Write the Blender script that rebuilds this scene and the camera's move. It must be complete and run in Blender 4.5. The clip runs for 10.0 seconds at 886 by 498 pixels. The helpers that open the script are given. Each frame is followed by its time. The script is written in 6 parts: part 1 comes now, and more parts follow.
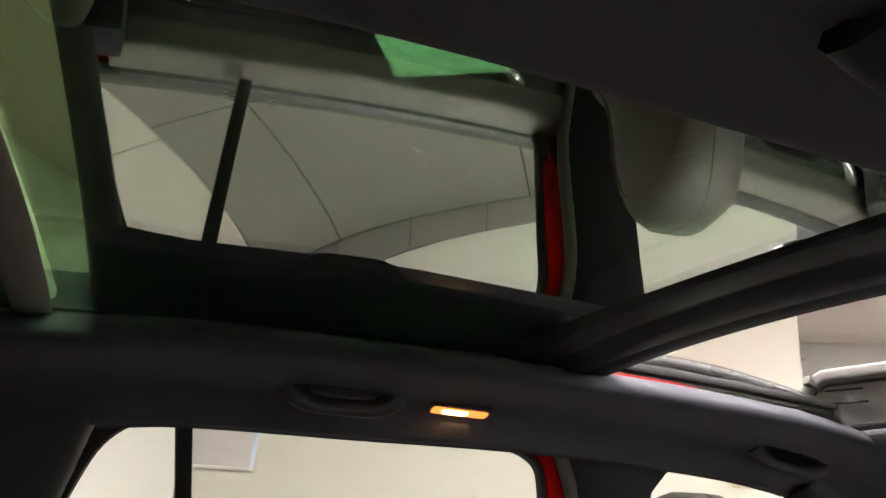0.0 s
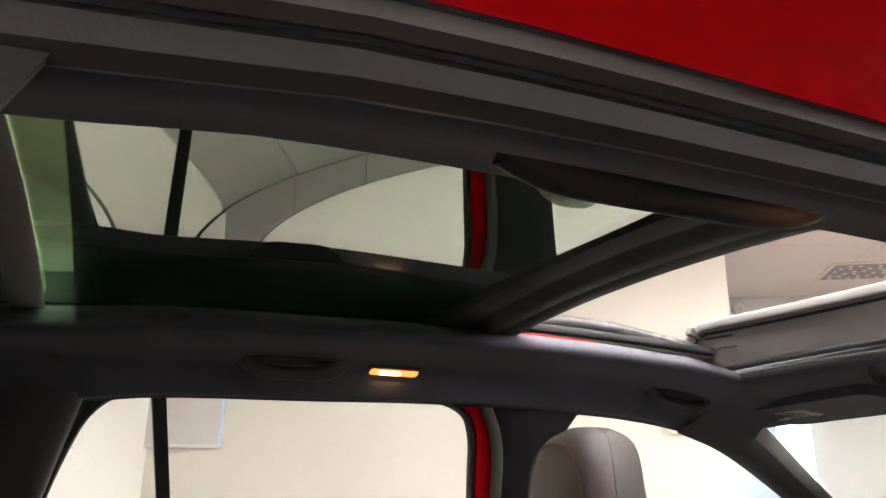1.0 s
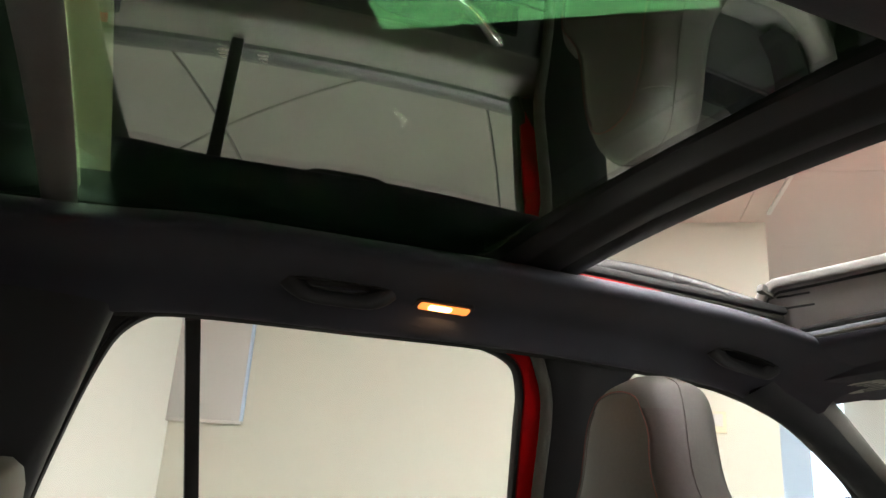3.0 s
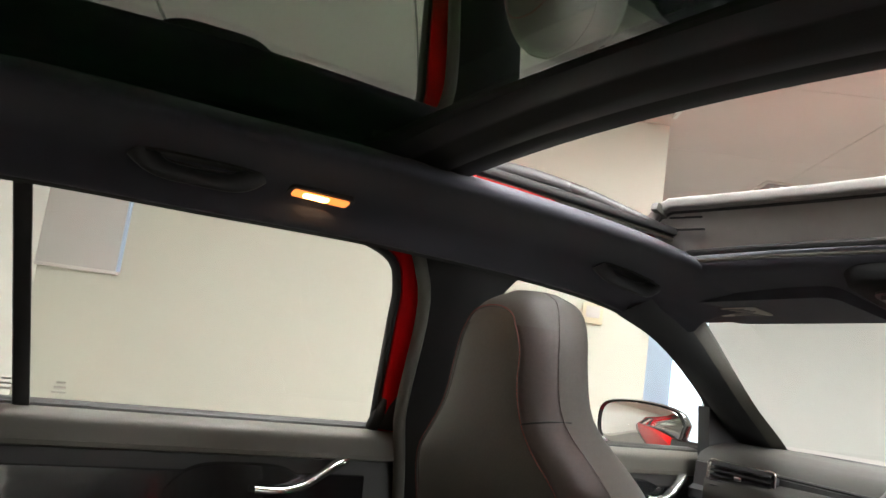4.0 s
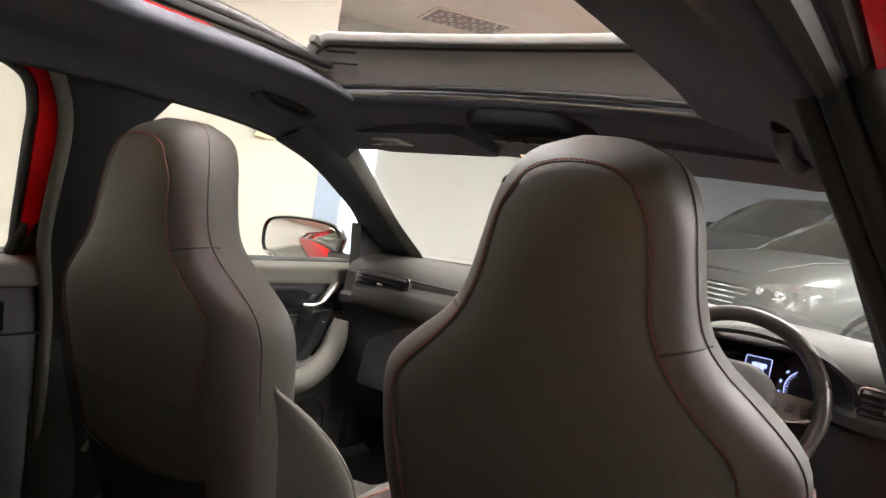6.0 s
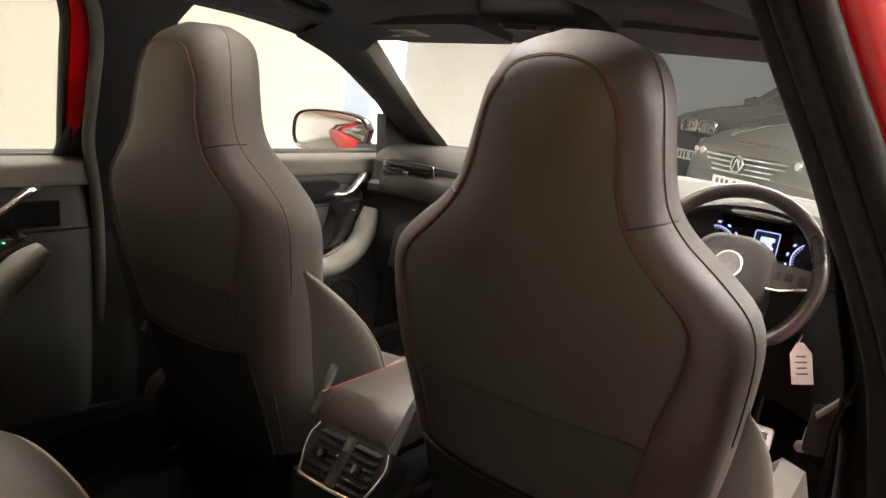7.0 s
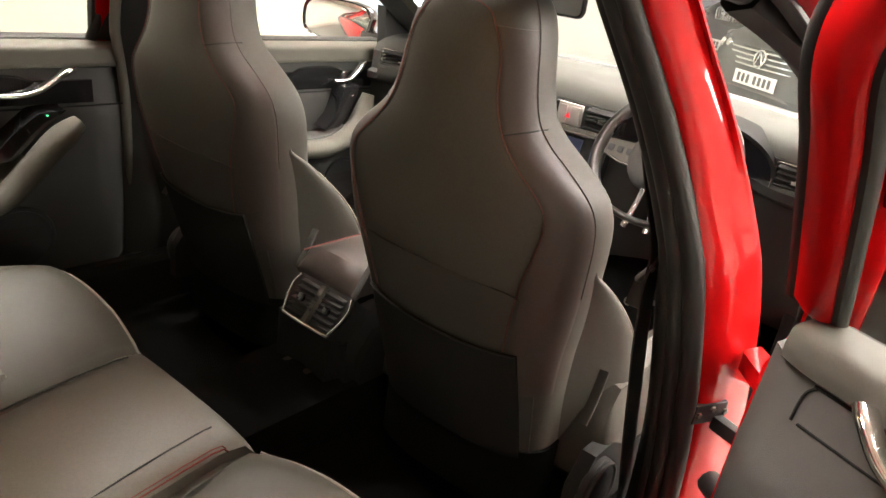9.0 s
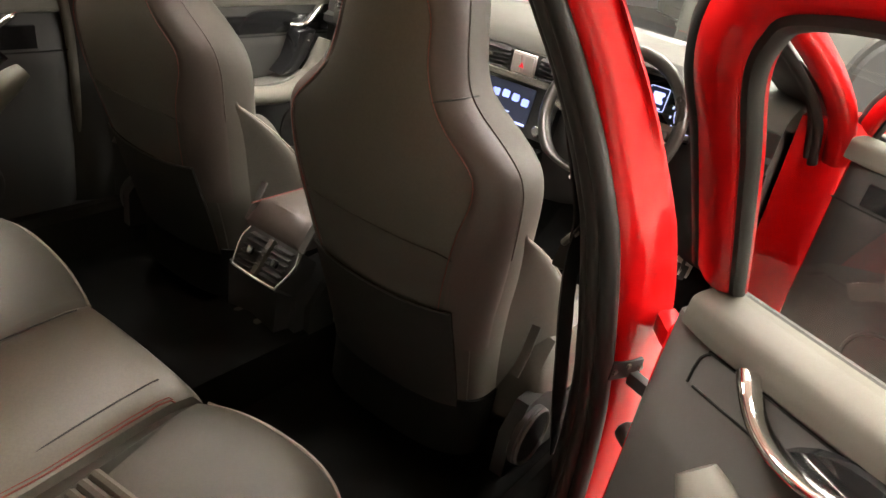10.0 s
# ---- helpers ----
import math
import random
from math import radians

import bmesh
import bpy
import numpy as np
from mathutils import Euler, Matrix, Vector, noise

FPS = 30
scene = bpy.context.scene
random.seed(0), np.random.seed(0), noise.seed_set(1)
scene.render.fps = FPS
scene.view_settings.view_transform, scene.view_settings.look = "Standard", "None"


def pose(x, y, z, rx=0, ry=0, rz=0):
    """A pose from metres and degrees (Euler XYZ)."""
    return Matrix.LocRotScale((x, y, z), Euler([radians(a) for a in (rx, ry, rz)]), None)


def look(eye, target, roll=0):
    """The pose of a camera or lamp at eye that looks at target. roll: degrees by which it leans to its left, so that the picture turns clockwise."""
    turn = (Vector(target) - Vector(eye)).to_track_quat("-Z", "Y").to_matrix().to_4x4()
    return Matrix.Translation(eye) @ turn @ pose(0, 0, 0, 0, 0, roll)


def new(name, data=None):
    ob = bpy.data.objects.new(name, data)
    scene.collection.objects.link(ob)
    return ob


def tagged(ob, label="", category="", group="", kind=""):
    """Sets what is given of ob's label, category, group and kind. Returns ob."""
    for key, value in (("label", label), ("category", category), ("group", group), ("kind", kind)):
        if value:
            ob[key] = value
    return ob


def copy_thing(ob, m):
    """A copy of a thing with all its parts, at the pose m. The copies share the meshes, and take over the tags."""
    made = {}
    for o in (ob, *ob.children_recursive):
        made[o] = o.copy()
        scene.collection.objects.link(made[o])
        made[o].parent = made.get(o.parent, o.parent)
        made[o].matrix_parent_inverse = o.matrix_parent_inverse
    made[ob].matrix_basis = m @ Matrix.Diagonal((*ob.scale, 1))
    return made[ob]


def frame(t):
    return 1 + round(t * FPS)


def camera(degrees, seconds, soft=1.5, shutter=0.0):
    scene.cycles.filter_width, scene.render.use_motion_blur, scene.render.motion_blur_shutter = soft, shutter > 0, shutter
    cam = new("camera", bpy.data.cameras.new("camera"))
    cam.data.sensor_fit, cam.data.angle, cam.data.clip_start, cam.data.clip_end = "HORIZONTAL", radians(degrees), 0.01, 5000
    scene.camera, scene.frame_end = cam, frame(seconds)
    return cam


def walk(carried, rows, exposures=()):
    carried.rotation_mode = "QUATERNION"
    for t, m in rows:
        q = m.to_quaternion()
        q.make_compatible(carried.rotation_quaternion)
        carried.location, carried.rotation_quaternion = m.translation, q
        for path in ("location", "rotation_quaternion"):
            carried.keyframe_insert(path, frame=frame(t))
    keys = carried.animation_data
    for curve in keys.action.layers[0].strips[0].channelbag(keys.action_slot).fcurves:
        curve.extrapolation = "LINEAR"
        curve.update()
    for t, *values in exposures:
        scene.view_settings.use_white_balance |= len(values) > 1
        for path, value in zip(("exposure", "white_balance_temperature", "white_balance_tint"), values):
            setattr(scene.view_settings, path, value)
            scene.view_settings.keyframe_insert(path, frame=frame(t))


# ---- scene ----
cam = camera(62.0, 10.0)
PATH = [
    (0, (-0.651, -0.544, 1.167), (0.027, 1.22, 1.822), 4.4),
    (0.5, (-0.636, -0.607, 1.183), (0.043, 1.168, 1.807), 2.1),
    (1, (-0.677, -0.746, 1.126), (0.114, 0.994, 1.714), 0.8),
    (1.5, (-0.704, -0.792, 0.993), (0.164, 0.898, 1.618), 1.4),
    (2, (-0.716, -0.784, 0.976), (0.158, 0.895, 1.623), 2.0),
    (2.2, (-0.713, -0.756, 1.023), (0.143, 0.932, 1.669), 2.1),
    (3.3, (-0.664, -0.588, 1.035), (0.052, 1.203, 1.563), 4.5),
    (3.5, (-0.667, -0.603, 1.038), (0.086, 1.192, 1.493), 5.5),
    (4, (-0.605, -0.538, 1.103), (0.42, 1.158, 1.373), 8.0),
    (4.5, (-0.59, -0.494, 1.114), (0.73, 0.996, 1.309), 9.2),
    (5, (-0.62, -0.501, 1.135), (0.967, 0.714, 1.216), 8.9),
    (5.5, (-0.619, -0.537, 1.131), (1.072, 0.531, 1.128), 9.0),
    (5.7, (-0.615, -0.564, 1.132), (1.079, 0.498, 1.095), 8.9),
    (6.8, (-0.676, -0.731, 1.159), (0.93, 0.398, 0.776), 6.8),
    (7, (-0.672, -0.705, 1.156), (0.932, 0.409, 0.724), 6.6),
    (7.5, (-0.627, -0.63, 1.161), (0.986, 0.448, 0.678), 7.4),
    (8, (-0.66, -0.715, 1.184), (0.933, 0.376, 0.659), 8.8),
    (8.5, (-0.759, -0.92, 1.221), (0.782, 0.19, 0.592), 8.9),
    (9, (-0.791, -0.957, 1.251), (0.709, 0.133, 0.501), 9.1),
    (9.5, (-0.763, -0.963, 1.283), (0.722, 0.075, 0.437), 10.5),
    (10, (-0.77, -1.005, 1.308), (0.728, -0.032, 0.41), 10.6),
]
walk(cam, [(t, look(eye, target, roll)) for t, eye, target, roll in PATH], exposures=[(0, 0.32, 6400, 11), (0.5, 0.45, 6400, 14), (1.0, 0.55, 6350, 14), (1.6, 0.52, 6300, 11), (2.2, 0.36, 6300, 8), (3.5, 0.20, 6300, 7), (4.5, 0.14, 6150, 10), (5.5, 0.28, 6250, 11), (7.0, 0.55, 6950, 11), (8.0, 0.75, 7000, 10), (9.0, 0.90, 7050, 10), (10, 0.84, 7150, 9)])

# ---- world and light ----
world = bpy.data.worlds.new("hall_air")
scene.world = world
world.use_nodes = True
world.node_tree.nodes["Background"].inputs[0].default_value = (0.9, 0.93, 1.0, 1)
world.node_tree.nodes["Background"].inputs[1].default_value = 0.05
LAMP_POWER = 46.0
scene.view_settings.exposure = 0.0


# ---- materials ----
def nodes_of(name):
    m = bpy.data.materials.new(name)
    m.use_nodes = True
    nt = m.node_tree
    return m, nt, nt.nodes["Principled BSDF"]


def surface(name, colour, rough, metal=0.0, grain=400.0, bump=0.1, vary=0.15, wear=6.0, coat=0.0, spec=0.5, stretch=(1, 1, 1), rough_vary=0.08, sheen=0.0):
    """Paint, plastic, leather or cloth: colour varied at two scales, fine relief, uneven gloss."""
    m, nt, b = nodes_of(name)
    co = nt.nodes.new("ShaderNodeTexCoord")
    mp = nt.nodes.new("ShaderNodeMapping")
    mp.inputs["Scale"].default_value = stretch
    nt.links.new(co.outputs["Object"], mp.inputs["Vector"])
    big = nt.nodes.new("ShaderNodeTexNoise")
    big.inputs["Scale"].default_value, big.inputs["Detail"].default_value = wear, 6
    fine = nt.nodes.new("ShaderNodeTexNoise")
    fine.inputs["Scale"].default_value, fine.inputs["Detail"].default_value = grain, 3
    for n in (big, fine):
        nt.links.new(mp.outputs["Vector"], n.inputs["Vector"])
    add = nt.nodes.new("ShaderNodeMath")
    add.operation = "ADD"
    nt.links.new(big.outputs["Fac"], add.inputs[0])
    nt.links.new(fine.outputs["Fac"], add.inputs[1])
    ramp = nt.nodes.new("ShaderNodeMapRange")
    ramp.inputs["From Min"].default_value, ramp.inputs["From Max"].default_value = 0.7, 1.3
    ramp.inputs["To Min"].default_value, ramp.inputs["To Max"].default_value = 1 - vary, 1 + vary
    nt.links.new(add.outputs[0], ramp.inputs["Value"])
    mul = nt.nodes.new("ShaderNodeVectorMath")
    mul.operation = "SCALE"
    mul.inputs[0].default_value = colour
    nt.links.new(ramp.outputs[0], mul.inputs["Scale"])
    nt.links.new(mul.outputs[0], b.inputs["Base Color"])
    rr = nt.nodes.new("ShaderNodeMapRange")
    rr.inputs["From Min"].default_value, rr.inputs["From Max"].default_value = 0.3, 0.7
    rr.inputs["To Min"].default_value, rr.inputs["To Max"].default_value = max(0.02, rough - rough_vary), min(1, rough + rough_vary)
    nt.links.new(big.outputs["Fac"], rr.inputs["Value"])
    nt.links.new(rr.outputs[0], b.inputs["Roughness"])
    b.inputs["Metallic"].default_value = metal
    b.inputs["Specular IOR Level"].default_value = spec
    b.inputs["Coat Weight"].default_value = coat
    b.inputs["Coat Roughness"].default_value = 0.04
    b.inputs["Sheen Weight"].default_value = sheen
    b.inputs["Sheen Roughness"].default_value = 0.45
    if bump:
        bp = nt.nodes.new("ShaderNodeBump")
        bp.inputs["Strength"].default_value, bp.inputs["Distance"].default_value = bump, 0.002
        nt.links.new(fine.outputs["Fac"], bp.inputs["Height"])
        nt.links.new(bp.outputs[0], b.inputs["Normal"])
    return m


def leather(name, colour, rough=0.42):
    """Grained leather: small cells with creases between them."""
    m = surface(name, colour, rough, grain=260, bump=0.0, vary=0.12, wear=5, spec=0.6)
    nt = m.node_tree
    b = nt.nodes["Principled BSDF"]
    co = nt.nodes.new("ShaderNodeTexCoord")
    vo = nt.nodes.new("ShaderNodeTexVoronoi")
    vo.feature = "DISTANCE_TO_EDGE"
    vo.inputs["Scale"].default_value = 700
    nt.links.new(co.outputs["Object"], vo.inputs["Vector"])
    no = nt.nodes.new("ShaderNodeTexNoise")
    no.inputs["Scale"].default_value, no.inputs["Detail"].default_value = 7, 1
    nt.links.new(co.outputs["Object"], no.inputs["Vector"])
    b1 = nt.nodes.new("ShaderNodeBump")
    b1.inputs["Strength"].default_value, b1.inputs["Distance"].default_value = 0.18, 0.0005
    nt.links.new(vo.outputs["Distance"], b1.inputs["Height"])
    b2 = nt.nodes.new("ShaderNodeBump")
    b2.inputs["Strength"].default_value, b2.inputs["Distance"].default_value = 0.10, 0.01
    nt.links.new(no.outputs["Fac"], b2.inputs["Height"])
    nt.links.new(b1.outputs[0], b2.inputs["Normal"])
    nt.links.new(b2.outputs[0], b.inputs["Normal"])
    return m


def glass(name, tint, mirror=0.045, rough=0.0):
    """A pane: lets light through with its tint, mirrors more at a grazing angle; mirror: the share that it throws back straight on."""
    m, nt, b = nodes_of(name)
    nt.nodes.remove(b)
    out = nt.nodes["Material Output"]
    tr = nt.nodes.new("ShaderNodeBsdfTransparent")
    tr.inputs[0].default_value = (*tint, 1)
    gl = nt.nodes.new("ShaderNodeBsdfGlossy")
    gl.inputs["Color"].default_value = (1, 1, 1, 1)
    gl.inputs["Roughness"].default_value = rough
    lw = nt.nodes.new("ShaderNodeLayerWeight")
    lw.inputs["Blend"].default_value = 0.5
    pw = nt.nodes.new("ShaderNodeMath")
    pw.operation = "POWER"
    pw.inputs[1].default_value = 5.0
    ma = nt.nodes.new("ShaderNodeMath")
    ma.operation = "MULTIPLY_ADD"
    ma.inputs[1].default_value, ma.inputs[2].default_value = 1 - mirror, mirror
    mix = nt.nodes.new("ShaderNodeMixShader")
    nt.links.new(lw.outputs["Facing"], pw.inputs[0])
    nt.links.new(pw.outputs[0], ma.inputs[0])
    nt.links.new(ma.outputs[0], mix.inputs[0])
    nt.links.new(tr.outputs[0], mix.inputs[1])
    nt.links.new(gl.outputs[0], mix.inputs[2])
    nt.links.new(mix.outputs[0], out.inputs["Surface"])
    return m


def glow(name, colour, strength):
    m, nt, b = nodes_of(name)
    b.inputs["Base Color"].default_value = (*colour, 1)
    b.inputs["Emission Color"].default_value = (*colour, 1)
    b.inputs["Emission Strength"].default_value = strength
    return m


RED = surface("red_paint", (0.47, 0.004, 0.006), 0.42, grain=900, bump=0.0, vary=0.05, wear=3, coat=0.7, spec=0.06, rough_vary=0.03)
RED_DULL = surface("dull_red_paint", (0.34, 0.006, 0.008), 0.6, grain=900, bump=0.0, vary=0.08, spec=0.1)
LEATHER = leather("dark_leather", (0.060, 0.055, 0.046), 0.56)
PIPE_PALE = surface("pale_piping", (0.30, 0.27, 0.23), 0.5, grain=700, bump=0.1, vary=0.1)
LEATHER_BLACK = leather("black_leather", (0.007, 0.0068, 0.0066), 0.75)
BACKING = surface("matte_black_backing", (0.020, 0.019, 0.018), 0.9, grain=700, bump=0.3, vary=0.25, wear=8, spec=0.08)
LEATHER_LOW_SHADE = leather("shaded_lower_leather", (0.046, 0.042, 0.036), 0.55)
LEATHER_OUTER = leather("darker_grey_leather", (0.062, 0.056, 0.046), 0.46)
LEATHER_SIDE = leather("brown_leather", (0.054, 0.041, 0.036), 0.50)
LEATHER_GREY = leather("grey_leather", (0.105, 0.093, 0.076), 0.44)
CLOTH = surface("headliner_cloth", (0.056, 0.056, 0.069), 0.95, grain=1400, bump=0.35, vary=0.2, wear=9, spec=0.2, sheen=0.12)
CLOTH_GREY = surface("grey_roller_cloth", (0.30, 0.28, 0.26), 0.9, grain=900, bump=0.3, vary=0.1, wear=9, spec=0.2)
PLASTIC = surface("black_plastic", (0.018, 0.018, 0.019), 0.5, grain=900, bump=0.12, vary=0.15)
PLASTIC_GREY = surface("soft_grey_plastic", (0.092, 0.088, 0.074), 0.62, grain=1100, bump=0.25, vary=0.12, spec=0.35)
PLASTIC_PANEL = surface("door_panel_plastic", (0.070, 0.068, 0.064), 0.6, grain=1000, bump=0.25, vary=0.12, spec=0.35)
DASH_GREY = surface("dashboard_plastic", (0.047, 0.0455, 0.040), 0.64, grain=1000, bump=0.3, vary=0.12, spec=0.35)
# door panel plastic again, darkened for shaded places; also on the fascia
PANEL_DARK = surface("shaded_panel_plastic", (0.032, 0.032, 0.031), 0.65, grain=1000, bump=0.25, vary=0.12, spec=0.3)
GLOSS = surface("piano_black", (0.012, 0.012, 0.013), 0.12, grain=300, bump=0.0, vary=0.1, coat=0.6)
RUBBER = surface("black_rubber", (0.020, 0.0195, 0.019), 0.56, grain=700, bump=0.1, vary=0.2, spec=0.4)
RUBBER_SHINE = surface("glossy_seal", (0.038, 0.034, 0.033), 0.30, grain=600, bump=0.05, vary=0.2)
CHROME = surface("chrome", (0.78, 0.78, 0.77), 0.16, metal=1.0, grain=500, bump=0.02, vary=0.05, rough_vary=0.05)
BADGE = surface("dull_silver", (0.16, 0.152, 0.145), 0.5, metal=0.4, grain=300, bump=0.05, vary=0.3, wear=60)
STEEL = surface("worn_steel", (0.42, 0.41, 0.39), 0.35, metal=1.0, grain=300, bump=0.1, vary=0.2)
CARPET = surface("black_carpet", (0.006, 0.006, 0.006), 1.0, grain=1600, bump=0.9, vary=0.4, wear=14, spec=0.1)
MATTE = surface("matte_black_plastic", (0.013, 0.013, 0.013), 0.8, grain=900, bump=0.3, vary=0.2, spec=0.15)
THREAD = surface("dark_red_thread", (0.17, 0.036, 0.026), 0.7, grain=900, bump=0.2, vary=0.3)
PIPING = surface("brown_piping", (0.050, 0.038, 0.032), 0.45, grain=700, bump=0.1, vary=0.2)
BELT = surface("belt_webbing", (0.005, 0.005, 0.0055), 0.75, grain=900, bump=0.4, vary=0.2, stretch=(1, 1, 4))
MESH = surface("deflector_mesh", (0.31, 0.29, 0.275), 0.85, grain=1500, bump=0.5, vary=0.1, wear=20, spec=0.2)
PALE = surface("pale_plastic", (0.55, 0.53, 0.50), 0.5, grain=500, bump=0.1, vary=0.08)
BAR = surface("deflector_bar", (0.19, 0.178, 0.168), 0.6, grain=500, bump=0.1, vary=0.1)
LABEL = surface("label_paper", (0.55, 0.54, 0.47), 0.6, grain=200, bump=0.0, vary=0.1, wear=40)
INK = surface("grey_ink", (0.12, 0.12, 0.12), 0.7, bump=0.0)
WHITE_INK = surface("white_ink", (0.75, 0.75, 0.74), 0.6, bump=0.0)
WALL_PALE = surface("pale_wall_paint", (0.66, 0.66, 0.60), 0.75, grain=140, bump=0.12, vary=0.025, wear=0.8, spec=0.3)
WALL = surface("cream_wall_paint", (0.515, 0.515, 0.44), 0.75, grain=140, bump=0.12, vary=0.025, wear=0.8, spec=0.3)
WALL_WHITE = surface("white_wall_paint", (0.46, 0.455, 0.43), 0.75, grain=140, bump=0.12, vary=0.025, wear=0.8, spec=0.3)
WALL_BLUE = surface("blue_wall_paint", (0.40, 0.46, 0.53), 0.7, grain=140, bump=0.12, vary=0.04, wear=0.8, spec=0.3)
CEILING = surface("ceiling_board", (0.60, 0.52, 0.46), 0.9, grain=260, bump=0.4, vary=0.04, wear=1.5, spec=0.2)
FLOOR = surface("grey_floor_tile", (0.17, 0.163, 0.145), 0.38, grain=160, bump=0.08, vary=0.10, wear=1.6)
JOINT = surface("dark_joint", (0.06, 0.06, 0.058), 0.8, bump=0.2)
GREYBOX = surface("grey_cabinet_paint", (0.46, 0.45, 0.43), 0.5, grain=200, bump=0.05, vary=0.05)
DOOR_BLUE = surface("pale_blue_door", (0.42, 0.53, 0.68), 0.5, grain=200, bump=0.05, vary=0.05)
CAR_DARK = surface("dark_grey_car_paint", (0.060, 0.062, 0.060), 0.46, metal=0.1, grain=900, bump=0.0, vary=0.08, wear=2, coat=0.4, rough_vary=0.03)
CAR_NAVY = surface("navy_car_paint", (0.022, 0.028, 0.036), 0.40, metal=0.1, grain=900, bump=0.0, vary=0.08, wear=2, coat=0.5, rough_vary=0.03)
CAR_SILVER = surface("silver_car_paint", (0.26, 0.255, 0.25), 0.40, metal=0.2, grain=900, bump=0.0, vary=0.08, wear=2, coat=0.5, rough_vary=0.03)
LAMP_CLEAR = surface("headlight_cover", (0.15, 0.155, 0.15), 0.22, grain=300, bump=0.02, vary=0.3, wear=20, coat=0.35)
TYRE = surface("tyre_rubber", (0.022, 0.022, 0.023), 0.8, grain=300, bump=0.4, vary=0.2)
ALLOY = surface("alloy", (0.62, 0.62, 0.60), 0.28, metal=1.0, grain=400, bump=0.03, vary=0.08)
WINDOW = glass("window_glass", (0.95, 0.97, 0.95), 0.045)
WINDSCREEN = glass("windscreen_glass", (0.88, 0.92, 0.89), 0.05)
ROOF_GLASS = glass("green_roof_glass", (0.56, 0.74, 0.53), 0.30)
ROOF_GLASS_DARK = glass("dark_roof_glass", (0.10, 0.135, 0.11), 0.05)
CAR_GLASS = glass("car_glass", (0.35, 0.42, 0.38), 0.22)
MIRROR = surface("mirror_silver", (0.86, 0.88, 0.88), 0.03, metal=1.0, bump=0.0, vary=0.01, rough_vary=0.01)
PANEL_LIGHT = glow("ceiling_panel_light", (1.0, 0.965, 0.93), LAMP_POWER)
WARM = glow("warm_lamp_lens", (1.0, 0.30, 0.06), 1.3)
WARM_CORE = glow("warm_bulb", (1.0, 0.55, 0.20), 9.0)
CREAM_TILE = surface("cream_floor_tile", (0.46, 0.44, 0.38), 0.4, grain=160, bump=0.06, vary=0.06, wear=1.6)
SCREEN_BLUE = glow("blue_display", (0.20, 0.27, 0.85), 1.3)
SCREEN_DARK = glow("dark_display", (0.010, 0.014, 0.03), 0.6)
DIAL_WHITE = glow("dial_light", (0.45, 0.52, 1.0), 1.1)
GREEN_LED = glow("green_led", (0.05, 0.9, 0.35), 2.0)
ORANGE_LED = glow("orange_led", (1.0, 0.35, 0.04), 2.0)
RED_LED = glow("red_mark", (0.75, 0.03, 0.05), 0.5)


# ---- mesh helpers ----
def link_mesh(name, bm, mat, smooth=True):
    me = bpy.data.meshes.new(name)
    bmesh.ops.recalc_face_normals(bm, faces=bm.faces[:])
    bm.to_mesh(me)
    bm.free()
    me.materials.append(mat)
    if smooth:
        me.polygons.foreach_set("use_smooth", [True] * len(me.polygons))
        me.set_sharp_from_angle(angle=radians(42))
    return new(name, me)


def part(name, bm, mat, parent=None, label="", smooth=True):
    ob = link_mesh(name, bm, mat, smooth)
    if parent is not None:
        ob.parent = parent
    if label:
        tagged(ob, label)
    return ob


def thing(name, label, category, m=None, group="", kind=""):
    ob = new(name)
    ob.empty_display_size = 0.1
    if m is not None:
        ob.matrix_basis = m
    return tagged(ob, label, category, group, kind)


def box(c, s, bevel=0.0, rot=None, seg=2, bm=None):
    """A box round centre c with sizes s; bevelled; rot: Euler degrees about its centre."""
    own = bm is None
    bm = bm or bmesh.new()
    r = bmesh.ops.create_cube(bm, size=1)
    vs = r["verts"]
    bmesh.ops.scale(bm, vec=s, verts=vs)
    if bevel:
        es = list({e for v in vs for e in v.link_edges})
        rb = bmesh.ops.bevel(bm, geom=es, offset=bevel, segments=seg, profile=0.7, affect="EDGES")
        vs = list({v for f in rb["faces"] for v in f.verts} | {v for v in vs if v.is_valid})
    m = Matrix.Translation(c)
    if rot:
        m = m @ Euler([radians(a) for a in rot]).to_matrix().to_4x4()
    bmesh.ops.transform(bm, matrix=m, verts=vs)
    return bm


def loft(rings, closed=True, caps=True, bm=None):
    """Skin through rings of points, one after the other."""
    bm = bm or bmesh.new()
    vs = [[bm.verts.new(p) for p in r] for r in rings]
    n = len(rings[0])
    for a, b in zip(vs, vs[1:]):
        for i in range(n if closed else n - 1):
            j = (i + 1) % n
            bm.faces.new((a[i], a[j], b[j], b[i]))
    if caps and closed:
        bm.faces.new(vs[0])
        bm.faces.new(vs[-1][::-1])
    return bm


def smooth_path(pts, n=8):
    """Catmull-Rom through pts."""
    P = [Vector(p) for p in pts]
    if len(P) < 3:
        return [P[0].lerp(P[-1], i / n) for i in range(n + 1)]
    P = [2 * P[0] - P[1]] + P + [2 * P[-1] - P[-2]]
    out = []
    for i in range(1, len(P) - 2):
        a, b, c, d = P[i - 1:i + 3]
        for k in range(n):
            t = k / n
            out.append(0.5 * (2 * b + (c - a) * t + (2 * a - 5 * b + 4 * c - d) * t * t + (3 * b - a - 3 * c + d) * t ** 3))
    out.append(P[-2])
    return out


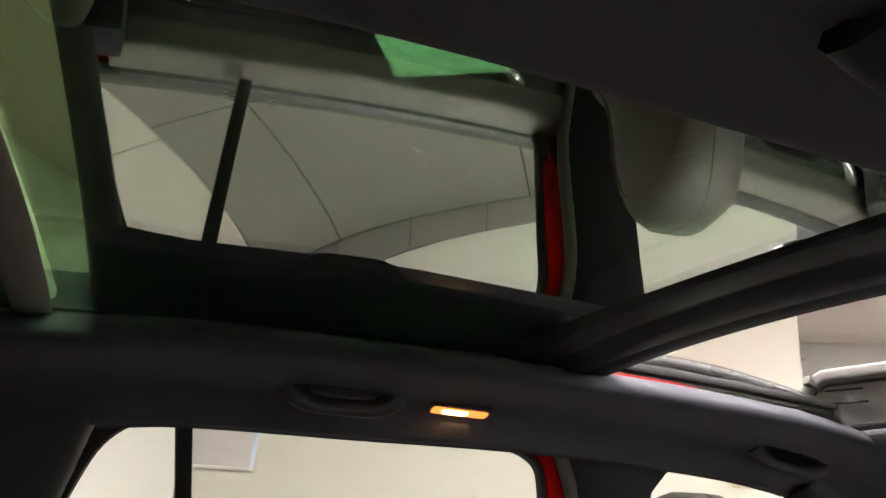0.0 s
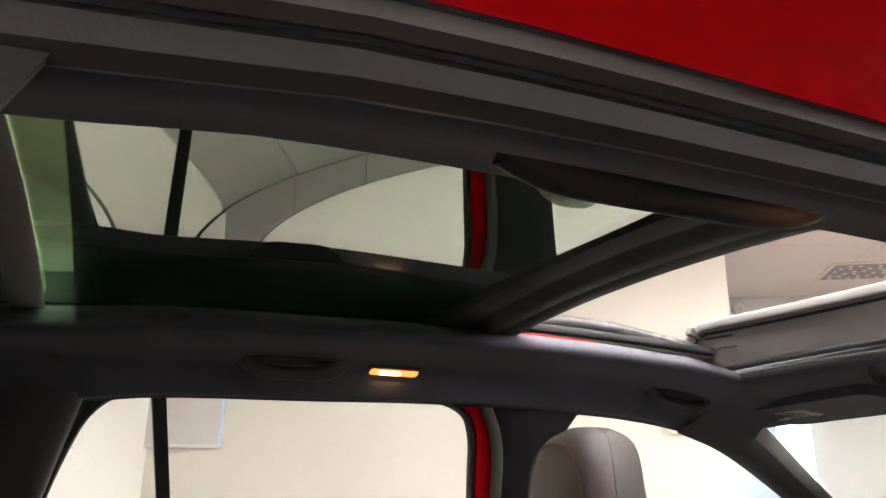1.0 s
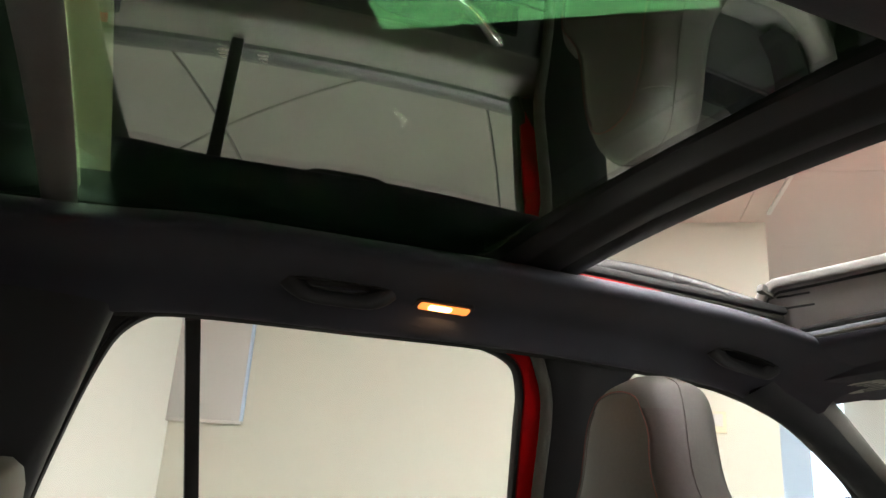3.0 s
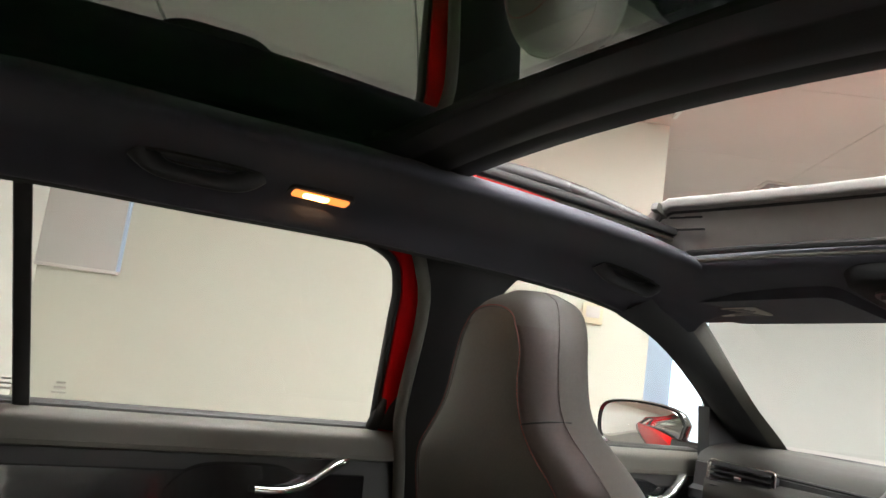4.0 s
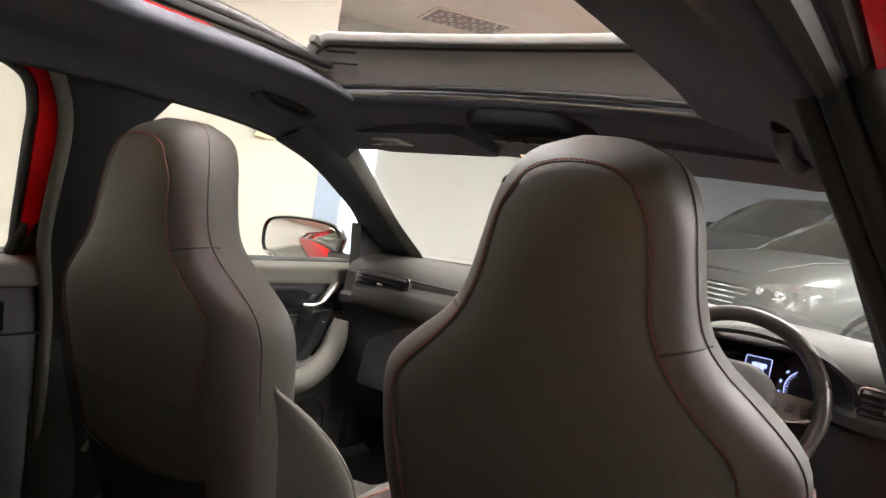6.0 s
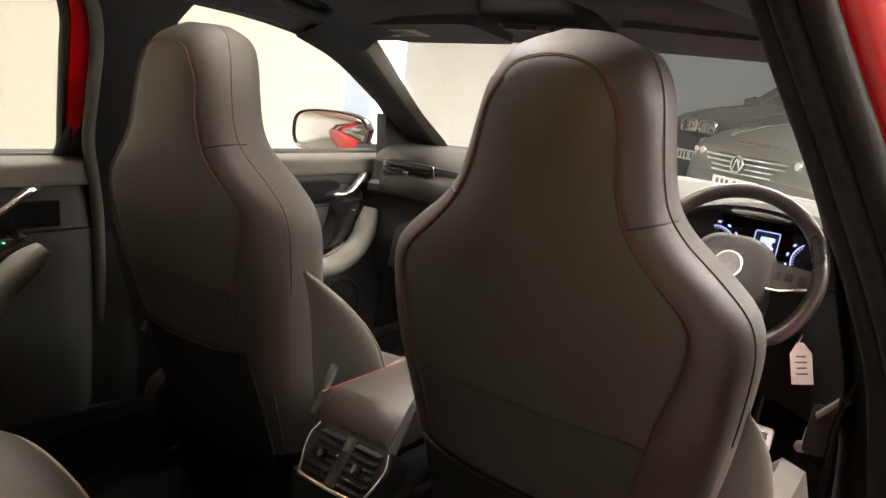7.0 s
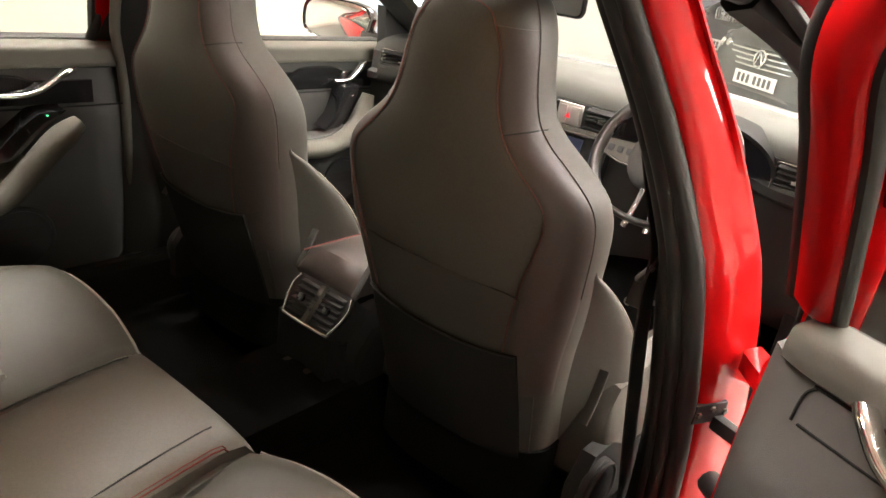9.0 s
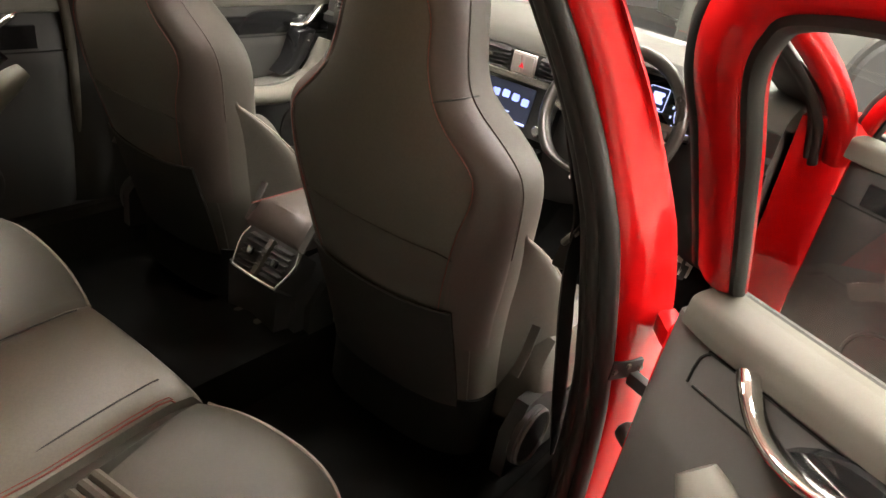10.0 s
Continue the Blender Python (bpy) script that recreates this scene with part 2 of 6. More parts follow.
def sweep(pts, profile, up=(0, 0, 1), bm=None, closed=True, scale=None, caps=True):
    """Carries a profile of (sideways, upwards) points along pts."""
    pts = [Vector(p) for p in pts]
    rings = []
    for i, p in enumerate(pts):
        d = (pts[min(i + 1, len(pts) - 1)] - pts[max(i - 1, 0)]).normalized()
        side = d.cross(Vector(up)).normalized()
        upv = side.cross(d)
        k = scale(i / (len(pts) - 1)) if scale else 1
        rings.append([p + side * (a * k) + upv * (b * k) for a, b in profile])
    return loft(rings, closed, caps, bm)


def circle(r, n=8, ry=None):
    return [(r * math.cos(2 * math.pi * i / n), (ry or r) * math.sin(2 * math.pi * i / n)) for i in range(n)]


def tube(pts, r, n=8, bm=None, up=(0, 0, 1), scale=None):
    return sweep(pts, circle(r, n), up, bm, scale=scale)


def rounded(w, h, r, n=4):
    """A rectangle w by h with round corners, as (x, y) points."""
    out = []
    for cx, cy, a0 in ((w / 2 - r, h / 2 - r, 0), (-w / 2 + r, h / 2 - r, 90), (-w / 2 + r, -h / 2 + r, 180), (w / 2 - r, -h / 2 + r, 270)):
        for i in range(n + 1):
            a = radians(a0 + 90 * i / n)
            out.append((cx + r * math.cos(a), cy + r * math.sin(a)))
    return out


def plate(outline, thick, m, bm=None):
    """A flat slab with an outline in the plane of m, thick along its z."""
    top = [m @ Vector((x, y, thick / 2)) for x, y in outline]
    bot = [m @ Vector((x, y, -thick / 2)) for x, y in outline]
    return loft([bot, top], True, True, bm)


def disc(c, r, thick, axis, n=24, bm=None, bevel=0.0):
    """A disc round c, its axis along axis."""
    q = Vector(axis).normalized().to_track_quat("Z", "Y").to_matrix().to_4x4()
    m = Matrix.Translation(c) @ q
    rr = [(r - bevel, -thick / 2), (r, -thick / 2 + bevel), (r, thick / 2 - bevel), (r - bevel, thick / 2)]
    return loft([[m @ Vector((a * math.cos(2 * math.pi * i / n), a * math.sin(2 * math.pi * i / n), z)) for i in range(n)] for a, z in rr], True, True, bm)


def torus(c, R, r, axis, n=40, k=10, bm=None, squash=None):
    q = Vector(axis).normalized().to_track_quat("Z", "Y").to_matrix().to_4x4()
    m = Matrix.Translation(c) @ q
    bm = bm or bmesh.new()
    rings = []
    for i in range(n):
        a = 2 * math.pi * i / n
        ring = []
        for j in range(k):
            b = 2 * math.pi * j / k
            p = Vector(((R + r * math.cos(b)) * math.cos(a), (R + r * math.cos(b)) * math.sin(a), r * math.sin(b)))
            if squash:
                p = squash(p)
            ring.append(m @ p)
        rings.append(ring)
    rings.append(rings[0])
    loft(rings, True, False, bm)
    bmesh.ops.remove_doubles(bm, verts=bm.verts[:], dist=1e-6)
    return bm


def lerp_table(rows, x):
    for (x0, y0), (x1, y1) in zip(rows, rows[1:]):
        if (x0 <= x <= x1) or (x1 <= x <= x0):
            return y0 + (y1 - y0) * (x - x0) / (x1 - x0)
    return rows[0][1] if abs(x - rows[0][0]) < abs(x - rows[-1][0]) else rows[-1][1]


def spline_table(rows, x):
    """Smooth reading of a table."""
    xs = [r[0] for r in rows]
    if xs[0] > xs[-1]:
        rows, xs = rows[::-1], xs[::-1]
    x = min(max(x, xs[0]), xs[-1])
    for i in range(len(rows) - 1):
        if x <= xs[i + 1]:
            break
    h = xs[i + 1] - xs[i]
    t = (x - xs[i]) / h

    def slope(k):
        if k == 0 or k == len(rows) - 1:
            a, b = (0, 1) if k == 0 else (-2, -1)
            return (rows[b][1] - rows[a][1]) / (rows[b][0] - rows[a][0])
        return (rows[k + 1][1] - rows[k - 1][1]) / (rows[k + 1][0] - rows[k - 1][0])
    m0, m1 = slope(i) * h, slope(i + 1) * h
    y0, y1 = rows[i][1], rows[i + 1][1]
    return (2 * t ** 3 - 3 * t ** 2 + 1) * y0 + (t ** 3 - 2 * t ** 2 + t) * m0 + (3 * t ** 2 - 2 * t ** 3) * y1 + (t ** 3 - t ** 2) * m1

# ---- the hall: axes u, v turned against the car ----
ROOM_TURN = -35.5
ROOM = pose(0, 0, 0, 0, 0, ROOM_TURN)
CEIL_Z = 2.63


def wall(name, u0, v0, u1, v1, z0=0.0, z1=CEIL_Z + 0.1, mat=None, out=1, label="", thick=0.15):
    """An upright slab from (u0, v0) to (u1, v1), its face on that line, its thickness on the left side of the way (out=1)."""
    a, b = Vector((u0, v0, 0)), Vector((u1, v1, 0))
    d = (b - a).normalized()
    n = Vector((-d.y, d.x, 0)) * out * thick
    base = [a, b, b + n, a + n]
    bm = loft([[Vector((p.x, p.y, z)) for p in base] for z in (z0, z1)])
    ob = link_mesh(name, bm, mat or WALL, False)
    ob.matrix_basis = ROOM
    return tagged(ob, label or "smooth cream painted wall of the car hall", "wall", kind="structure")


wall("wall_side", -3.0, 3.6, 0.75, 3.6)
wall("wall_left", -3.0, -4.05, -3.0, 3.75, mat=WALL_PALE, label="white painted wall meeting the cream side wall")
wall("wall_recess_a", 0.75, 3.75, 0.75, 5.75, out=1)
wall("wall_partition", 0.75, 5.6, 3.95, 5.6, mat=WALL_WHITE, label="white painted partition wall ahead of the car")
wall("wall_far_end", 3.95, 9.0, 13, 9.0, mat=WALL_BLUE, label="dull blue painted far wall")
wall("wall_partition_side", 3.95, 5.75, 3.95, 9.0, mat=WALL_WHITE, out=1)
wall("wall_blue", 13, 9.0, 13, -3.9, mat=WALL_BLUE, label="dull blue painted wall behind the parked cars")
# never in view: closes the hall, pale to throw light onto the car's right side
wall("wall_rear_bounce", 13, -3.9, -3.15, -3.9, mat=WALL_PALE, label="unseen white wall beside the red car, added to bounce light")
strip = part("trim_corner", box((3.965, 5.67, 1.3), (0.03, 0.16, 2.65), 0.006), STEEL)
strip.matrix_basis = ROOM
tagged(strip, "slim metal corner guard on the partition wall", "corner guard", kind="structure")
column = part("column", box((10.5, 2.6, 1.32), (0.5, 0.5, 2.66), 0.02), WALL_WHITE)
column.matrix_basis = ROOM
tagged(column, "square white column in the hall", "column", kind="structure")

ceiling = bmesh.new()
box((2, 0, CEIL_Z + 0.06), (23, 19, 0.08), bm=ceiling)
pieces = [(-9 + 1.2 * i, -9.15 + 1.2 * j) for i in range(19) for j in range(16)]
for cu, cv in pieces:
    box((cu + 0.6, cv + 0.6, CEIL_Z + 0.012), (1.1965, 1.1965, 0.02), bm=ceiling)
ceiling = part("ceiling", ceiling, CEILING, smooth=False)
ceiling.matrix_basis = ROOM
tagged(ceiling, "pale board ceiling with thin joints", "ceiling", kind="structure")

# light panels of 1.2 by 0.6 m, staggered
lamp_root = thing("ceiling_panel_light", "bright rectangular flat LED panel in the ceiling", "ceiling light", group="ceiling panels")
part("frame", box((0, 0, -0.004), (1.24, 0.55, 0.012), 0.003), PALE, lamp_root)
part("diffuser", box((0, 0, -0.013), (1.19, 0.50, 0.008), 0.002), PANEL_LIGHT, lamp_root)
spots = [(1.76 + 2.77 * a, 2.99 - 1.6 * b) for a in range(-3, 5) for b in range(0, 4)]
spots = [(u, v) for u, v in spots if -2.9 < u < 11.5 and not (u < 1.5 and v > 2.4) and not (u < 0 and v < -1)]
first = True
for u, v in spots:
    m = ROOM @ Matrix.Translation((u + 0.6, v - 0.26, CEIL_Z))
    if first:
        lamp_root.matrix_basis = m
        first = False
    else:
        copy_thing(lamp_root, m)

vent_root = thing("ceiling_vent", "pinkish perforated air vent flush with the ceiling", "air vent", ROOM @ Matrix.Translation((2.00, 4.78, CEIL_Z)))
part("frame", box((0, 0, -0.004), (0.67, 0.48, 0.012), 0.003), CEILING, vent_root)
VENT_GREY = surface("vent_grey", (0.27, 0.21, 0.20), 0.8, grain=60, bump=0.2, vary=0.25, wear=14)
part("backing", box((0, 0, -0.011), (0.61, 0.42, 0.004), 0.001), VENT_GREY, vent_root, "pinkish grey perforated plate")
for i in range(9):
    for j in range(6):
        part("perforation", disc((-0.264 + 0.066 * i + 0.02 * (j % 2), -0.172 + 0.069 * j, -0.014), 0.016, 0.004, (0, 0, 1), 8), PALE if (i + j) % 3 else CLOTH_GREY, vent_root)
strip = thing("cable_trunking", "thin white cable trunking along the ceiling", "cable trunking", ROOM @ Matrix.Translation((0.735, 2.98, CEIL_Z)))
part("cover", box((0, 0, -0.008), (0.022, 0.90, 0.016), 0.003), WALL_PALE, strip)
sensor = part("alarm_sounder", disc((0, 0, 0), 0.05, 0.04, (0, 0, 1), 20, bevel=0.01), GREYBOX)
sensor.matrix_basis = ROOM @ Matrix.Translation((1.19, 5.58, 2.53)) @ Matrix.Rotation(radians(90), 4, 'X')
tagged(sensor, "round grey alarm sounder high on the white wall", "alarm sounder")

# grey roller screen on the side wall, and a small frame
screen_root = thing("roller_blind", "drawn grey roller blind with bluish edge on cream wall", "roller blind", ROOM @ Matrix.Translation((-2.76, 3.6, 1.30)))
part("cloth", box((0, -0.02, 0.60), (0.56, 0.03, 1.2), 0.006), GREYBOX, screen_root)
part("edge_strip", box((0.283, -0.016, 0.60), (0.022, 0.03, 1.2), 0.004), DOOR_BLUE, screen_root, "pale blue edge strip")
part("bottom_rail", box((0, -0.02, -0.010), (0.58, 0.036, 0.020), 0.005), PALE, screen_root)
frame_root = thing("wall_thermostat", "small square beige frame with a grey display on the wall", "thermostat", ROOM @ Matrix.Translation((0.41, 3.6, 1.435)))
part("housing", box((0, -0.015, 0), (0.12, 0.03, 0.12), 0.006), surface("beige_plastic", (0.55, 0.50, 0.34), 0.5), frame_root)
part("display", box((0, -0.032, 0.01), (0.08, 0.006, 0.068), 0.002), GREYBOX, frame_root)

# a pale blue door in the recess
rdoor_root = thing("door_1", "pale blue flush door with a bright narrow glazed strip", "door", ROOM @ Matrix.Translation((0, 0, 0)), kind="structure")
part("leaf", box((1.07, 5.555, 1.05), (0.60, 0.06, 2.1), 0.004), DOOR_BLUE, rdoor_root)
part("glazing", box((1.51, 5.56, 0.95), (0.26, 0.05, 1.80), 0.003), glow("daylit_pane", (0.75, 0.87, 1.0), 1.4), rdoor_root, "bright daylit glazed strip")

# floor: grey tiles with dark joints
bm = box((2, 0, -0.062), (24, 20, 0.1))
floor = tagged(part("floor", bm, JOINT, smooth=False), "large grey floor tiles with dark joints inside a cream border", "floor", kind="structure")
floor.matrix_basis = ROOM


# ---- car: shell, roof and lining (x ahead, y to its left, z up) ----
car = thing("car_body", "glossy red estate car body with two doors open", "car body")
RAIL_DZ = [(-1.25, -0.10), (-0.95, -0.04), (-0.72, -0.018), (-0.6, -0.004), (-0.35, 0.003), (-0.1, 0.010), (0.15, 0.008), (0.34, 0.0), (0.45, -0.012), (0.55, -0.03), (0.66, -0.06), (0.80, -0.11)]
RAIL_SEC = [(0.455, 1.384), (0.44, 1.374), (0.40, 1.364), (0.368, 1.352), (0.353, 1.341), (0.350, 1.333), (0.356, 1.326), (0.378, 1.320), (0.42, 1.313), (0.455, 1.305), (0.483, 1.292), (0.507, 1.268), (0.525, 1.252), (0.536, 1.248), (0.548, 1.252), (0.60, 1.28), (0.62, 1.35), (0.50, 1.398)]


MIR = 0.012


def ly(s, y):
    """Roof parts: left as given, right mirrored about the roof's own middle."""
    return y if s > 0 else MIR - y


def lz(s):
    return 0.0 if s > 0 else -0.012


def rail_dz(side, x):
    """Drop of the roof rail along the car; the right one stays higher towards the windscreen."""
    dz = spline_table(RAIL_DZ, x)
    return dz if side > 0 else dz + 0.045 * min(1.0, max(0.0, (x - 0.42) / 0.2)) ** 1.5


def rail(side):
    closed = [(y, z, 0) for y, z in RAIL_SEC]
    sec = [(p.x, p.y) for p in smooth_path(closed[-2:] + closed + closed[:2], 3)[6:-6]]
    rings = []
    for i in range(46):
        x = -1.25 + (0.66 + 1.25) * i / 45
        dz = rail_dz(side, x)
        pull = max(0.0, (x - 0.40)) * 0.10 + max(0, -0.75 - x) * -0.05
        inward = 0.018 if side < 0 else 0.0
        rings.append([Vector((x, ly(side, y + pull * (1 if y > 0.5 else 0.0) - inward * min(1.0, max(0.0, (0.46 - y) / 0.09))), z + dz + lz(side))) for y, z in sec[:-1]])
        if side < 0:
            for p, (y, z) in zip(rings[-1], sec):
                p.z += 0.013 * min(1.0, max(0.0, (0.44 - y) / 0.06)) * min(1.0, max(0.0, (1.366 - z) / 0.02)) + 0.012 * min(1.0, max(0.0, (y - 0.50) / 0.03))
    return loft(rings)


lining = thing("roof_lining", "black cloth roof lining round the open glass roof", "roof lining")
for s in (1, -1):
    part("side_rail", rail(s), CLOTH, lining)

# front header between the roof opening and the windscreen
rings = []
for i in range(25):
    y = -0.60 + 1.2 * i / 24
    bow = 0.05 * (1 - (y / 0.6) ** 2)
    drop = (-0.03 if y > 0 else -0.012) * ((y - 0.01) / 0.6) ** 2 - 0.004 * (0.3 - y)
    x0 = 0.455 + bow * 0.9
    sec = [(x0 + 0.030, 1.372), (x0 + 0.012, 1.352), (x0 - 0.004, 1.342), (x0 - 0.008, 1.332), (x0 - 0.002, 1.322), (x0 + 0.018, 1.314), (x0 + 0.06, 1.304), (x0 + 0.13, 1.290), (x0 + 0.22, 1.276), (x0 + 0.30, 1.268), (x0 + 0.31, 1.285), (x0 + 0.20, 1.34), (x0 + 0.06, 1.385)]
    rings.append([Vector((a, y, z + drop)) for a, z in sec])
part("front_header", loft(rings), CLOTH, lining)
# black rubber bead, and a grey tube that paints the highlight on the lip
for dx, dz, r, mat in ((-0.014, 1.351, 0.0060, RUBBER), (-0.0075, 1.337, 0.0035, PLASTIC_GREY)):
    bead = []
    for i in range(33):
        y = -0.36 + 0.735 * i / 32
        bead.append((0.455 + 0.045 * (1 - (y / 0.6) ** 2) + dx, y, dz - 0.03 * ((y - 0.01) / 0.6) ** 2 - 0.006 * (0.3 - y)))
    part("bead_and_lip_highlight", tube(bead, r, 8), mat, lining)
# rear panel behind the glass, and its pale roller edge
rings = []
for i in range(21):
    y = -0.60 + 1.2 * i / 20
    c = 0.02 * (1 - (y / 0.6) ** 2)
    rings.append([Vector((x, y, z + c)) for x, z in ((-0.800, 1.392), (-0.805, 1.366), (-0.86, 1.348), (-1.3, 1.29), (-1.7, 1.22), (-1.75, 1.25), (-1.3, 1.37), (-0.9, 1.405))])
part("rear_panel", loft(rings), CLOTH, lining)
roller = thing("roof_blind", "rolled up grey roof blind with a pale rounded edge", "roof blind")
rings = []
for i in range(21):
    y = -0.50 + 1.0 * i / 20
    c = 1.388 - 0.030 * (y / 0.45) ** 2 - 0.017
    rings.append([Vector((-0.787 + 0.022 * math.cos(a), y, c + 0.010 * math.sin(a))) for a in [2 * math.pi * k / 12 for k in range(12)]])
part("edge_bar", loft(rings), CLOTH_GREY, roller)
for s in (1, -1):
    part("end_cap", box((-0.787, s * 0.507, 1.334), (0.048, 0.022, 0.024), 0.006, (18 * s, 0, 0)), PLASTIC, roller)


def crown(x, y, z0):
    """Height of the bowed roof glass."""
    return z0 - 0.0176 * (y / 0.45) ** 2 - 0.0206 * ((x + 0.11) / 0.6) ** 2 + 0.0009 * (x + 0.45) + 0.0053 * y


def glass_sheet(x0, x1, hw, z0, thick, nx=28, ny=28):
    """A bowed roof pane with round corners."""
    bm = bmesh.new()
    grid = []
    for k in (0, 1):
        rows = []
        for i in range(nx + 1):
            x = x0 + (x1 - x0) * i / nx
            rows.append([bm.verts.new((x, -hw + 2 * hw * j / ny, crown(x, -hw + 2 * hw * j / ny, z0) + thick * k)) for j in range(ny + 1)])
        grid.append(rows)
    for k in (0, 1):
        for i in range(nx):
            for j in range(ny):
                bm.faces.new((grid[k][i][j], grid[k][i + 1][j], grid[k][i + 1][j + 1], grid[k][i][j + 1]))
    edge = [(i, 0) for i in range(nx)] + [(nx, j) for j in range(ny)] + [(i, ny) for i in range(nx, 0, -1)] + [(0, j) for j in range(ny, 0, -1)]
    for a, b in zip(edge, edge[1:] + edge[:1]):
        bm.faces.new((grid[0][a[0]][a[1]], grid[0][b[0]][b[1]], grid[1][b[0]][b[1]], grid[1][a[0]][a[1]]))
    return bm


ROOF_Z = 1.3976
roof = thing("panoramic_roof", "panoramic glass roof, its front pane slid back over the green tinted rear pane", "glass roof")
pane = part("rear_pane", glass_sheet(-0.86, -0.12, 0.47, ROOF_Z, 0.005), ROOF_GLASS, roof, "green tinted rear roof glass")
pane = part("front_pane", glass_sheet(-0.735, -0.06, 0.47, ROOF_Z + 0.03, 0.005), ROOF_GLASS_DARK, roof, "dark front roof glass slid backwards")
# black printed border under the glass
for s in (1, -1):
    rings = []
    for i in range(21):
        x = -0.86 + 0.75 * i / 20
        rings.append([Vector((x, ly(s, y), crown(x, ly(s, y), ROOF_Z) + dz)) for y, dz in ((0.446, -0.004), (0.451, -0.020), (0.53, -0.020), (0.53, 0.05), (0.450, 0.05))])
    part("side_border", loft(rings), MATTE, roof)
# cross beam with its seals
rings = []
for i in range(33):
    y = -0.425 + 0.85 * i / 32
    c = -0.030 * (y / 0.45) ** 2 - 0.001
    end = 0.0 if abs(y) < 0.39 else (abs(y) - 0.39) * 0.5
    sec = [(-0.165, 1.410), (-0.160, 1.394), (-0.135, 1.388), (-0.118, 1.394), (-0.112, 1.393), (-0.095, 1.383), (-0.070, 1.381), (-0.062, 1.386), (-0.052, 1.382), (-0.028, 1.384), (-0.015, 1.394), (-0.012, 1.410), (-0.03, 1.447), (-0.10, 1.440)]
    rings.append([Vector((a - end, y, z + c)) for a, z in sec])
part("cross_beam", loft(rings), RUBBER, roof, "black ridged cross beam of the glass roof")
for s in (1, -1):
    # guide rails along the opening, with their seals
    base = [(-0.16, 0.418), (0.0, 0.418), (0.2, 0.415), (0.36, 0.405), (0.44, 0.385)]
    path = smooth_path([(x, ly(s, y), 1.384 + spline_table(RAIL_DZ, x) * 0.9) for x, y in base], 8)
    part("guide_rail", sweep(path, rounded(0.020, 0.014, 0.004, 2)), RUBBER, roof)
    path = smooth_path([(x, ly(s, y + 0.024), 1.398 + spline_table(RAIL_DZ, x) * 0.9) for x, y in base], 8)
    part("seal", tube(path, 0.0075, 8), RUBBER_SHINE, roof)
    path = smooth_path([(x, ly(s, y + 0.004), 1.372 + spline_table(RAIL_DZ, x) * 0.9) for x, y in base], 8)
    part("trim_bead", tube(path, 0.005, 6), PLASTIC_GREY, roof)
    # the thin spring arm of the wind deflector
    path = smooth_path([(-0.02, ly(s, 0.437), 1.402), (0.10, ly(s, 0.438), 1.416), (0.24, ly(s, 0.430), 1.411), (0.36, ly(s, 0.415), 1.392), (0.42, ly(s, 0.395), 1.376)], 8)
    part("spring_arm", sweep(path, rounded(0.012, 0.020, 0.004, 2)), RUBBER_SHINE, roof)
    path = smooth_path([(x, ly(s, y), 1.3655 + spline_table(RAIL_DZ, x) * 0.9 + lz(s)) for x, y in ((-0.06, 0.402), (0.02, 0.405), (0.10, 0.405), (0.17, 0.408))], 6)
    part("painted_channel", sweep(path, rounded(0.004, 0.007, 0.0015, 2)), RED_DULL, roof, "strip of red painted roof edge")
    part("rail_end", box((-0.045, ly(s, 0.415), 1.390), (0.05, 0.018, 0.014), 0.004, (0, 0, 8 * s)), PLASTIC, roof)
    part("clip", box((-0.13, ly(s, 0.405), 1.366), (0.030, 0.006, 0.008), 0.002), RED_DULL, roof, "small red clip")

# wind deflector at the front of the opening
deflector = thing("wind_deflector", "raised grey mesh wind deflector at the front of the roof opening", "wind deflector")
rings, top, seam = [], [], []
for i in range(41):
    y = -0.385 + 0.80 * i / 40
    q = abs(y - 0.015) / 0.40
    bow = 0.048 * (1 - q * q)
    lift = 1 if q < 0.93 else 1 - 0.5 * ((q - 0.93) / 0.07)
    a, b = Vector((0.455 + bow, y, 1.352 - 0.010 * q * q)), Vector((0.402 + bow, y, 1.352 + 0.074 * lift - 0.006 * q * q))
    w = 0.0018 * math.sin(i * 2.1) * (1 + 2 * (q > 0.8))
    rings.append([a.lerp(b, k / 6) + Vector((w * math.sin(k * 1.3), 0, 0)) for k in range(7)] + [a.lerp(b, k / 6) + Vector((0.003, 0, 0)) for k in range(6, -1, -1)])
    top.append(b)
    seam.append(a.lerp(b, 0.80) + Vector((-0.003, 0, 0)))
part("mesh_fabric", loft(rings), MESH, deflector, "grey woven mesh")
part("top_bar", sweep(top, rounded(0.016, 0.020, 0.006, 3)), BAR, deflector, "grey rounded top bar")
part("top_seam", tube(seam, 0.0028, 6), RUBBER, deflector, "black seam line")
for s in (1, -1):
    # black tubes draw the shade in the folds of the mesh
    for k, (za, ln) in enumerate(((1.398, 0.062), (1.378, 0.062))):
        part("fold", tube([(0.424 + 0.01 * k + 0.004 * j, ly(s, 0.385 - ln * j / 3), za) for j in range(4)], 0.0022, 6), RUBBER, deflector, "black line painted as the shade of a mesh fold")
    part("end_fitting", box((0.405, ly(s, 0.392), 1.408), (0.035, 0.016, 0.016), 0.005, (0, 20, 0)), PLASTIC_GREY, deflector)

# roof skin
def skin_strip(side, x0, x1, sec, n=30):
    rings = []
    for i in range(n + 1):
        x = x0 + (x1 - x0) * i / n
        dz = spline_table(RAIL_DZ, x) * 0.8
        rings.append([Vector((x, ly(side, y), z + dz)) for y, z in sec])
    return loft(rings)


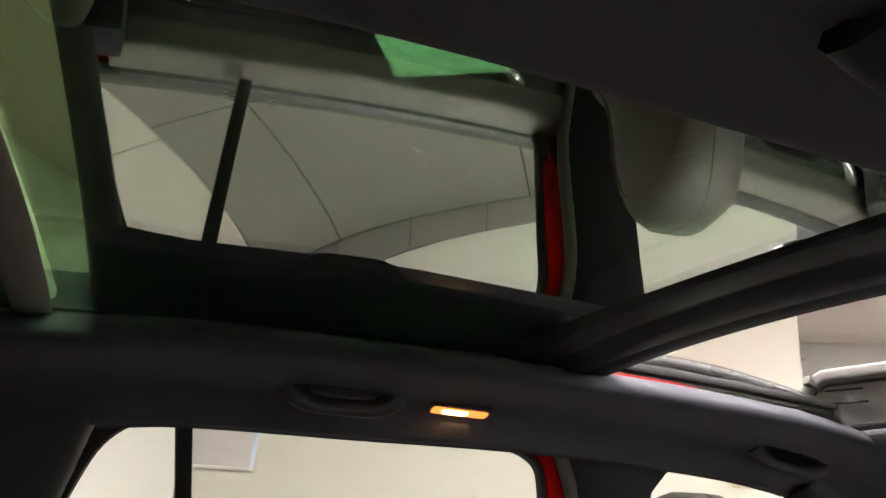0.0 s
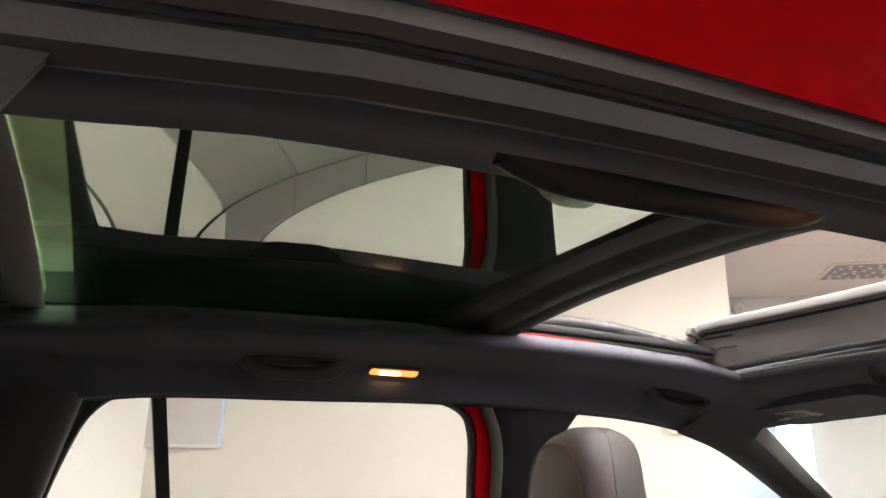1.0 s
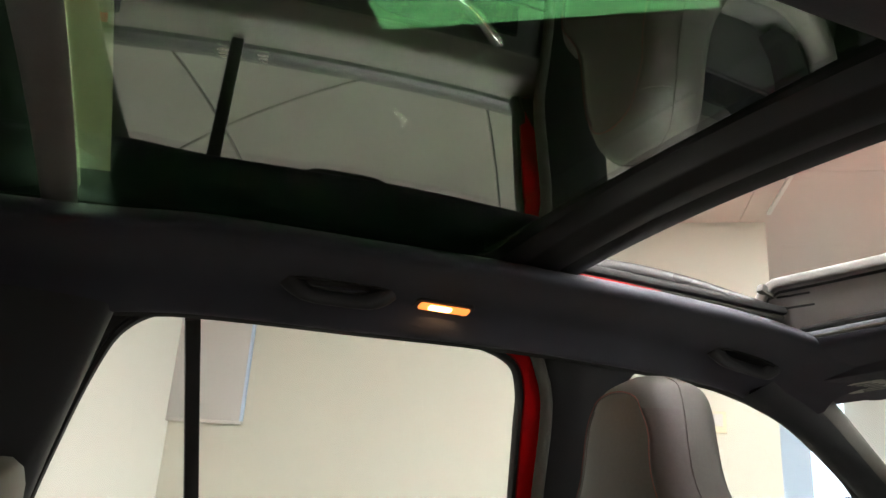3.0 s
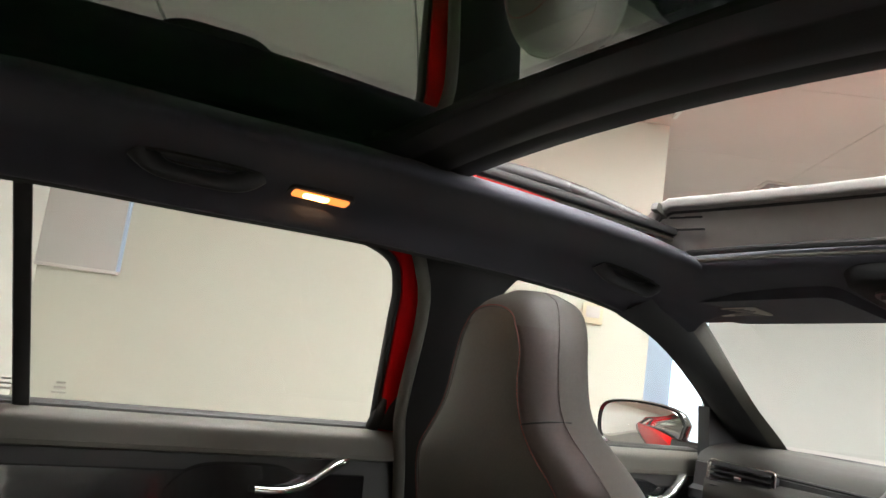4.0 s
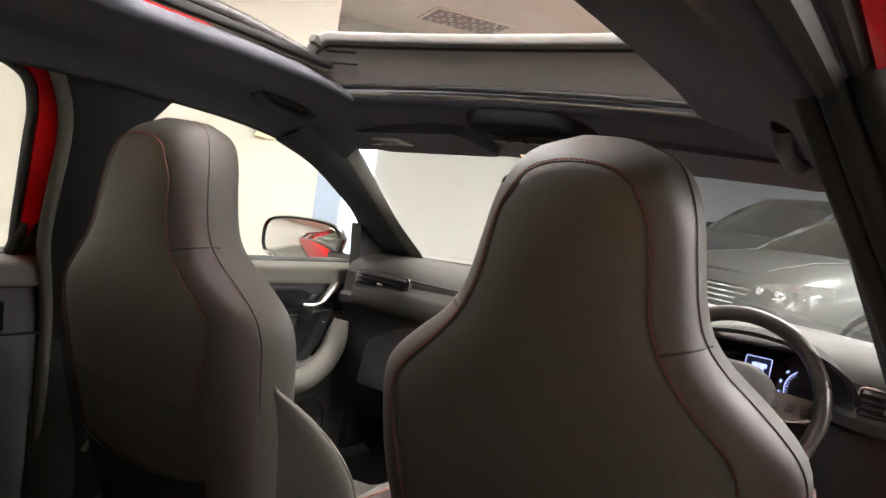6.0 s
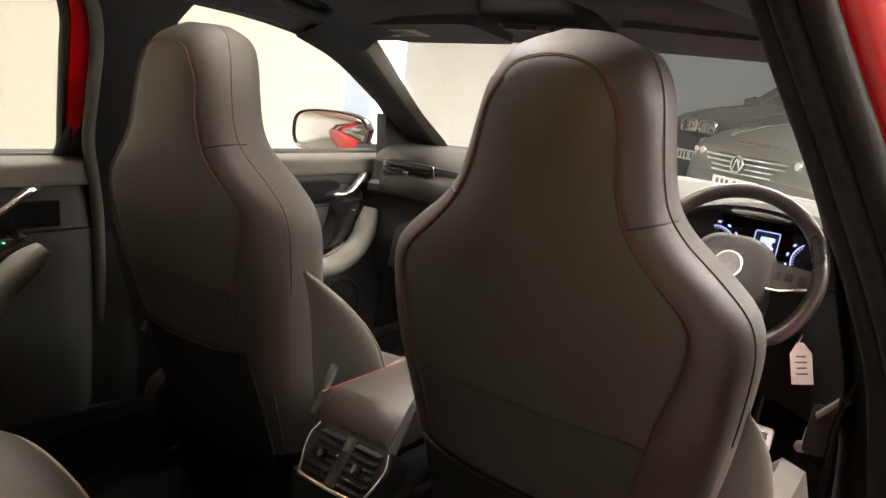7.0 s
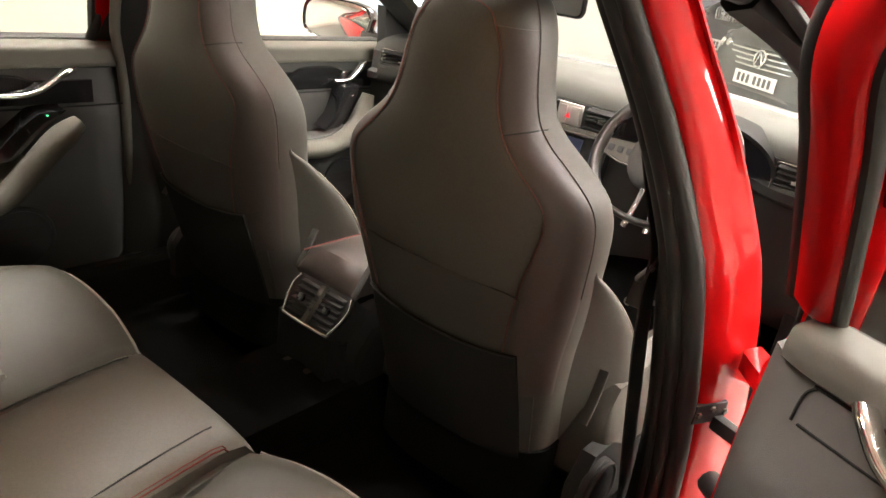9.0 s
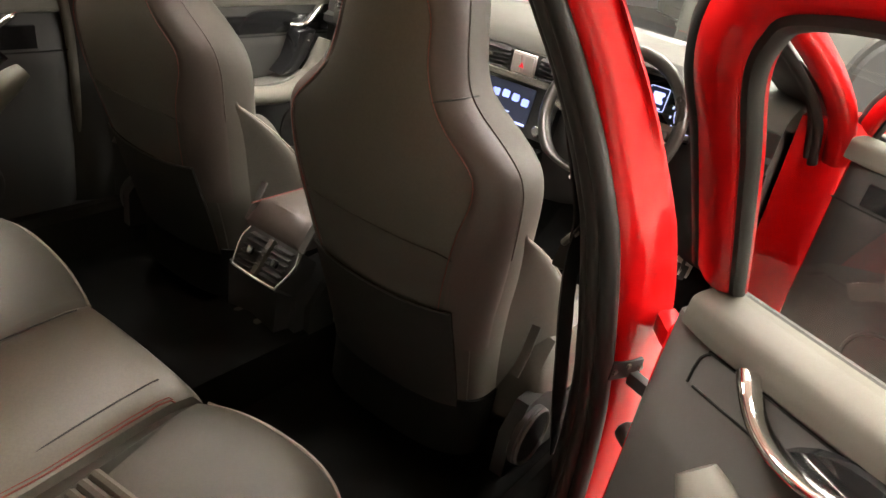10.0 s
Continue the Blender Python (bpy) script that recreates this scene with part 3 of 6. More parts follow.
for s in (1, -1):
    part("roof_side", skin_strip(s, -1.6, 0.62 if s > 0 else 0.46, [(0.452, 1.392), (0.460, 1.403), (0.50, 1.405), (0.56, 1.395), (0.62, 1.365), (0.665, 1.325), (0.672, 1.305), (0.655, 1.300), (0.586, 1.264), (0.575, 1.275), (0.60, 1.33), (0.52, 1.40)]), RED, car)
rings = []
for i in range(21):
    y = -0.60 + 1.2 * i / 20
    q = (y / 0.6) ** 2
    b = 0.05 * (1 - q)
    rings.append([Vector((x + b, y, z - 0.05 * q)) for x, z in ((0.50, 1.385), (0.505, 1.400), (0.62, 1.372), (0.74, 1.322), (0.73, 1.31), (0.6, 1.362))])
part("roof_front", loft(rings), RED, car)
rings = []
for i in range(21):
    y = -0.60 + 1.2 * i / 20
    q = (y / 0.6) ** 2
    rings.append([Vector((x, y, z - 0.05 * q)) for x, z in ((-0.88, 1.448), (-1.3, 1.435), (-1.75, 1.38), (-1.75, 1.36), (-1.3, 1.415), (-0.88, 1.43))])
part("roof_rear", loft(rings), RED, car)

# seals round the right door openings, under the roof edge
for s in (1, -1):
    for y, z, r, mat in ((0.556, 1.256, 0.011, RUBBER), (0.573, 1.266, 0.008, RUBBER_SHINE)):
        path = [(x, ly(s, y), z + rail_dz(s, x)) for x in [-1.1 + 0.06 * i for i in range(29)]]
        part("roof_edge_seal", tube(path, r, 8), mat, car)


# A pillars
W_EDGE = [(0.46, 0.528, 1.222), (0.60, 0.552, 1.186), (0.78, 0.610, 1.123), (0.95, 0.668, 1.055), (1.10, 0.715, 0.985), (1.20, 0.74, 0.93)]
S_EDGE = [(0.60, 0.50, 1.290), (0.72, 0.520, 1.238), (0.86, 0.545, 1.148), (0.99, 0.572, 1.072), (1.14, 0.602, 1.000), (1.26, 0.63, 0.94)]
for s in (1, -1):
    W, S = smooth_path(W_EDGE, 6), smooth_path(S_EDGE, 6)
    rings = []
    for w, c in zip(W, S):
        mid = (w + c) / 2
        sec = [w, w.lerp(c, 0.15) + Vector((-0.012, -0.012, 0)), mid + Vector((-0.018, -0.022, 0.004)), w.lerp(c, 0.85) + Vector((-0.006, -0.012, 0.004)), c, c + Vector((0.015, 0.03, 0.012)), mid + Vector((0.03, 0.055, 0.03)), w + (Vector((0.11, 0.10, 0.012)) if s > 0 else Vector((0.012, 0.035, 0.012)))]
        rings.append([Vector((p.x, s * p.y, p.z)) for p in sec])
    part("a_pillar_trim", loft(rings), PLASTIC, car, "black front roof pillar trim")
    # windscreen side of the trim, coloured paler to imitate light falling on it
    strip = [[w.lerp(c, 0.62) + Vector((-0.0175, -0.0205, 0.005)), w.lerp(c, 0.85) + Vector((-0.0085, -0.0150, 0.005)), c + Vector((-0.003, -0.003, 0)), c + Vector((0.014, 0.028, 0.012)), w.lerp(c, 0.8)] for w, c in zip(W, S)]
    part("a_pillar_lit_edge", loft([[Vector((p.x, s * p.y, p.z)) for p in r] for r in strip]), PLASTIC_GREY, car, "pillar trim edge painted grey for the windscreen light on it")
    rings = [[Vector((p.x + dx, s * (p.y + dy), p.z + dz)) for dx, dy, dz in ((0.035, 0.065, 0.03), (0.06, 0.10, 0.045), (0.07, 0.07, 0.065), (0.05, 0.05, 0.055))] for p in (w.lerp(c, 0.4) for w, c in zip(W, S))]
    if s > 0:
        part("a_pillar_outer", loft(rings), RED, car)
    else:
        edge = smooth_path([(0.20, -0.622, 1.318), (0.36, -0.630, 1.306), (0.50, -0.640, 1.276), (0.63, -0.656, 1.232), (0.77, -0.685, 1.174), (0.90, -0.720, 1.110), (1.03, -0.756, 1.035), (1.12, -0.784, 0.955), (1.15, -0.80, 0.86)], 8)
        part("a_pillar_outer", sweep(edge, rounded(0.055, 0.055, 0.02, 4)), RED, car)
        part("aperture_seal", tube([p + Vector((-0.012, 0.046, -0.020)) for p in edge], 0.012, 10), RUBBER, car)
        part("aperture_seal", tube([p + Vector((-0.018, 0.062, -0.006)) for p in edge], 0.010, 10), RUBBER, car)
    # jamb of the front door below the pillar
    part("front_jamb", loft([[Vector((x, s * y, z)) for x, y in ((1.10, 0.70), (1.18, 0.80), (1.30, 0.86), (1.36, 0.80), (1.2, 0.68))] for z in (0.30, 0.6, 0.95)]), RED, car)
    path = smooth_path([(0.58, s * 0.600, 1.252), (0.74, s * 0.632, 1.205), (0.93, s * 0.690, 1.120), (1.08, s * 0.738, 1.04), (1.12, s * 0.76, 0.92), (1.10, s * 0.755, 0.7), (1.07, s * 0.75, 0.42)], 8)
    if s > 0:
        part("front_door_seal", tube(path, 0.014, 8), RUBBER, car)

# windscreen and its scuttle
bm = bmesh.new()
rows = []
for i in range(13):
    t = i / 12
    row = []
    for j in range(21):
        q = -1 + 2 * j / 20
        hw = 0.535 + (0.69 - 0.535) * t
        xt, xb = 0.755 - 0.06 * q * q, 1.56 - 0.34 * q * q
        row.append(bm.verts.new((xt + (xb - xt) * t, q * hw, 1.30 - 0.32 * t - 0.03 * q * q * (1 - t) + 0.03 * math.sin(math.pi * t))))
    rows.append(row)
for a, b in zip(rows, rows[1:]):
    for j in range(20):
        bm.faces.new((a[j], a[j + 1], b[j + 1], b[j]))
pane = part("windscreen", bm, WINDSCREEN, car, "clear windscreen")
pane.visible_shadow = False
rings = []
for i in range(21):
    q = -1 + i / 10
    x = 1.57 - 0.33 * q * q
    rings.append([Vector((a, q * 0.74, z)) for a, z in ((x - 0.02, 0.955), (x, 0.968), (x + 0.08, 0.962), (x + 0.10, 0.94))])
part("scuttle", loft(rings), PLASTIC, car)
rings = []
for i in range(21):
    q = -1 + i / 10
    x = 1.62 - 0.30 * q * q
    rings.append([Vector((a, q * (0.80 - 0.03 * k), z - 0.085 - 0.06 * q * q)) for k, (a, z) in enumerate(((x, 0.965), (x + 0.10, 0.985), (1.95, 0.955), (2.3, 0.87), (2.42, 0.72), (2.38, 0.70), (1.9, 0.90)))])
part("bonnet", loft(rings), RED, car, "red bonnet")
for s in (1, -1):
    part("front_wing", loft([[Vector((x, s * y, z)) for y, z in ((0.74, 0.86), (0.80, 0.875), (0.88, 0.82), (0.905, 0.68), (0.89, 0.35), (0.80, 0.35))] for x in (1.30, 1.6, 2.0, 2.25)]), RED, car)

# sills, floor and tunnel
for s in (1, -1):
    part("sill", loft([[Vector((x, s * y, z)) for y, z in ((0.66, 0.30), (0.665, 0.385), (0.69, 0.40), (0.76, 0.385), (0.80, 0.34), (0.80, 0.22), (0.70, 0.2))] for x in (-0.75, 0.2, 1.15)]), RED if s < 0 else PLASTIC, car)
    part("sill_trim", loft([[Vector((x, s * y, z)) for y, z in ((0.63, 0.28), (0.64, 0.395), (0.66, 0.41), (0.695, 0.405), (0.70, 0.39), (0.665, 0.37))] for x in (-0.70, 0.2, 1.10)]), MATTE, car)
rings = []
for x in (-1.2, -0.5, -0.2, 0.2, 0.8, 1.05, 1.4):
    lift = 0.0 if x < 1.0 else (x - 1.0) * 0.7
    rings.append([Vector((x, y, z + lift)) for y, z in ((-0.68, 0.30), (-0.62, 0.285), (-0.20, 0.285), (-0.13, 0.33), (-0.11, 0.42), (0, 0.44), (0.11, 0.42), (0.13, 0.33), (0.20, 0.285), (0.62, 0.285), (0.68, 0.30), (0.68, 0.24), (-0.68, 0.24))])
part("floor_carpet", loft(rings), CARPET, car, "black carpet")

# B pillars: trim inside, painted jamb outside, seals between
for s in (1, -1):
    zs = [0.36 + 0.95 * i / 30 for i in range(31)]
    jamb_x = [(0.36, 0.09), (0.50, 0.085), (0.65, 0.055), (0.8, 0.002), (0.9, -0.012), (0.97, -0.018), (1.1, -0.028), (1.2, -0.060), (1.31, -0.098)]
    jamb_y = [(0.36, 0.765), (0.65, 0.765), (0.8, 0.762), (0.9, 0.752), (0.97, 0.738), (1.1, 0.685), (1.25, 0.612), (1.31, 0.585)]
    width = [(0.36, 0.20), (0.8, 0.185), (0.97, 0.145), (1.1, 0.120), (1.31, 0.11)] if s < 0 else [(0.36, 0.20), (0.8, 0.195), (0.97, 0.180), (1.1, 0.172), (1.18, 0.176), (1.215, 0.188), (1.24, 0.215), (1.26, 0.26), (1.31, 0.32)]
    if s > 0:
        jamb_x = [(0.36, 0.12), (0.8, 0.095), (0.9, 0.077), (0.97, 0.059), (1.07, 0.045), (1.14, 0.034), (1.2, 0.016), (1.25, -0.016), (1.31, -0.06)]
    rings_r, rings_t = [], []
    for z in zs:
        k = lerp_table([(0.36, 1.0), (0.90, 0.8), (1.0, 0.6), (1.12, 0.5), (1.25, 0.25), (1.31, 0.1)] if s > 0 else [(0.36, 1.1), (0.90, 1.1), (1.0, 1.0), (1.12, 0.95), (1.25, 0.75), (1.31, 0.5)], z)
        x, y, w = spline_table(jamb_x, z) + 0.045, spline_table(jamb_y, z), spline_table(width, z) - 0.045
        rings_r.append([Vector((x + a, s * (y + b), z)) for a, b in ((0.0, -0.020), (0.001, -0.010), (0.006, 0.0), (0.016, 0.009), (0.032, 0.017), (0.052, 0.023), (w * 0.7, 0.029), (w - 0.022, 0.031), (w - 0.010, 0.029), (w - 0.003, 0.024), (w, 0.016), (w, -0.02), (w * 0.5, -0.03))])
        rings_t.append([Vector((x + a, s * (y + b), z)) for a, b in ((0.0, -0.014), (w * 0.5, -0.034), (w, -0.024), (w + 0.02, -0.035), (w + 0.015, -0.035 - 0.035 * k), (w * 0.85, -0.035 - 0.065 * k), (w * 0.72, -0.035 - 0.063 * k), (w * 0.5, -0.035 - 0.047 * k), (0.03, -0.035 - 0.010 * k))])
    part("b_pillar_jamb", loft(rings_r), RED, car, "glossy red door pillar")
    part("b_pillar_trim", loft(rings_t), PLASTIC, car, "black inner pillar trim")
    beads = ((-0.002, -0.010, 0.013, RUBBER), (0.012, -0.034, 0.014, RUBBER), (0.032, -0.056, 0.012, RUBBER)) if s < 0 else ((0.004, -0.024, 0.012, PLASTIC_GREY),)
    for dx, dy, r, mat in beads:
        path = [(spline_table(jamb_x, z) + 0.045 + dx, s * (spline_table(jamb_y, z) + dy - (0.022 * min(1.0, max(0.0, (z - 0.80) / 0.3)) if s < 0 else 0)), z) for z in zs]
        part("b_pillar_seal", tube(path, r, 14, up=(1, 0, 0)), mat, car)
    # rear end of the side: quarter panel, rear wall
    part("quarter_panel", loft([[Vector((x, s * y, z)) for y, z in ((0.60, 1.25), (0.70, 1.10), (0.80, 0.94), (0.86, 0.80), (0.87, 0.4), (0.72, 0.4), (0.70, 0.92), (0.52, 1.22))] for x in (-0.90, -1.3, -1.75)]), RED, car)
    part("c_pillar_trim", loft([[Vector((x + sh, s * y, z)) for y, z, sh in ((0.545, 1.235, 0.0), (0.62, 1.12, -0.03), (0.71, 0.96, -0.075), (0.72, 0.90, -0.085), (0.72 - 0.09 * k, 0.88, -0.085), (0.655 - 0.06 * k, 1.04, -0.05), (0.575 - 0.06 * k, 1.18, -0.015), (0.535 - 0.05 * k, 1.24, 0.0))] for x, k in ((-0.700, 0.0), (-0.706, 0.25), (-0.722, 0.55), (-0.75, 0.8), (-0.80, 1.0), (-1.0, 1.1), (-1.4, 1.1))]), PLASTIC, car, "black rear pillar trim")
for s in (1, -1):
    part("quarter_trim", box((-0.88, s * 0.71, 0.66), (0.30, 0.09, 0.56), 0.02), MATTE, car)
    part("kick_panel", box((1.22, s * 0.685, 0.58), (0.40, 0.03, 0.62), 0.01), MATTE, car)
part("bulkhead", box((1.45, 0, 0.62), (0.06, 1.42, 0.62), 0.02), CARPET, car)
part("rear_wall", box((-1.78, 0, 0.62), (0.05, 1.5, 0.64), 0.02), PLASTIC, car)
part("load_cover", box((-1.34, 0, 0.90), (0.84, 1.30, 0.02), 0.008), MATTE, car, "black load cover behind the bench")
pane = part("rear_window", loft([[Vector((x, y, z)) for x, z in ((-1.80, 0.945), (-1.795, 0.945), (-1.735, 1.34), (-1.74, 1.34))] for y in (-0.62, -0.3, 0.0, 0.3, 0.62)]), WINDOW, car, "clear rear window")
pane.visible_shadow = False

# ---- doors: s runs backwards along the door, n inwards ----
def door(name, label, to, length, frame_pts, handle_s, arm, pod=False, divider=None, marks=False, frame_mat=None, slope=0.56, wide=1.0, pad_from=-0.062, low=0.882, field=False):
    """A car door. to(s, n, z) gives its place; frame_pts: (s, z) of the window's edge from the front sill over the top to the rear sill."""
    root = thing(name, label, "car door")

    def lean(z):
        return max(0.0, z - 0.92) * slope

    def P(s, n, z):
        return Vector(to(s, n, z))
    # painted shell
    rings = []
    for i in range(15):
        s = -0.066 + (length + 0.086) * i / 14
        rings.append([P(s, n, z) for n, z in ((0.0, 0.900), (-0.03, 0.915), (-0.062, 0.895), (-0.085, 0.75), (-0.09, 0.60), (-0.075, 0.38), (-0.05, 0.33), (0.02, 0.34), (0.045, 0.5), (0.03, 0.86))])
    part("shell", loft(rings), RED, root)
    # inner panel; its colour holds the shade, except on the open rear door
    rings = []
    for i in range(31):
        f = i / 30
        s = -0.055 + (length + 0.02) * f
        e = min(1.0, f * 14, (1 - f) * 14)
        e = e ** 0.5
        rings.append([P(s, n * (0.55 + 0.45 * e), z) for n, z in ((0.03, low), (0.064 + (0.915 - low) * 0.122, low - 0.003), (0.083, 0.794), (0.088, 0.786), (0.090, 0.765), (0.091, 0.70), (0.095, 0.62), (0.105, 0.52), (0.10, 0.40), (0.06, 0.36), (0.03, 0.38))])
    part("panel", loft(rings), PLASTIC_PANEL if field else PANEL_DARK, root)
    # soft top pad, its inner edge higher on the open door
    hi = 0.009 if field else 0.0
    rings = []
    for i in range(41):
        f = i / 40
        s = pad_from + (length - 0.042 - pad_from) * f
        e = min(1.0, f * 40 * 0.25 + 0.6, (1 - f) * 16 + 0.3)
        rings.append([P(s, n * (0.7 + 0.3 * e) if n > 0.02 else n, z) for n, z in ((-0.002, 0.900), (0.0, 0.924 + hi), (0.006, 0.930 + hi), (0.030, 0.931 + hi), (0.058, 0.928 + hi), (0.066, 0.925 + hi), (0.0695, 0.922 + hi), (0.0715, 0.917 + hi), (0.0725, 0.911 + hi), (0.074, 0.914) if field else (0.075, 0.890), (0.0715 + (0.915 - low) * 0.122, low + 0.008), (0.0705 + (0.915 - low) * 0.122, low), (0.0655 + (0.915 - low) * 0.122, low - 0.003), (0.03, low - 0.001))])
    part("top_pad", loft(rings), PLASTIC_GREY, root, "soft grey top pad")
    part("outer_waist_seal", sweep([P(-0.06 + (length + 0.04) * i / 20, -0.022, 0.914 if field else 0.928) for i in range(21)], rounded(0.034, 0.020, 0.006, 2)), RUBBER, root)
    part("waist_seal", tube([P(-0.01 + (length - 0.05) * i / 20, -0.006, 0.928) for i in range(21)], 0.008, 8), RUBBER, root)
    # window frame
    fp = smooth_path([P(s, lean(z), z) for s, z in frame_pts], 6)
    inner = Vector(to(0.4, 0.4, 1.0)) - Vector(to(0.4, 0.0, 1.0))
    inner.normalize()
    mid = sum(fp, Vector()) / len(fp)
    rings, seal = [], []
    for i, p in enumerate(fp):
        d = (fp[min(i + 1, len(fp) - 1)] - fp[max(i - 1, 0)]).normalized()
        nrm = d.cross(inner).normalized()
        if nrm.dot(p - mid) < 0:
            nrm = -nrm
        rings.append([p + nrm * a * wide + inner * b for a, b in ((0.012, 0.014), (0.02, 0.022), (0.045, 0.026), (0.072, 0.020), (0.080, 0.0), (0.074, -0.024), (0.03, -0.032), (0.012, -0.02))])
        seal.append((p + nrm * 0.004 + inner * 0.004, nrm))
    cut = int(len(rings) * 0.52)
    surround = part("window_frame", loft(rings[:cut + 1]), frame_mat or RED, root, "black window frame" if frame_mat else "red painted window frame")
    part("rear_frame", loft(rings[cut:]), RUBBER, root, "black rear window frame")
    part("window_seal", loft([[q + nrm * a + inner * b for a, b in ((-0.004, 0.0), (-0.001, 0.006), (0.006, 0.007), (0.008, -0.014), (-0.004, -0.010))] for q, nrm in seal]), RUBBER, surround)
    # outer edge seal of the frame
    part("edge_seal", tube([r[4] + inner * 0.006 for r in rings], 0.013, 10), RUBBER, surround)
    # pane
    bm = bmesh.new()
    a, b = frame_pts[0], frame_pts[-1]
    tops = [bm.verts.new(p) for p in fp]
    lows = [bm.verts.new(P(a[0] + (b[0] - a[0]) * i / (len(fp) - 1), lean(0.91), 0.91)) for i in range(len(fp))]
    for i in range(len(fp) - 1):
        bm.faces.new((tops[i], tops[i + 1], lows[i + 1], lows[i]))
    pane = part("pane", bm, WINDOW, root, "clear side window")
    pane.visible_shadow = False
    if divider:
        (s0, z0), (s1, z1) = divider
        part("divider", sweep([P(s0 + (s1 - s0) * k / 6, lean(z0 + (z1 - z0) * k / 6) + 0.006, z0 + (z1 - z0) * k / 6) for k in range(7)], rounded(0.024, 0.014, 0.004, 2), up=tuple(inner)), RUBBER, root, "black upright window bar")
    if marks:
        for ds in (-0.045, 0.03):
            bm = bmesh.new()
            for k in range(3):
                c = P(divider[0][0] + ds, lean(0.955 + 0.008 * k) + 0.004, 0.955 + 0.008 * k)
                plate(rounded(0.022 - 0.004 * k, 0.003, 0.001, 1), 0.0006, Matrix.Translation(c) @ Matrix(((1, 0, 0), (0, 0, 1), (0, 1, 0))).to_4x4(), bm)
            part("glass_mark", bm, PALE, pane, "pale printed glass marks")
    # chrome pull: a bent bar over a dark dish
    hs, hk = handle_s, 0.8 if pod else 1.0
    rings = []
    for i in range(17):
        f = i / 16
        s = hs + 0.045 + 0.26 * f
        top = 0.868 - 0.045 * (2 * f - 1) ** 4
        rings.append([P(s, n + (0.870 - z) * 0.122, z + (0.034 if field else 0)) for n, z in ((0.070, top), (0.0795, top - 0.003), (0.0795, 0.812), (0.070, 0.809))])
    dish = part("handle_dish", loft(rings), GLOSS, root, "glossy dark handle recess")
    bend = [(-0.008, 0.080, 0.909), (0.008, 0.092, 0.900), (0.030, 0.098, 0.883), (0.055, 0.100, 0.872), (0.090, 0.100, 0.867), (0.130, 0.090, 0.867)]
    path = smooth_path([P(hs + a, n, z) for a, n, z in bend], 6) if field else smooth_path([P(hs - 0.008 * hk, 0.080, 0.880), P(hs + 0.012 * hk, 0.092, 0.874), P(hs + 0.050 * hk, 0.098, 0.852), P(hs + 0.080 * hk, 0.100, 0.836), P(hs + 0.115 * hk, 0.100, 0.829), P(hs + 0.155 * hk, 0.090, 0.828)], 6)
    part("pull_handle", sweep(path, rounded(0.012, 0.026, 0.005, 3), up=tuple(inner)), CHROME, dish, "chrome inner door handle")
    # sunk field round the handle, with its groove
    face_n = lambda z: 0.0662 + (0.897 - z) * 0.167
    groove = smooth_path([(0.012, 0.850, 0), (0.012, 0.868, 0), (0.014, 0.882, 0), (0.022, 0.891, 0), (0.036, 0.893, 0), (0.20, 0.892, 0), (length - 0.16, 0.890, 0)], 5)
    if not field:
        part("insert", loft([[P(s, n, z) for n, z in ((0.070, 0.854), (0.0785, 0.852), (0.0845, 0.803), (0.076, 0.801))] for s in [0.03 + (length - 0.16) * i / 12 for i in range(13)]]), GLOSS, root, "glossy black trim insert")
    if field:
        part("field_groove", tube([P(p.x, face_n(p.y), p.y) for p in groove], 0.0018, 6), MATTE, root)
    # grip that rises into the armrest, with the switch panel behind it
    path = smooth_path([P(s, 0.168 if k < 6 else 0.150, z) for k, (s, z) in enumerate(arm)], 6)
    part("armrest", sweep(path, [(a * 1.0, b) for a, b in circle(0.027, 14, 0.034)], up=tuple(inner), scale=lambda f: 0.62 + 0.38 * min(1.0, f * 5) if f < 0.9 else 1.0), PLASTIC_GREY, root, "padded grey pull grip and armrest")
    rings = []
    for s, z in arm[3:]:
        rings.append([P(s, n, z + dz) for n, dz in ((0.085, 0.030), (0.150, 0.028), (0.166, 0.0), (0.150, -0.030), (0.085, -0.05))])
    part("armrest_shelf", loft(rings), PLASTIC_PANEL, root)
    if not field:
        part("switch_pod", loft([[P(s + a, n, z + dz) for a, n, dz in ((0.012, 0.088, 0.024), (0.016, 0.142, 0.020), (0.072, 0.138, 0.016), (0.076, 0.088, 0.020))] for s, z in arm[:4]]), GLOSS, root, "glossy black switch panel")
        part("switch_light", box(P(arm[1][0] + 0.035, 0.146, arm[1][1] + 0.03), (0.0035, 0.0035, 0.002), 0.0008), GREEN_LED if not pod else PALE, root, "tiny lit switch mark")
    # seam lines across the panel, bolted speaker ring below
    part("panel_seam", tube([P(-0.04 + 0.02 * i, face_n(0.850) if field else 0.0845, 0.850 if field else 0.795) for i in range(3 if field else 0, int(length / 0.02))], 0.0016 if field else 0.0022, 6), MATTE, root)
    bm = torus(P(0.22, 0.103, 0.50), 0.075, 0.006, tuple(inner), 28, 6)
    grille = part("speaker_grille", disc(P(0.22, 0.098, 0.50), 0.072, 0.012, tuple(inner), 28, bevel=0.003), PLASTIC, root)
    part("speaker_ring", bm, PLASTIC, grille)
    return root


def closed_left(x0, y0):
    return lambda s, n, z: (x0 - s, y0 - n, z)


def swung_right(ox, oy, degrees, up):
    a = radians(degrees)
    return lambda s, n, z: (ox - s * math.cos(a) - n * math.sin(a), oy - s * math.sin(a) + n * math.cos(a), z + up)


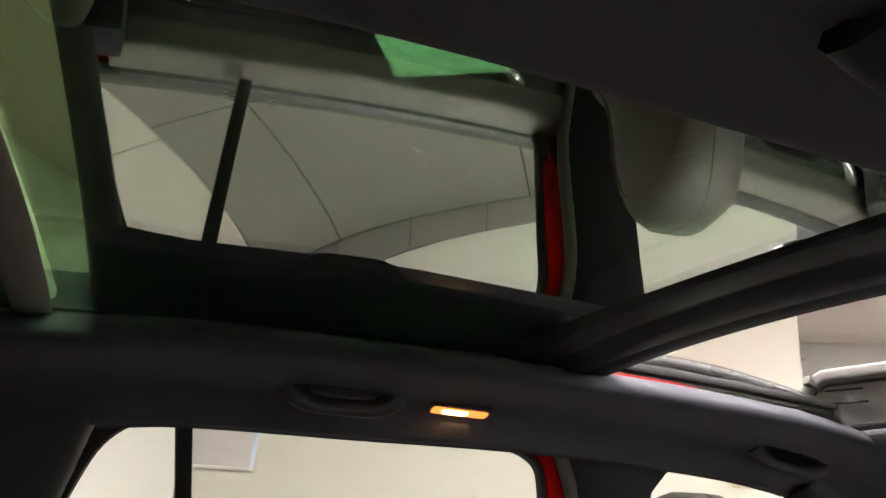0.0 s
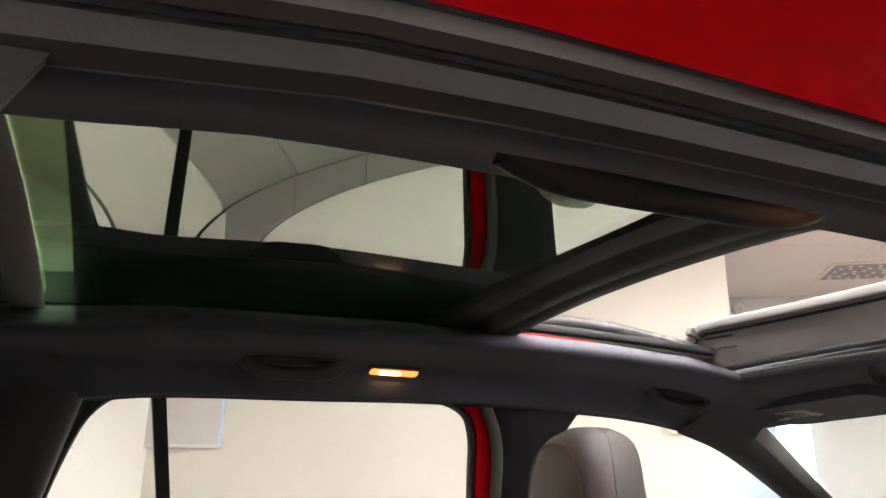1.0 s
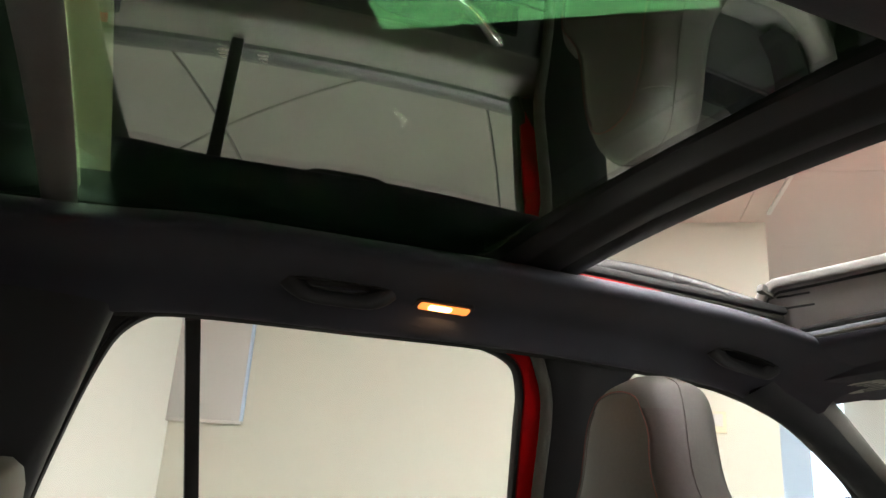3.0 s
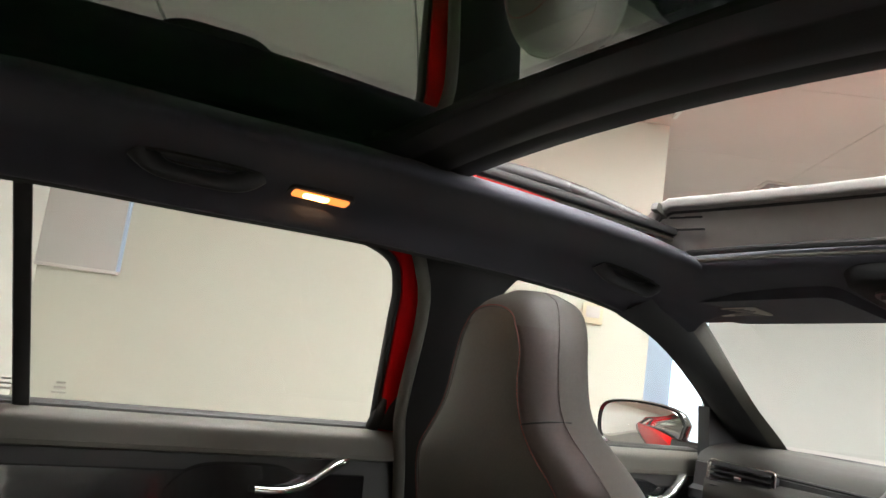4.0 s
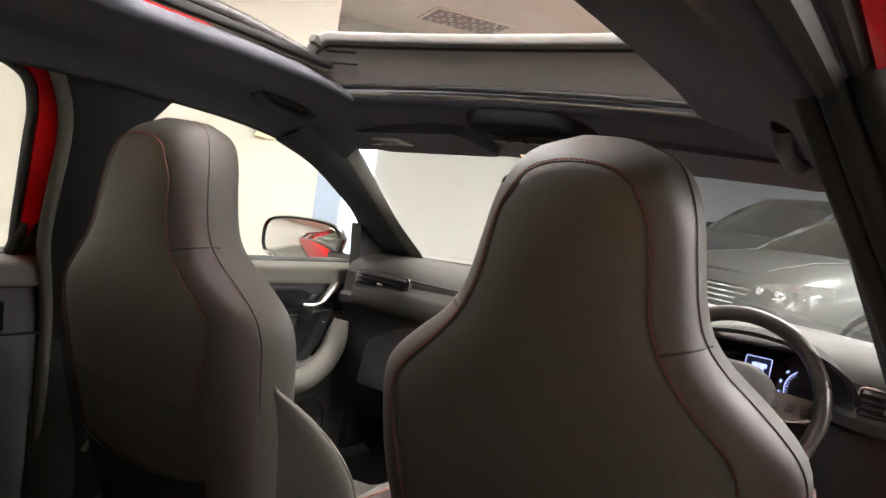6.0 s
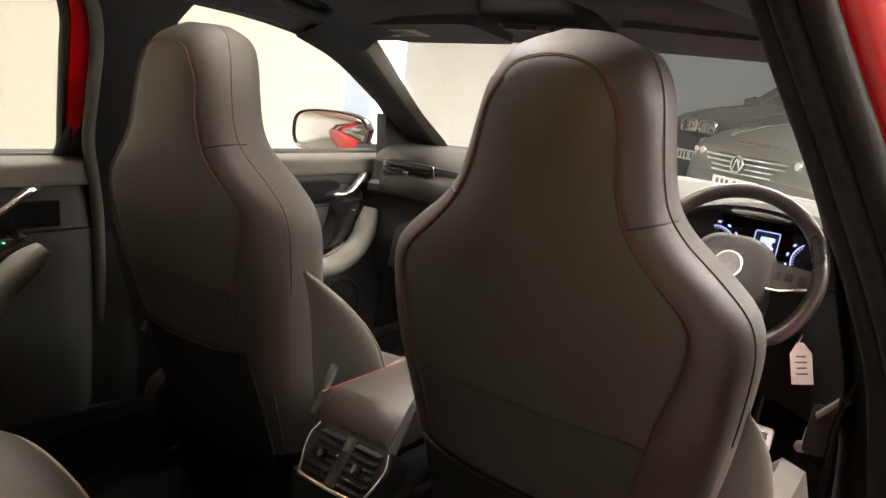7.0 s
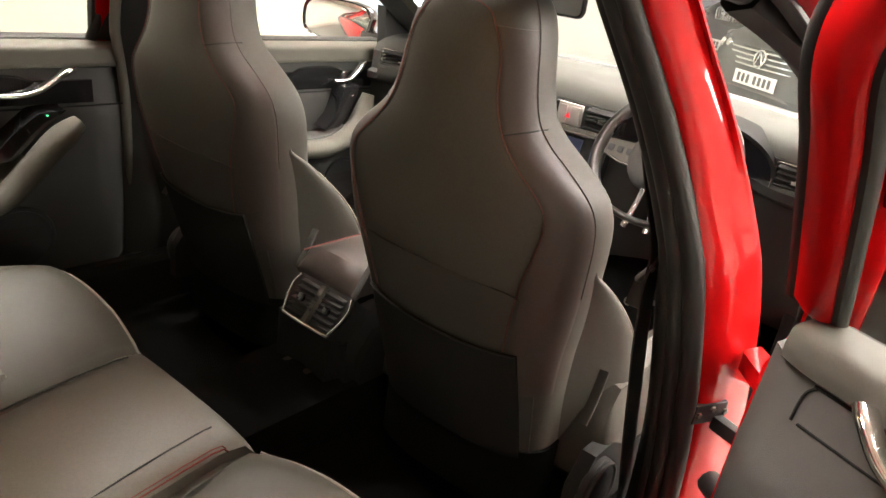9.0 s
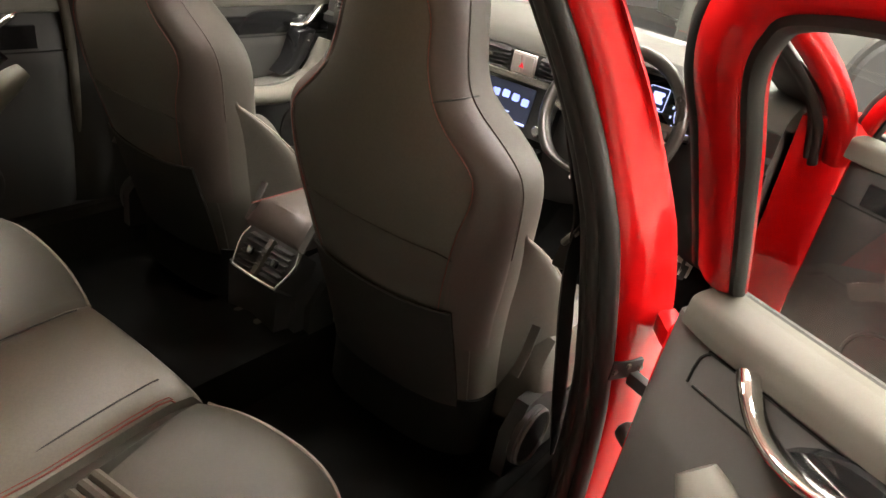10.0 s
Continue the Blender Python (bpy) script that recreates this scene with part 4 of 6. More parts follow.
REAR_FRAME = [(-0.020, 0.88), (-0.005, 0.93), (0.016, 1.00), (0.034, 1.07), (0.052, 1.14), (0.070, 1.205), (0.108, 1.250), (0.22, 1.272), (0.42, 1.278), (0.60, 1.272), (0.70, 1.258), (0.765, 1.222), (0.80, 1.15), (0.835, 1.03), (0.86, 0.93)]
OPEN_FRAME = [(-0.008, 0.93), (0.026, 1.025), (0.060, 1.125), (0.080, 1.194), (0.102, 1.226), (0.13, 1.242), (0.22, 1.252), (0.42, 1.256), (0.60, 1.250), (0.70, 1.236), (0.765, 1.205), (0.80, 1.14), (0.835, 1.03), (0.86, 0.93)]
FRONT_FRAME = [(-0.040, 0.93), (0.005, 1.00), (0.085, 1.062), (0.218, 1.130), (0.36, 1.192), (0.471, 1.224), (0.56, 1.242), (0.66, 1.258), (0.74, 1.266), (0.80, 1.268), (0.86, 1.258), (0.885, 1.21), (0.895, 1.12), (0.905, 1.02), (0.91, 0.93)]
REAR_GRIP = [(0.105, 0.782), (0.128, 0.765), (0.165, 0.735), (0.215, 0.682), (0.265, 0.635), (0.34, 0.612), (0.46, 0.605), (0.60, 0.612)]
OPEN_GRIP = [(0.118, 0.850), (0.138, 0.833), (0.172, 0.800), (0.215, 0.750), (0.265, 0.700), (0.34, 0.67), (0.46, 0.66), (0.60, 0.66)]
FRONT_GRIP = [(0.203, 0.800), (0.212, 0.762), (0.232, 0.715), (0.272, 0.675), (0.33, 0.650), (0.40, 0.644), (0.52, 0.650), (0.68, 0.660)]
door("rear_door", "closed red rear door seen from inside with shade-darkened trim and chrome handle", closed_left(0.085, 0.80), 0.88, REAR_FRAME, 0.085, REAR_GRIP, divider=((0.605, 0.92), (0.672, 1.25)), marks=True)
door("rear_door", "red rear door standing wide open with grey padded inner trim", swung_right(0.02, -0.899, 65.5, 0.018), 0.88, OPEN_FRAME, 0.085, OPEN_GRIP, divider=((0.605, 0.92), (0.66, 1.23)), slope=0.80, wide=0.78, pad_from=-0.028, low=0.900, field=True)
front_left = door("front_door", "closed red front door seen from inside with shade-darkened trim and a door mirror", closed_left(1.08, 0.80), 0.98, FRONT_FRAME, 0.155, FRONT_GRIP, pod=True, frame_mat=RUBBER)
door("front_door", "red front door standing open beyond the rear door", swung_right(1.12, -0.90, 64.0, 0.01), 0.98, FRONT_FRAME, 0.155, FRONT_GRIP, pod=True, wide=0.65)

# hinges and check strap of the open rear door
hinge = car
for z in (0.835, 0.48):
    bracket = [(0.118, -0.802), (0.096, -0.824), (0.066, -0.846), (0.048, -0.840), (0.052, -0.828), (0.080, -0.804), (0.100, -0.788), (0.112, -0.788)]
    part("hinge_leaf", loft([[Vector((x, y, z + dz * (1 if k < 3 else 0.6))) for k, (x, y) in enumerate(bracket)] for dz in (-0.020, -0.016, 0.016, 0.020)]), RED, hinge)
    part("hinge_knuckle", tube([(0.066, -0.838, z - 0.034), (0.066, -0.838, z + 0.034)], 0.013, 12, up=(1, 0, 0)), RED, hinge)
    part("hinge_pin", disc((0.066, -0.838, z + 0.036), 0.008, 0.010, (0, 0, 1), 10, bevel=0.002), STEEL, hinge)
    part("hinge_bolt", disc((0.118, -0.812, z), 0.010, 0.012, (-0.5, -0.85, 0), 8, bevel=0.002), STEEL, hinge)
part("strap_plate", box((0.082, -0.7730, 0.760), (0.054, 0.014, 0.028), 0.003, (0, 0, -26)), RUBBER, hinge, "black check strap plate")
part("strap", box((0.080, -0.818, 0.745), (0.075, 0.016, 0.020), 0.004, (0, 0, 70)), RUBBER, hinge)
part("jamb_joint", sweep([(0.062, -0.7650, 0.798), (0.076, -0.7715, 0.794), (0.098, -0.7810, 0.789)], rounded(0.004, 0.006, 0.001, 2)), RUBBER, hinge, "dark joint across the pillar")
for dx in (-0.022, 0.0, 0.022):
    part("hinge_bolt", disc((0.0800 + 0.9 * dx, -0.7795 - 0.44 * dx, 0.760 + 0.006 * (dx == 0)), 0.005, 0.006, (-0.44, -0.9, 0), 6, bevel=0.0015), PLASTIC_GREY, hinge)
gaiter = thing("wiring_gaiter", "black ribbed rubber wiring sleeve between pillar and door", "cable sleeve")
bm = bmesh.new()
tube([Vector((0.10 - 0.06 * i / 14, -0.80 - 0.07 * i / 14, 0.655)) for i in range(15)], 0.017, 10, bm, scale=lambda f: 1 + 0.16 * math.sin(f * 44))
part("sleeve", bm, RUBBER, gaiter)


# door mirror on the left front door
mir = thing("door_mirror", "door mirror in a black housing reflecting the red flank", "door mirror")
c = Vector((1.045, 0.965, 0.970))
turn = Matrix.Translation(c) @ Euler((0, radians(0.5), radians(22.5))).to_matrix().to_4x4()
outline = [(0.120, 0.020), (0.095, 0.052), (0.03, 0.064), (-0.06, 0.062), (-0.112, 0.045), (-0.124, 0.0), (-0.110, -0.048), (-0.05, -0.066), (0.04, -0.060), (0.10, -0.038)]


def mring(k, dx, sc=1.0):
    pts = smooth_path([(0, a, b) for a, b in outline + outline[:1]], 4)[:-1]
    return [turn @ Vector((dx, -p.y * sc * 1.06, p.z * sc * 1.06)) for p in pts]


part("housing", loft([mring(0, -0.010, 0.93), mring(0, -0.016, 1.0), mring(0, 0.0, 1.05), mring(0, 0.05, 0.98), mring(0, 0.085, 0.7), mring(0, 0.10, 0.3)]), GLOSS, mir)
part("mirror_glass", loft([mring(0, -0.0125, 0.90), mring(0, -0.0115, 0.92)]), MIRROR, mir, "reflecting mirror glass")
part("foot", box((1.11, 0.83, 0.935), (0.07, 0.12, 0.036), 0.015, (0, 0, 15), 4), GLOSS, mir)
part("sail_panel", loft([[Vector((x, y, z)) for x, z in ((1.00, 0.93), (1.17, 0.93), (1.06, 1.045), (0.985, 1.055))] for y in (0.70, 0.735)]), PLASTIC, mir, "black triangular sail panel")


# ---- seats ----
def seat(name, label, at, y0, up, wide=1.0):
    """A sports seat with a fixed head restraint: rings of rounded cross-section stacked upwards."""
    root = thing(name, label, "car seat", Matrix.Translation((at, y0, up)) @ Matrix.Diagonal((1, wide, 1, 1)), group="front seats")
    W = [(0.44, 0.176), (0.55, 0.180), (0.66, 0.192), (0.74, 0.207), (0.80, 0.217), (0.85, 0.223), (0.90, 0.2255), (0.927, 0.222), (0.946, 0.213), (0.966, 0.194), (0.985, 0.172), (1.005, 0.147), (1.03, 0.126), (1.06, 0.115), (1.10, 0.107), (1.14, 0.099), (1.170, 0.086), (1.190, 0.067), (1.204, 0.030)]
    XB = [(0.44, 0.105), (0.55, 0.068), (0.66, 0.030), (0.75, 0.002), (0.83, -0.022), (0.90, -0.034), (0.97, -0.040), (1.03, -0.042), (1.10, -0.040), (1.15, -0.033), (1.18, -0.018), (1.204, 0.018)]
    DEP = [(0.44, 0.17), (0.60, 0.19), (0.75, 0.21), (0.88, 0.215), (0.97, 0.185), (1.03, 0.160), (1.10, 0.150), (1.15, 0.142), (1.18, 0.122), (1.204, 0.060)]
    N = 2.7

    def back(y, z, off=0.0):
        w, xb, d = spline_table(W, z), spline_table(XB, z), spline_table(DEP, z) / 2
        q = min(abs(y) / w, 0.9999)
        return Vector((xb + d - d * (1 - q ** N) ** (1 / N) - off, y, z))

    def section(z, n=48):
        w, xb, d = spline_table(W, z), spline_table(XB, z), spline_table(DEP, z) / 2
        out = []
        for k in range(n):
            a = 2 * math.pi * k / n
            ca, sa = math.cos(a), math.sin(a)
            out.append(Vector((xb + d + d * math.copysign(abs(ca) ** (2 / N), ca), w * math.copysign(abs(sa) ** (2 / N), sa), z)))
        return out
    zs = [0.34, 0.38, 0.41] + [0.44 + (1.15 - 0.44) * i / 54 for i in range(55)] + [1.16, 1.168, 1.175, 1.181, 1.186, 1.190, 1.194, 1.197, 1.200, 1.2025, 1.2038]
    rest = part("backrest", loft([section(z) for z in zs]), LEATHER, root, "dark leather backrest with fixed head restraint")
    part("lower_cover", loft([[Vector((p.x - 0.004, p.y * 1.03, p.z)) for p in section(z)] for z in (0.34, 0.38, 0.41, 0.44, 0.47)]), CARPET, root)
    # side panels, proud of the back by a hair, from the inner seam outwards to the piping
    SEAM = [(0.60, 0.118), (0.70, 0.130), (0.78, 0.146), (0.845, 0.162), (0.872, 0.170), (0.899, 0.176), (0.929, 0.174), (0.948, 0.161), (0.976, 0.131), (1.000, 0.109), (1.018, 0.097), (1.045, 0.086), (1.074, 0.080), (1.11, 0.076), (1.132, 0.068), (1.147, 0.057)]
    EDGE_Q = 0.992
    for s in (1, -1):
        rings = []
        for z in [0.60 + (1.147 - 0.60) * i / 48 for i in range(49)]:
            w = spline_table(W, z) * EDGE_Q
            ys = min(spline_table(SEAM, z), w - 0.004)
            ring = []
            for off, order in ((0.0030, range(13)), (-0.002, range(12, -1, -1))):
                for k in order:
                    f = 1 - (1 - k / 12) ** 1.6
                    y = ys + (w - ys) * f
                    p = back(y, z, off * (1 if k else 0.2))
                    ring.append(Vector((p.x, s * y, z)))
            rings.append(ring)
        part("side_panel", loft(rings), LEATHER_SIDE, rest, "brownish leather side panel")
    # seams: inner double stitching, outer piping, short cross seam
    zz = [0.60 + 0.0137 * i for i in range(40)]
    arc = [back(0.057 * math.sin(a), 1.147 + 0.026 * math.cos(a), 0.0040) for a in [-math.pi / 2 + math.pi * i / 18 for i in range(1, 18)]]
    line = [back(-spline_table(SEAM, z), z, 0.0040) for z in zz] + arc + [back(spline_table(SEAM, z), z, 0.0040) for z in zz[::-1]]
    part("seam_groove", tube(line, 0.0009, 6, up=(1, 0, 0)), PIPING, rest)
    stitches = bmesh.new()
    for i, (p0, p1) in enumerate(zip(line, line[1:])):
        t = (p1 - p0).normalized()
        out = Vector((0, -t.z, t.y)) * 0.0020 + Vector((-0.0004, 0, 0))
        n = max(1, round((p1 - p0).length / 0.0042))
        for k in range(n):
            tube([p0.lerp(p1, (k + 0.15) / n) + out * 0.9, p0.lerp(p1, (k + 0.85) / n) + out * 1.25], 0.0008, 5, stitches, up=(1, 0, 0))
    part("stitching", stitches, THREAD, rest, "dark red stitched seam")
    for s in (1, -1):
        cross = [back(s * (0.100 + (0.129 - 0.100) * i / 8), 1.016 + 0.010 * i / 8, 0.0036) for i in range(9)]
        part("cross_seam", tube(cross, 0.0014, 6, up=(1, 0, 0)), RUBBER, rest)
    rim = [0.80 + 0.0085 * i for i in range(44)] + [1.176, 1.184, 1.191, 1.196, 1.200]

    def edge(z, s):
        return back(s * spline_table(W, z) * EDGE_Q, z, 0.0005) + Vector((0, s * 0.0012, 0))
    over = [edge(z, -1) for z in rim]
    over += [over[-1].lerp(edge(rim[-1], 1), i / 8) + Vector((0.004 * math.sin(math.pi * i / 8), 0, 0.0035)) for i in range(1, 8)]
    over += [edge(z, 1) for z in rim[::-1]]
    part("piping", tube(over, 0.0009, 6, up=(1, 0, 0)), PIPING, rest, "brown piped edge")
    # matte lower panel, darkened partly for footwell shade, with the map pocket over it
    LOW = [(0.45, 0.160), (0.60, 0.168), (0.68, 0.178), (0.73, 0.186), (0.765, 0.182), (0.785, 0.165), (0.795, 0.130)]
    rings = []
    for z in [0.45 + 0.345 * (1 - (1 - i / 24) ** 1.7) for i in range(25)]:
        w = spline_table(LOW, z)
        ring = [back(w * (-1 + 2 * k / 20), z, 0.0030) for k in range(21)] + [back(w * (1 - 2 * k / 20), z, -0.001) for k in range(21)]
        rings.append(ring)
    part("lower_panel", loft(rings), LEATHER_LOW_SHADE, root, "lower back panel, darkened partly for the shade low in the cabin")
    hem = []
    rings = []
    for i in range(27):
        y = -0.150 + 0.30 * i / 26
        zt = 0.684 - 0.010 * math.cos(math.pi * y / 0.30)
        ring = []
        for k in range(11):
            z = 0.455 + (zt - 0.455) * k / 10
            ring.append(back(y, z, 0.009 + 0.012 * math.sin(math.pi * min(1, k / 10 * 0.9 + 0.1)) * math.cos(math.pi * y / 0.31)))
        hem.append(ring[-1] + Vector((-0.0015, 0, 0)))
        for k in range(10, -1, -1):
            ring.append(back(y, 0.455 + (zt - 0.455) * k / 10, 0.004))
        rings.append(ring)
    pocket = part("map_pocket", loft(rings), BACKING, root, "black cloth map pocket")
    part("pocket_hem", tube(hem, 0.0020, 6), LEATHER_BLACK, pocket)
    # cushion with raised side bolsters
    rings = []
    for i in range(25):
        f = i / 24
        x = 0.20 + 0.40 * f
        e = min(1, f * 8, (1 - f) * 5) ** 0.5
        rings.append([Vector((x, y, 0.40 + (z - 0.40) * (0.4 + 0.6 * e) + 0.03 * f)) for y, z in ((-0.255, 0.40), (-0.262, 0.52), (-0.245, 0.585), (-0.21, 0.595), (-0.17, 0.55), (-0.10, 0.52), (0, 0.512), (0.10, 0.52), (0.17, 0.55), (0.21, 0.595), (0.245, 0.585), (0.262, 0.52), (0.255, 0.40), (0, 0.36))])
    part("cushion", loft(rings), LEATHER, root)
    # wings of the backrest, from the waist forwards down to the cushion
    EDGE = [(0.852, 0.050), (0.834, 0.084), (0.812, 0.120), (0.780, 0.163), (0.743, 0.206), (0.70, 0.248), (0.65, 0.284), (0.60, 0.305), (0.54, 0.318), (0.44, 0.325)]
    for s in (1, -1):
        rings, crest = [], []
        for i in range(33):
            z = 0.44 + 0.410 * (1 - (1 - i / 32) ** 1.5)
            f = (z - 0.44) / 0.41
            x0 = spline_table(XB, z) + spline_table(DEP, z) * 0.46
            x1 = max(x0 + 0.015, spline_table(EDGE, z))
            cy = 0.212 + 0.010 * math.sin(math.pi * f)
            th = 0.030 - 0.022 * f ** 5
            root_y = spline_table(W, z) - th - 0.004
            ring = []
            for k in range(28):
                a = 2 * math.pi * k / 28
                ca, sa = math.cos(a), math.sin(a)
                along = 0.5 + 0.5 * math.copysign(abs(ca) ** 0.75, ca)
                c_y = root_y + (cy - root_y) * (along * along * (3 - 2 * along))
                ring.append(Vector((x0 + (x1 - x0) * along, s * c_y + th * math.copysign(abs(sa) ** 0.6, sa), z)))
            rings.append(ring)
            crest.append(Vector((x1 - 0.002, s * (cy + th * 0.55), z + 0.001)))
        wing = part("side_bolster", loft(rings), LEATHER, root, "leather side bolster")
        part("bolster_seam", tube(crest, 0.0022, 6, up=(0, 1, 0)), PIPE_PALE, wing, "pale piped bolster edge")
    # base, rails, recliner with its lever
    part("seat_base", loft([[Vector((x, y, z)) for x, y in ((0.20, -0.215), (0.55, -0.215), (0.55, 0.215), (0.20, 0.215))] for z in (0.32, 0.42)]), CARPET, root)
    for s in (1, -1):
        part("rail", box((0.42, s * 0.19, 0.305), (0.34, 0.035, 0.035), 0.005), RUBBER, root)
        part("side_cover", loft([[Vector((x, s * y, z)) for x, z in ((0.13, 0.36), (0.30, 0.34), (0.55, 0.35), (0.56, 0.42), (0.32, 0.45), (0.23, 0.50), (0.17, 0.50), (0.13, 0.45))] for y in (0.236, 0.262)]), LEATHER_BLACK, root)
        knob = part("recliner_knob", disc((0.185, s * 0.266, 0.43), 0.058, 0.022, (0, 1, 0), 28, bevel=0.006), PLASTIC, root)
        part("knob_rim", torus((0.185, s * 0.277, 0.43), 0.052, 0.004, (0, 1, 0), 28, 6), PLASTIC_PANEL, knob)
        part("trim_strip", sweep([(0.150, s * 0.246, 0.665), (0.126, s * 0.250, 0.625), (0.104, s * 0.250, 0.590)], rounded(0.006, 0.016, 0.002, 2), up=(0, 1, 0)), PLASTIC_PANEL, root, "slim grey trim strip")
    return root


seat("front_seat", "dark leather driver seat with fixed head restraint and red stitching", 0.030, -0.347, 0.024)
seat("front_seat", "dark leather passenger seat with fixed head restraint and red stitching", 0.060, 0.350, 0.005)

# rear bench: two bolstered places and the flat middle
rear = thing("rear_bench", "grey-brown leather rear bench with ribbed seat centres", "rear seat")
TOPZ = [(-0.62, 0.50), (-0.56, 0.515), (-0.50, 0.53), (-0.34, 0.505), (-0.205, 0.485), (-0.165, 0.495), (-0.10, 0.510), (0.0, 0.515), (0.10, 0.510), (0.165, 0.495), (0.205, 0.485), (0.34, 0.505), (0.50, 0.53), (0.56, 0.515), (0.62, 0.50)]
FRONT = [(-0.62, -0.215), (-0.48, -0.140), (-0.36, -0.115), (-0.26, -0.118), (-0.19, -0.140), (-0.12, -0.150), (0.0, -0.153), (0.10, -0.150), (0.16, -0.142), (0.22, -0.122), (0.34, -0.105), (0.48, -0.120), (0.62, -0.19)]


def bench_top(x, y, zoff=0.0):
    """Height of the upholstery over a place of the bench."""
    xf = spline_table(FRONT, y)
    zt = spline_table(TOPZ, y) + zoff
    return zt + lerp_table([(-0.72, -0.020), (-0.60, -0.012), (-0.45, -0.004), (xf - 0.14, 0.0), (xf - 0.07, -0.002), (xf - 0.025, -0.014), (xf - 0.004, -0.040)], x)


def bench(y0, y1, n, mat, name, label="", zoff=0.0, taper=0.012, skew0=0.0, skew1=0.0):
    """One cushion from y0 to y1; skew0 and skew1 splay its two edges towards the backrest."""
    rings = []
    for i in range(n + 1):
        f = i / n
        y = y0 + (y1 - y0) * f
        e = min(1, f * 12, (1 - f) * 12) ** 0.5
        xf = spline_table(FRONT, y)
        zt = spline_table(TOPZ, y) + zoff - taper * (1 - e)
        sec = [(-0.72, zt - 0.02), (-0.60, zt - 0.012), (-0.45, zt - 0.004), (xf - 0.14, zt), (xf - 0.07, zt - 0.002), (xf - 0.025, zt - 0.014), (xf - 0.004, zt - 0.040), (xf, zt - 0.075), (xf - 0.02, zt - 0.13), (xf - 0.06, 0.30), (-0.72, 0.30)]
        rings.append([Vector((x, y + (skew0 * (1 - f) + skew1 * f) * min(0.26, max(0.0, -0.17 - x)), z)) for x, z in sec])
    return part(name, loft(rings), mat, rear, label)


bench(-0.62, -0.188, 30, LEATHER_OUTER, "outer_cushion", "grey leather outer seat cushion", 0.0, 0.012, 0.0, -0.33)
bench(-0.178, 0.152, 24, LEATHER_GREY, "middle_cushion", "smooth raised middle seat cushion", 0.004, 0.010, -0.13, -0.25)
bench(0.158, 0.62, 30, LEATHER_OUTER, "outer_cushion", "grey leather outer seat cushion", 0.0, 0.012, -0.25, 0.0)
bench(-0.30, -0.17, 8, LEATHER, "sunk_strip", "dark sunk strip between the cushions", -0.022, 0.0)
XS = [-0.70 + 0.026 * i for i in range(20)]
for y, k in ((0.114, -0.195), (-0.134, -0.150)):
    line = [(x, y - k * min(0.0, x + 0.17)) for x in XS]
    part("seam", tube([Vector((x, v, bench_top(x, v, 0.004) + 0.0024 + 0.005 * min(1.0, max(0.0, (-0.25 - x) / 0.1)))) for x, v in line], 0.0016, 6), RUBBER, rear)
edge = [(x, -0.174 - 0.13 * min(0.26, max(0.0, -0.17 - x))) for x in XS if x < -0.22] + [(-0.212, -0.183), (-0.208, -0.190)]
for d, r in ((0.0, 0.0017), (0.006, 0.0009)):
    part("red_seam", tube([Vector((x, v + d, bench_top(x, v, 0.004) - 0.0015 + d * 0.4 + 0.005 * min(1.0, max(0.0, (-0.25 - x) / 0.1)))) for x, v in edge], r, 6), THREAD, rear, "dark red stitched seam")
for s in (1, -1):
    y0 = -0.248 if s < 0 else 0.195
    for k in range(13):
        x = -0.378 - 0.021 * k
        part("rib", tube([Vector((x, y0 - 0.006 * k, bench_top(x, y0) - 0.010))] + [Vector((x, y, bench_top(x, y) + 0.003)) for y in [y0 - 0.006 * k + s * (0.006 + 0.029 * i) for i in range(10)]] + [Vector((x, y0 + s * 0.29, bench_top(x, y0 + s * 0.29) - 0.010))], 0.0095, 8), LEATHER_GREY, rear)
for y0, y1 in ((-0.60, -0.195), (0.166, 0.60)):
    edge = []
    for i in range(25):
        y = y0 + (y1 - y0) * i / 24
        edge.append(Vector((spline_table(FRONT, y) - 0.010, y, spline_table(TOPZ, y) - 0.028)))
    part("front_piping", tube(edge, 0.0026, 6), PIPE_PALE, rear, "pale piped front edge")
rings = []
for i in range(25):
    y = -0.62 + 1.24 * i / 24
    b = 0.02 * math.cos(2 * math.pi * y / 0.62)
    rings.append([Vector((x - b, y, z)) for x, z in ((-0.66, 0.48), (-0.70, 0.62), (-0.775, 0.86), (-0.79, 0.905), (-0.84, 0.925), (-0.89, 0.90), (-0.86, 0.70), (-0.80, 0.46))])
part("backrest", loft(rings), LEATHER, rear, "dark leather rear backrest")
for y0 in (0.42, 0.0):
    hr = loft([[Vector((-0.800 + 0.045 * math.cos(a) * k, y0 + 0.125 * k * math.copysign(abs(math.sin(a)) ** 0.7, math.sin(a)), z)) for a in [2 * math.pi * j / 24 for j in range(24)]] for z, k in ((0.900, 0.80), (0.915, 0.95), (0.955, 1.0), (0.995, 0.97), (1.015, 0.85), (1.026, 0.55))])
    part("head_restraint", hr, LEATHER_GREY, rear, "grey leather rear head restraint")


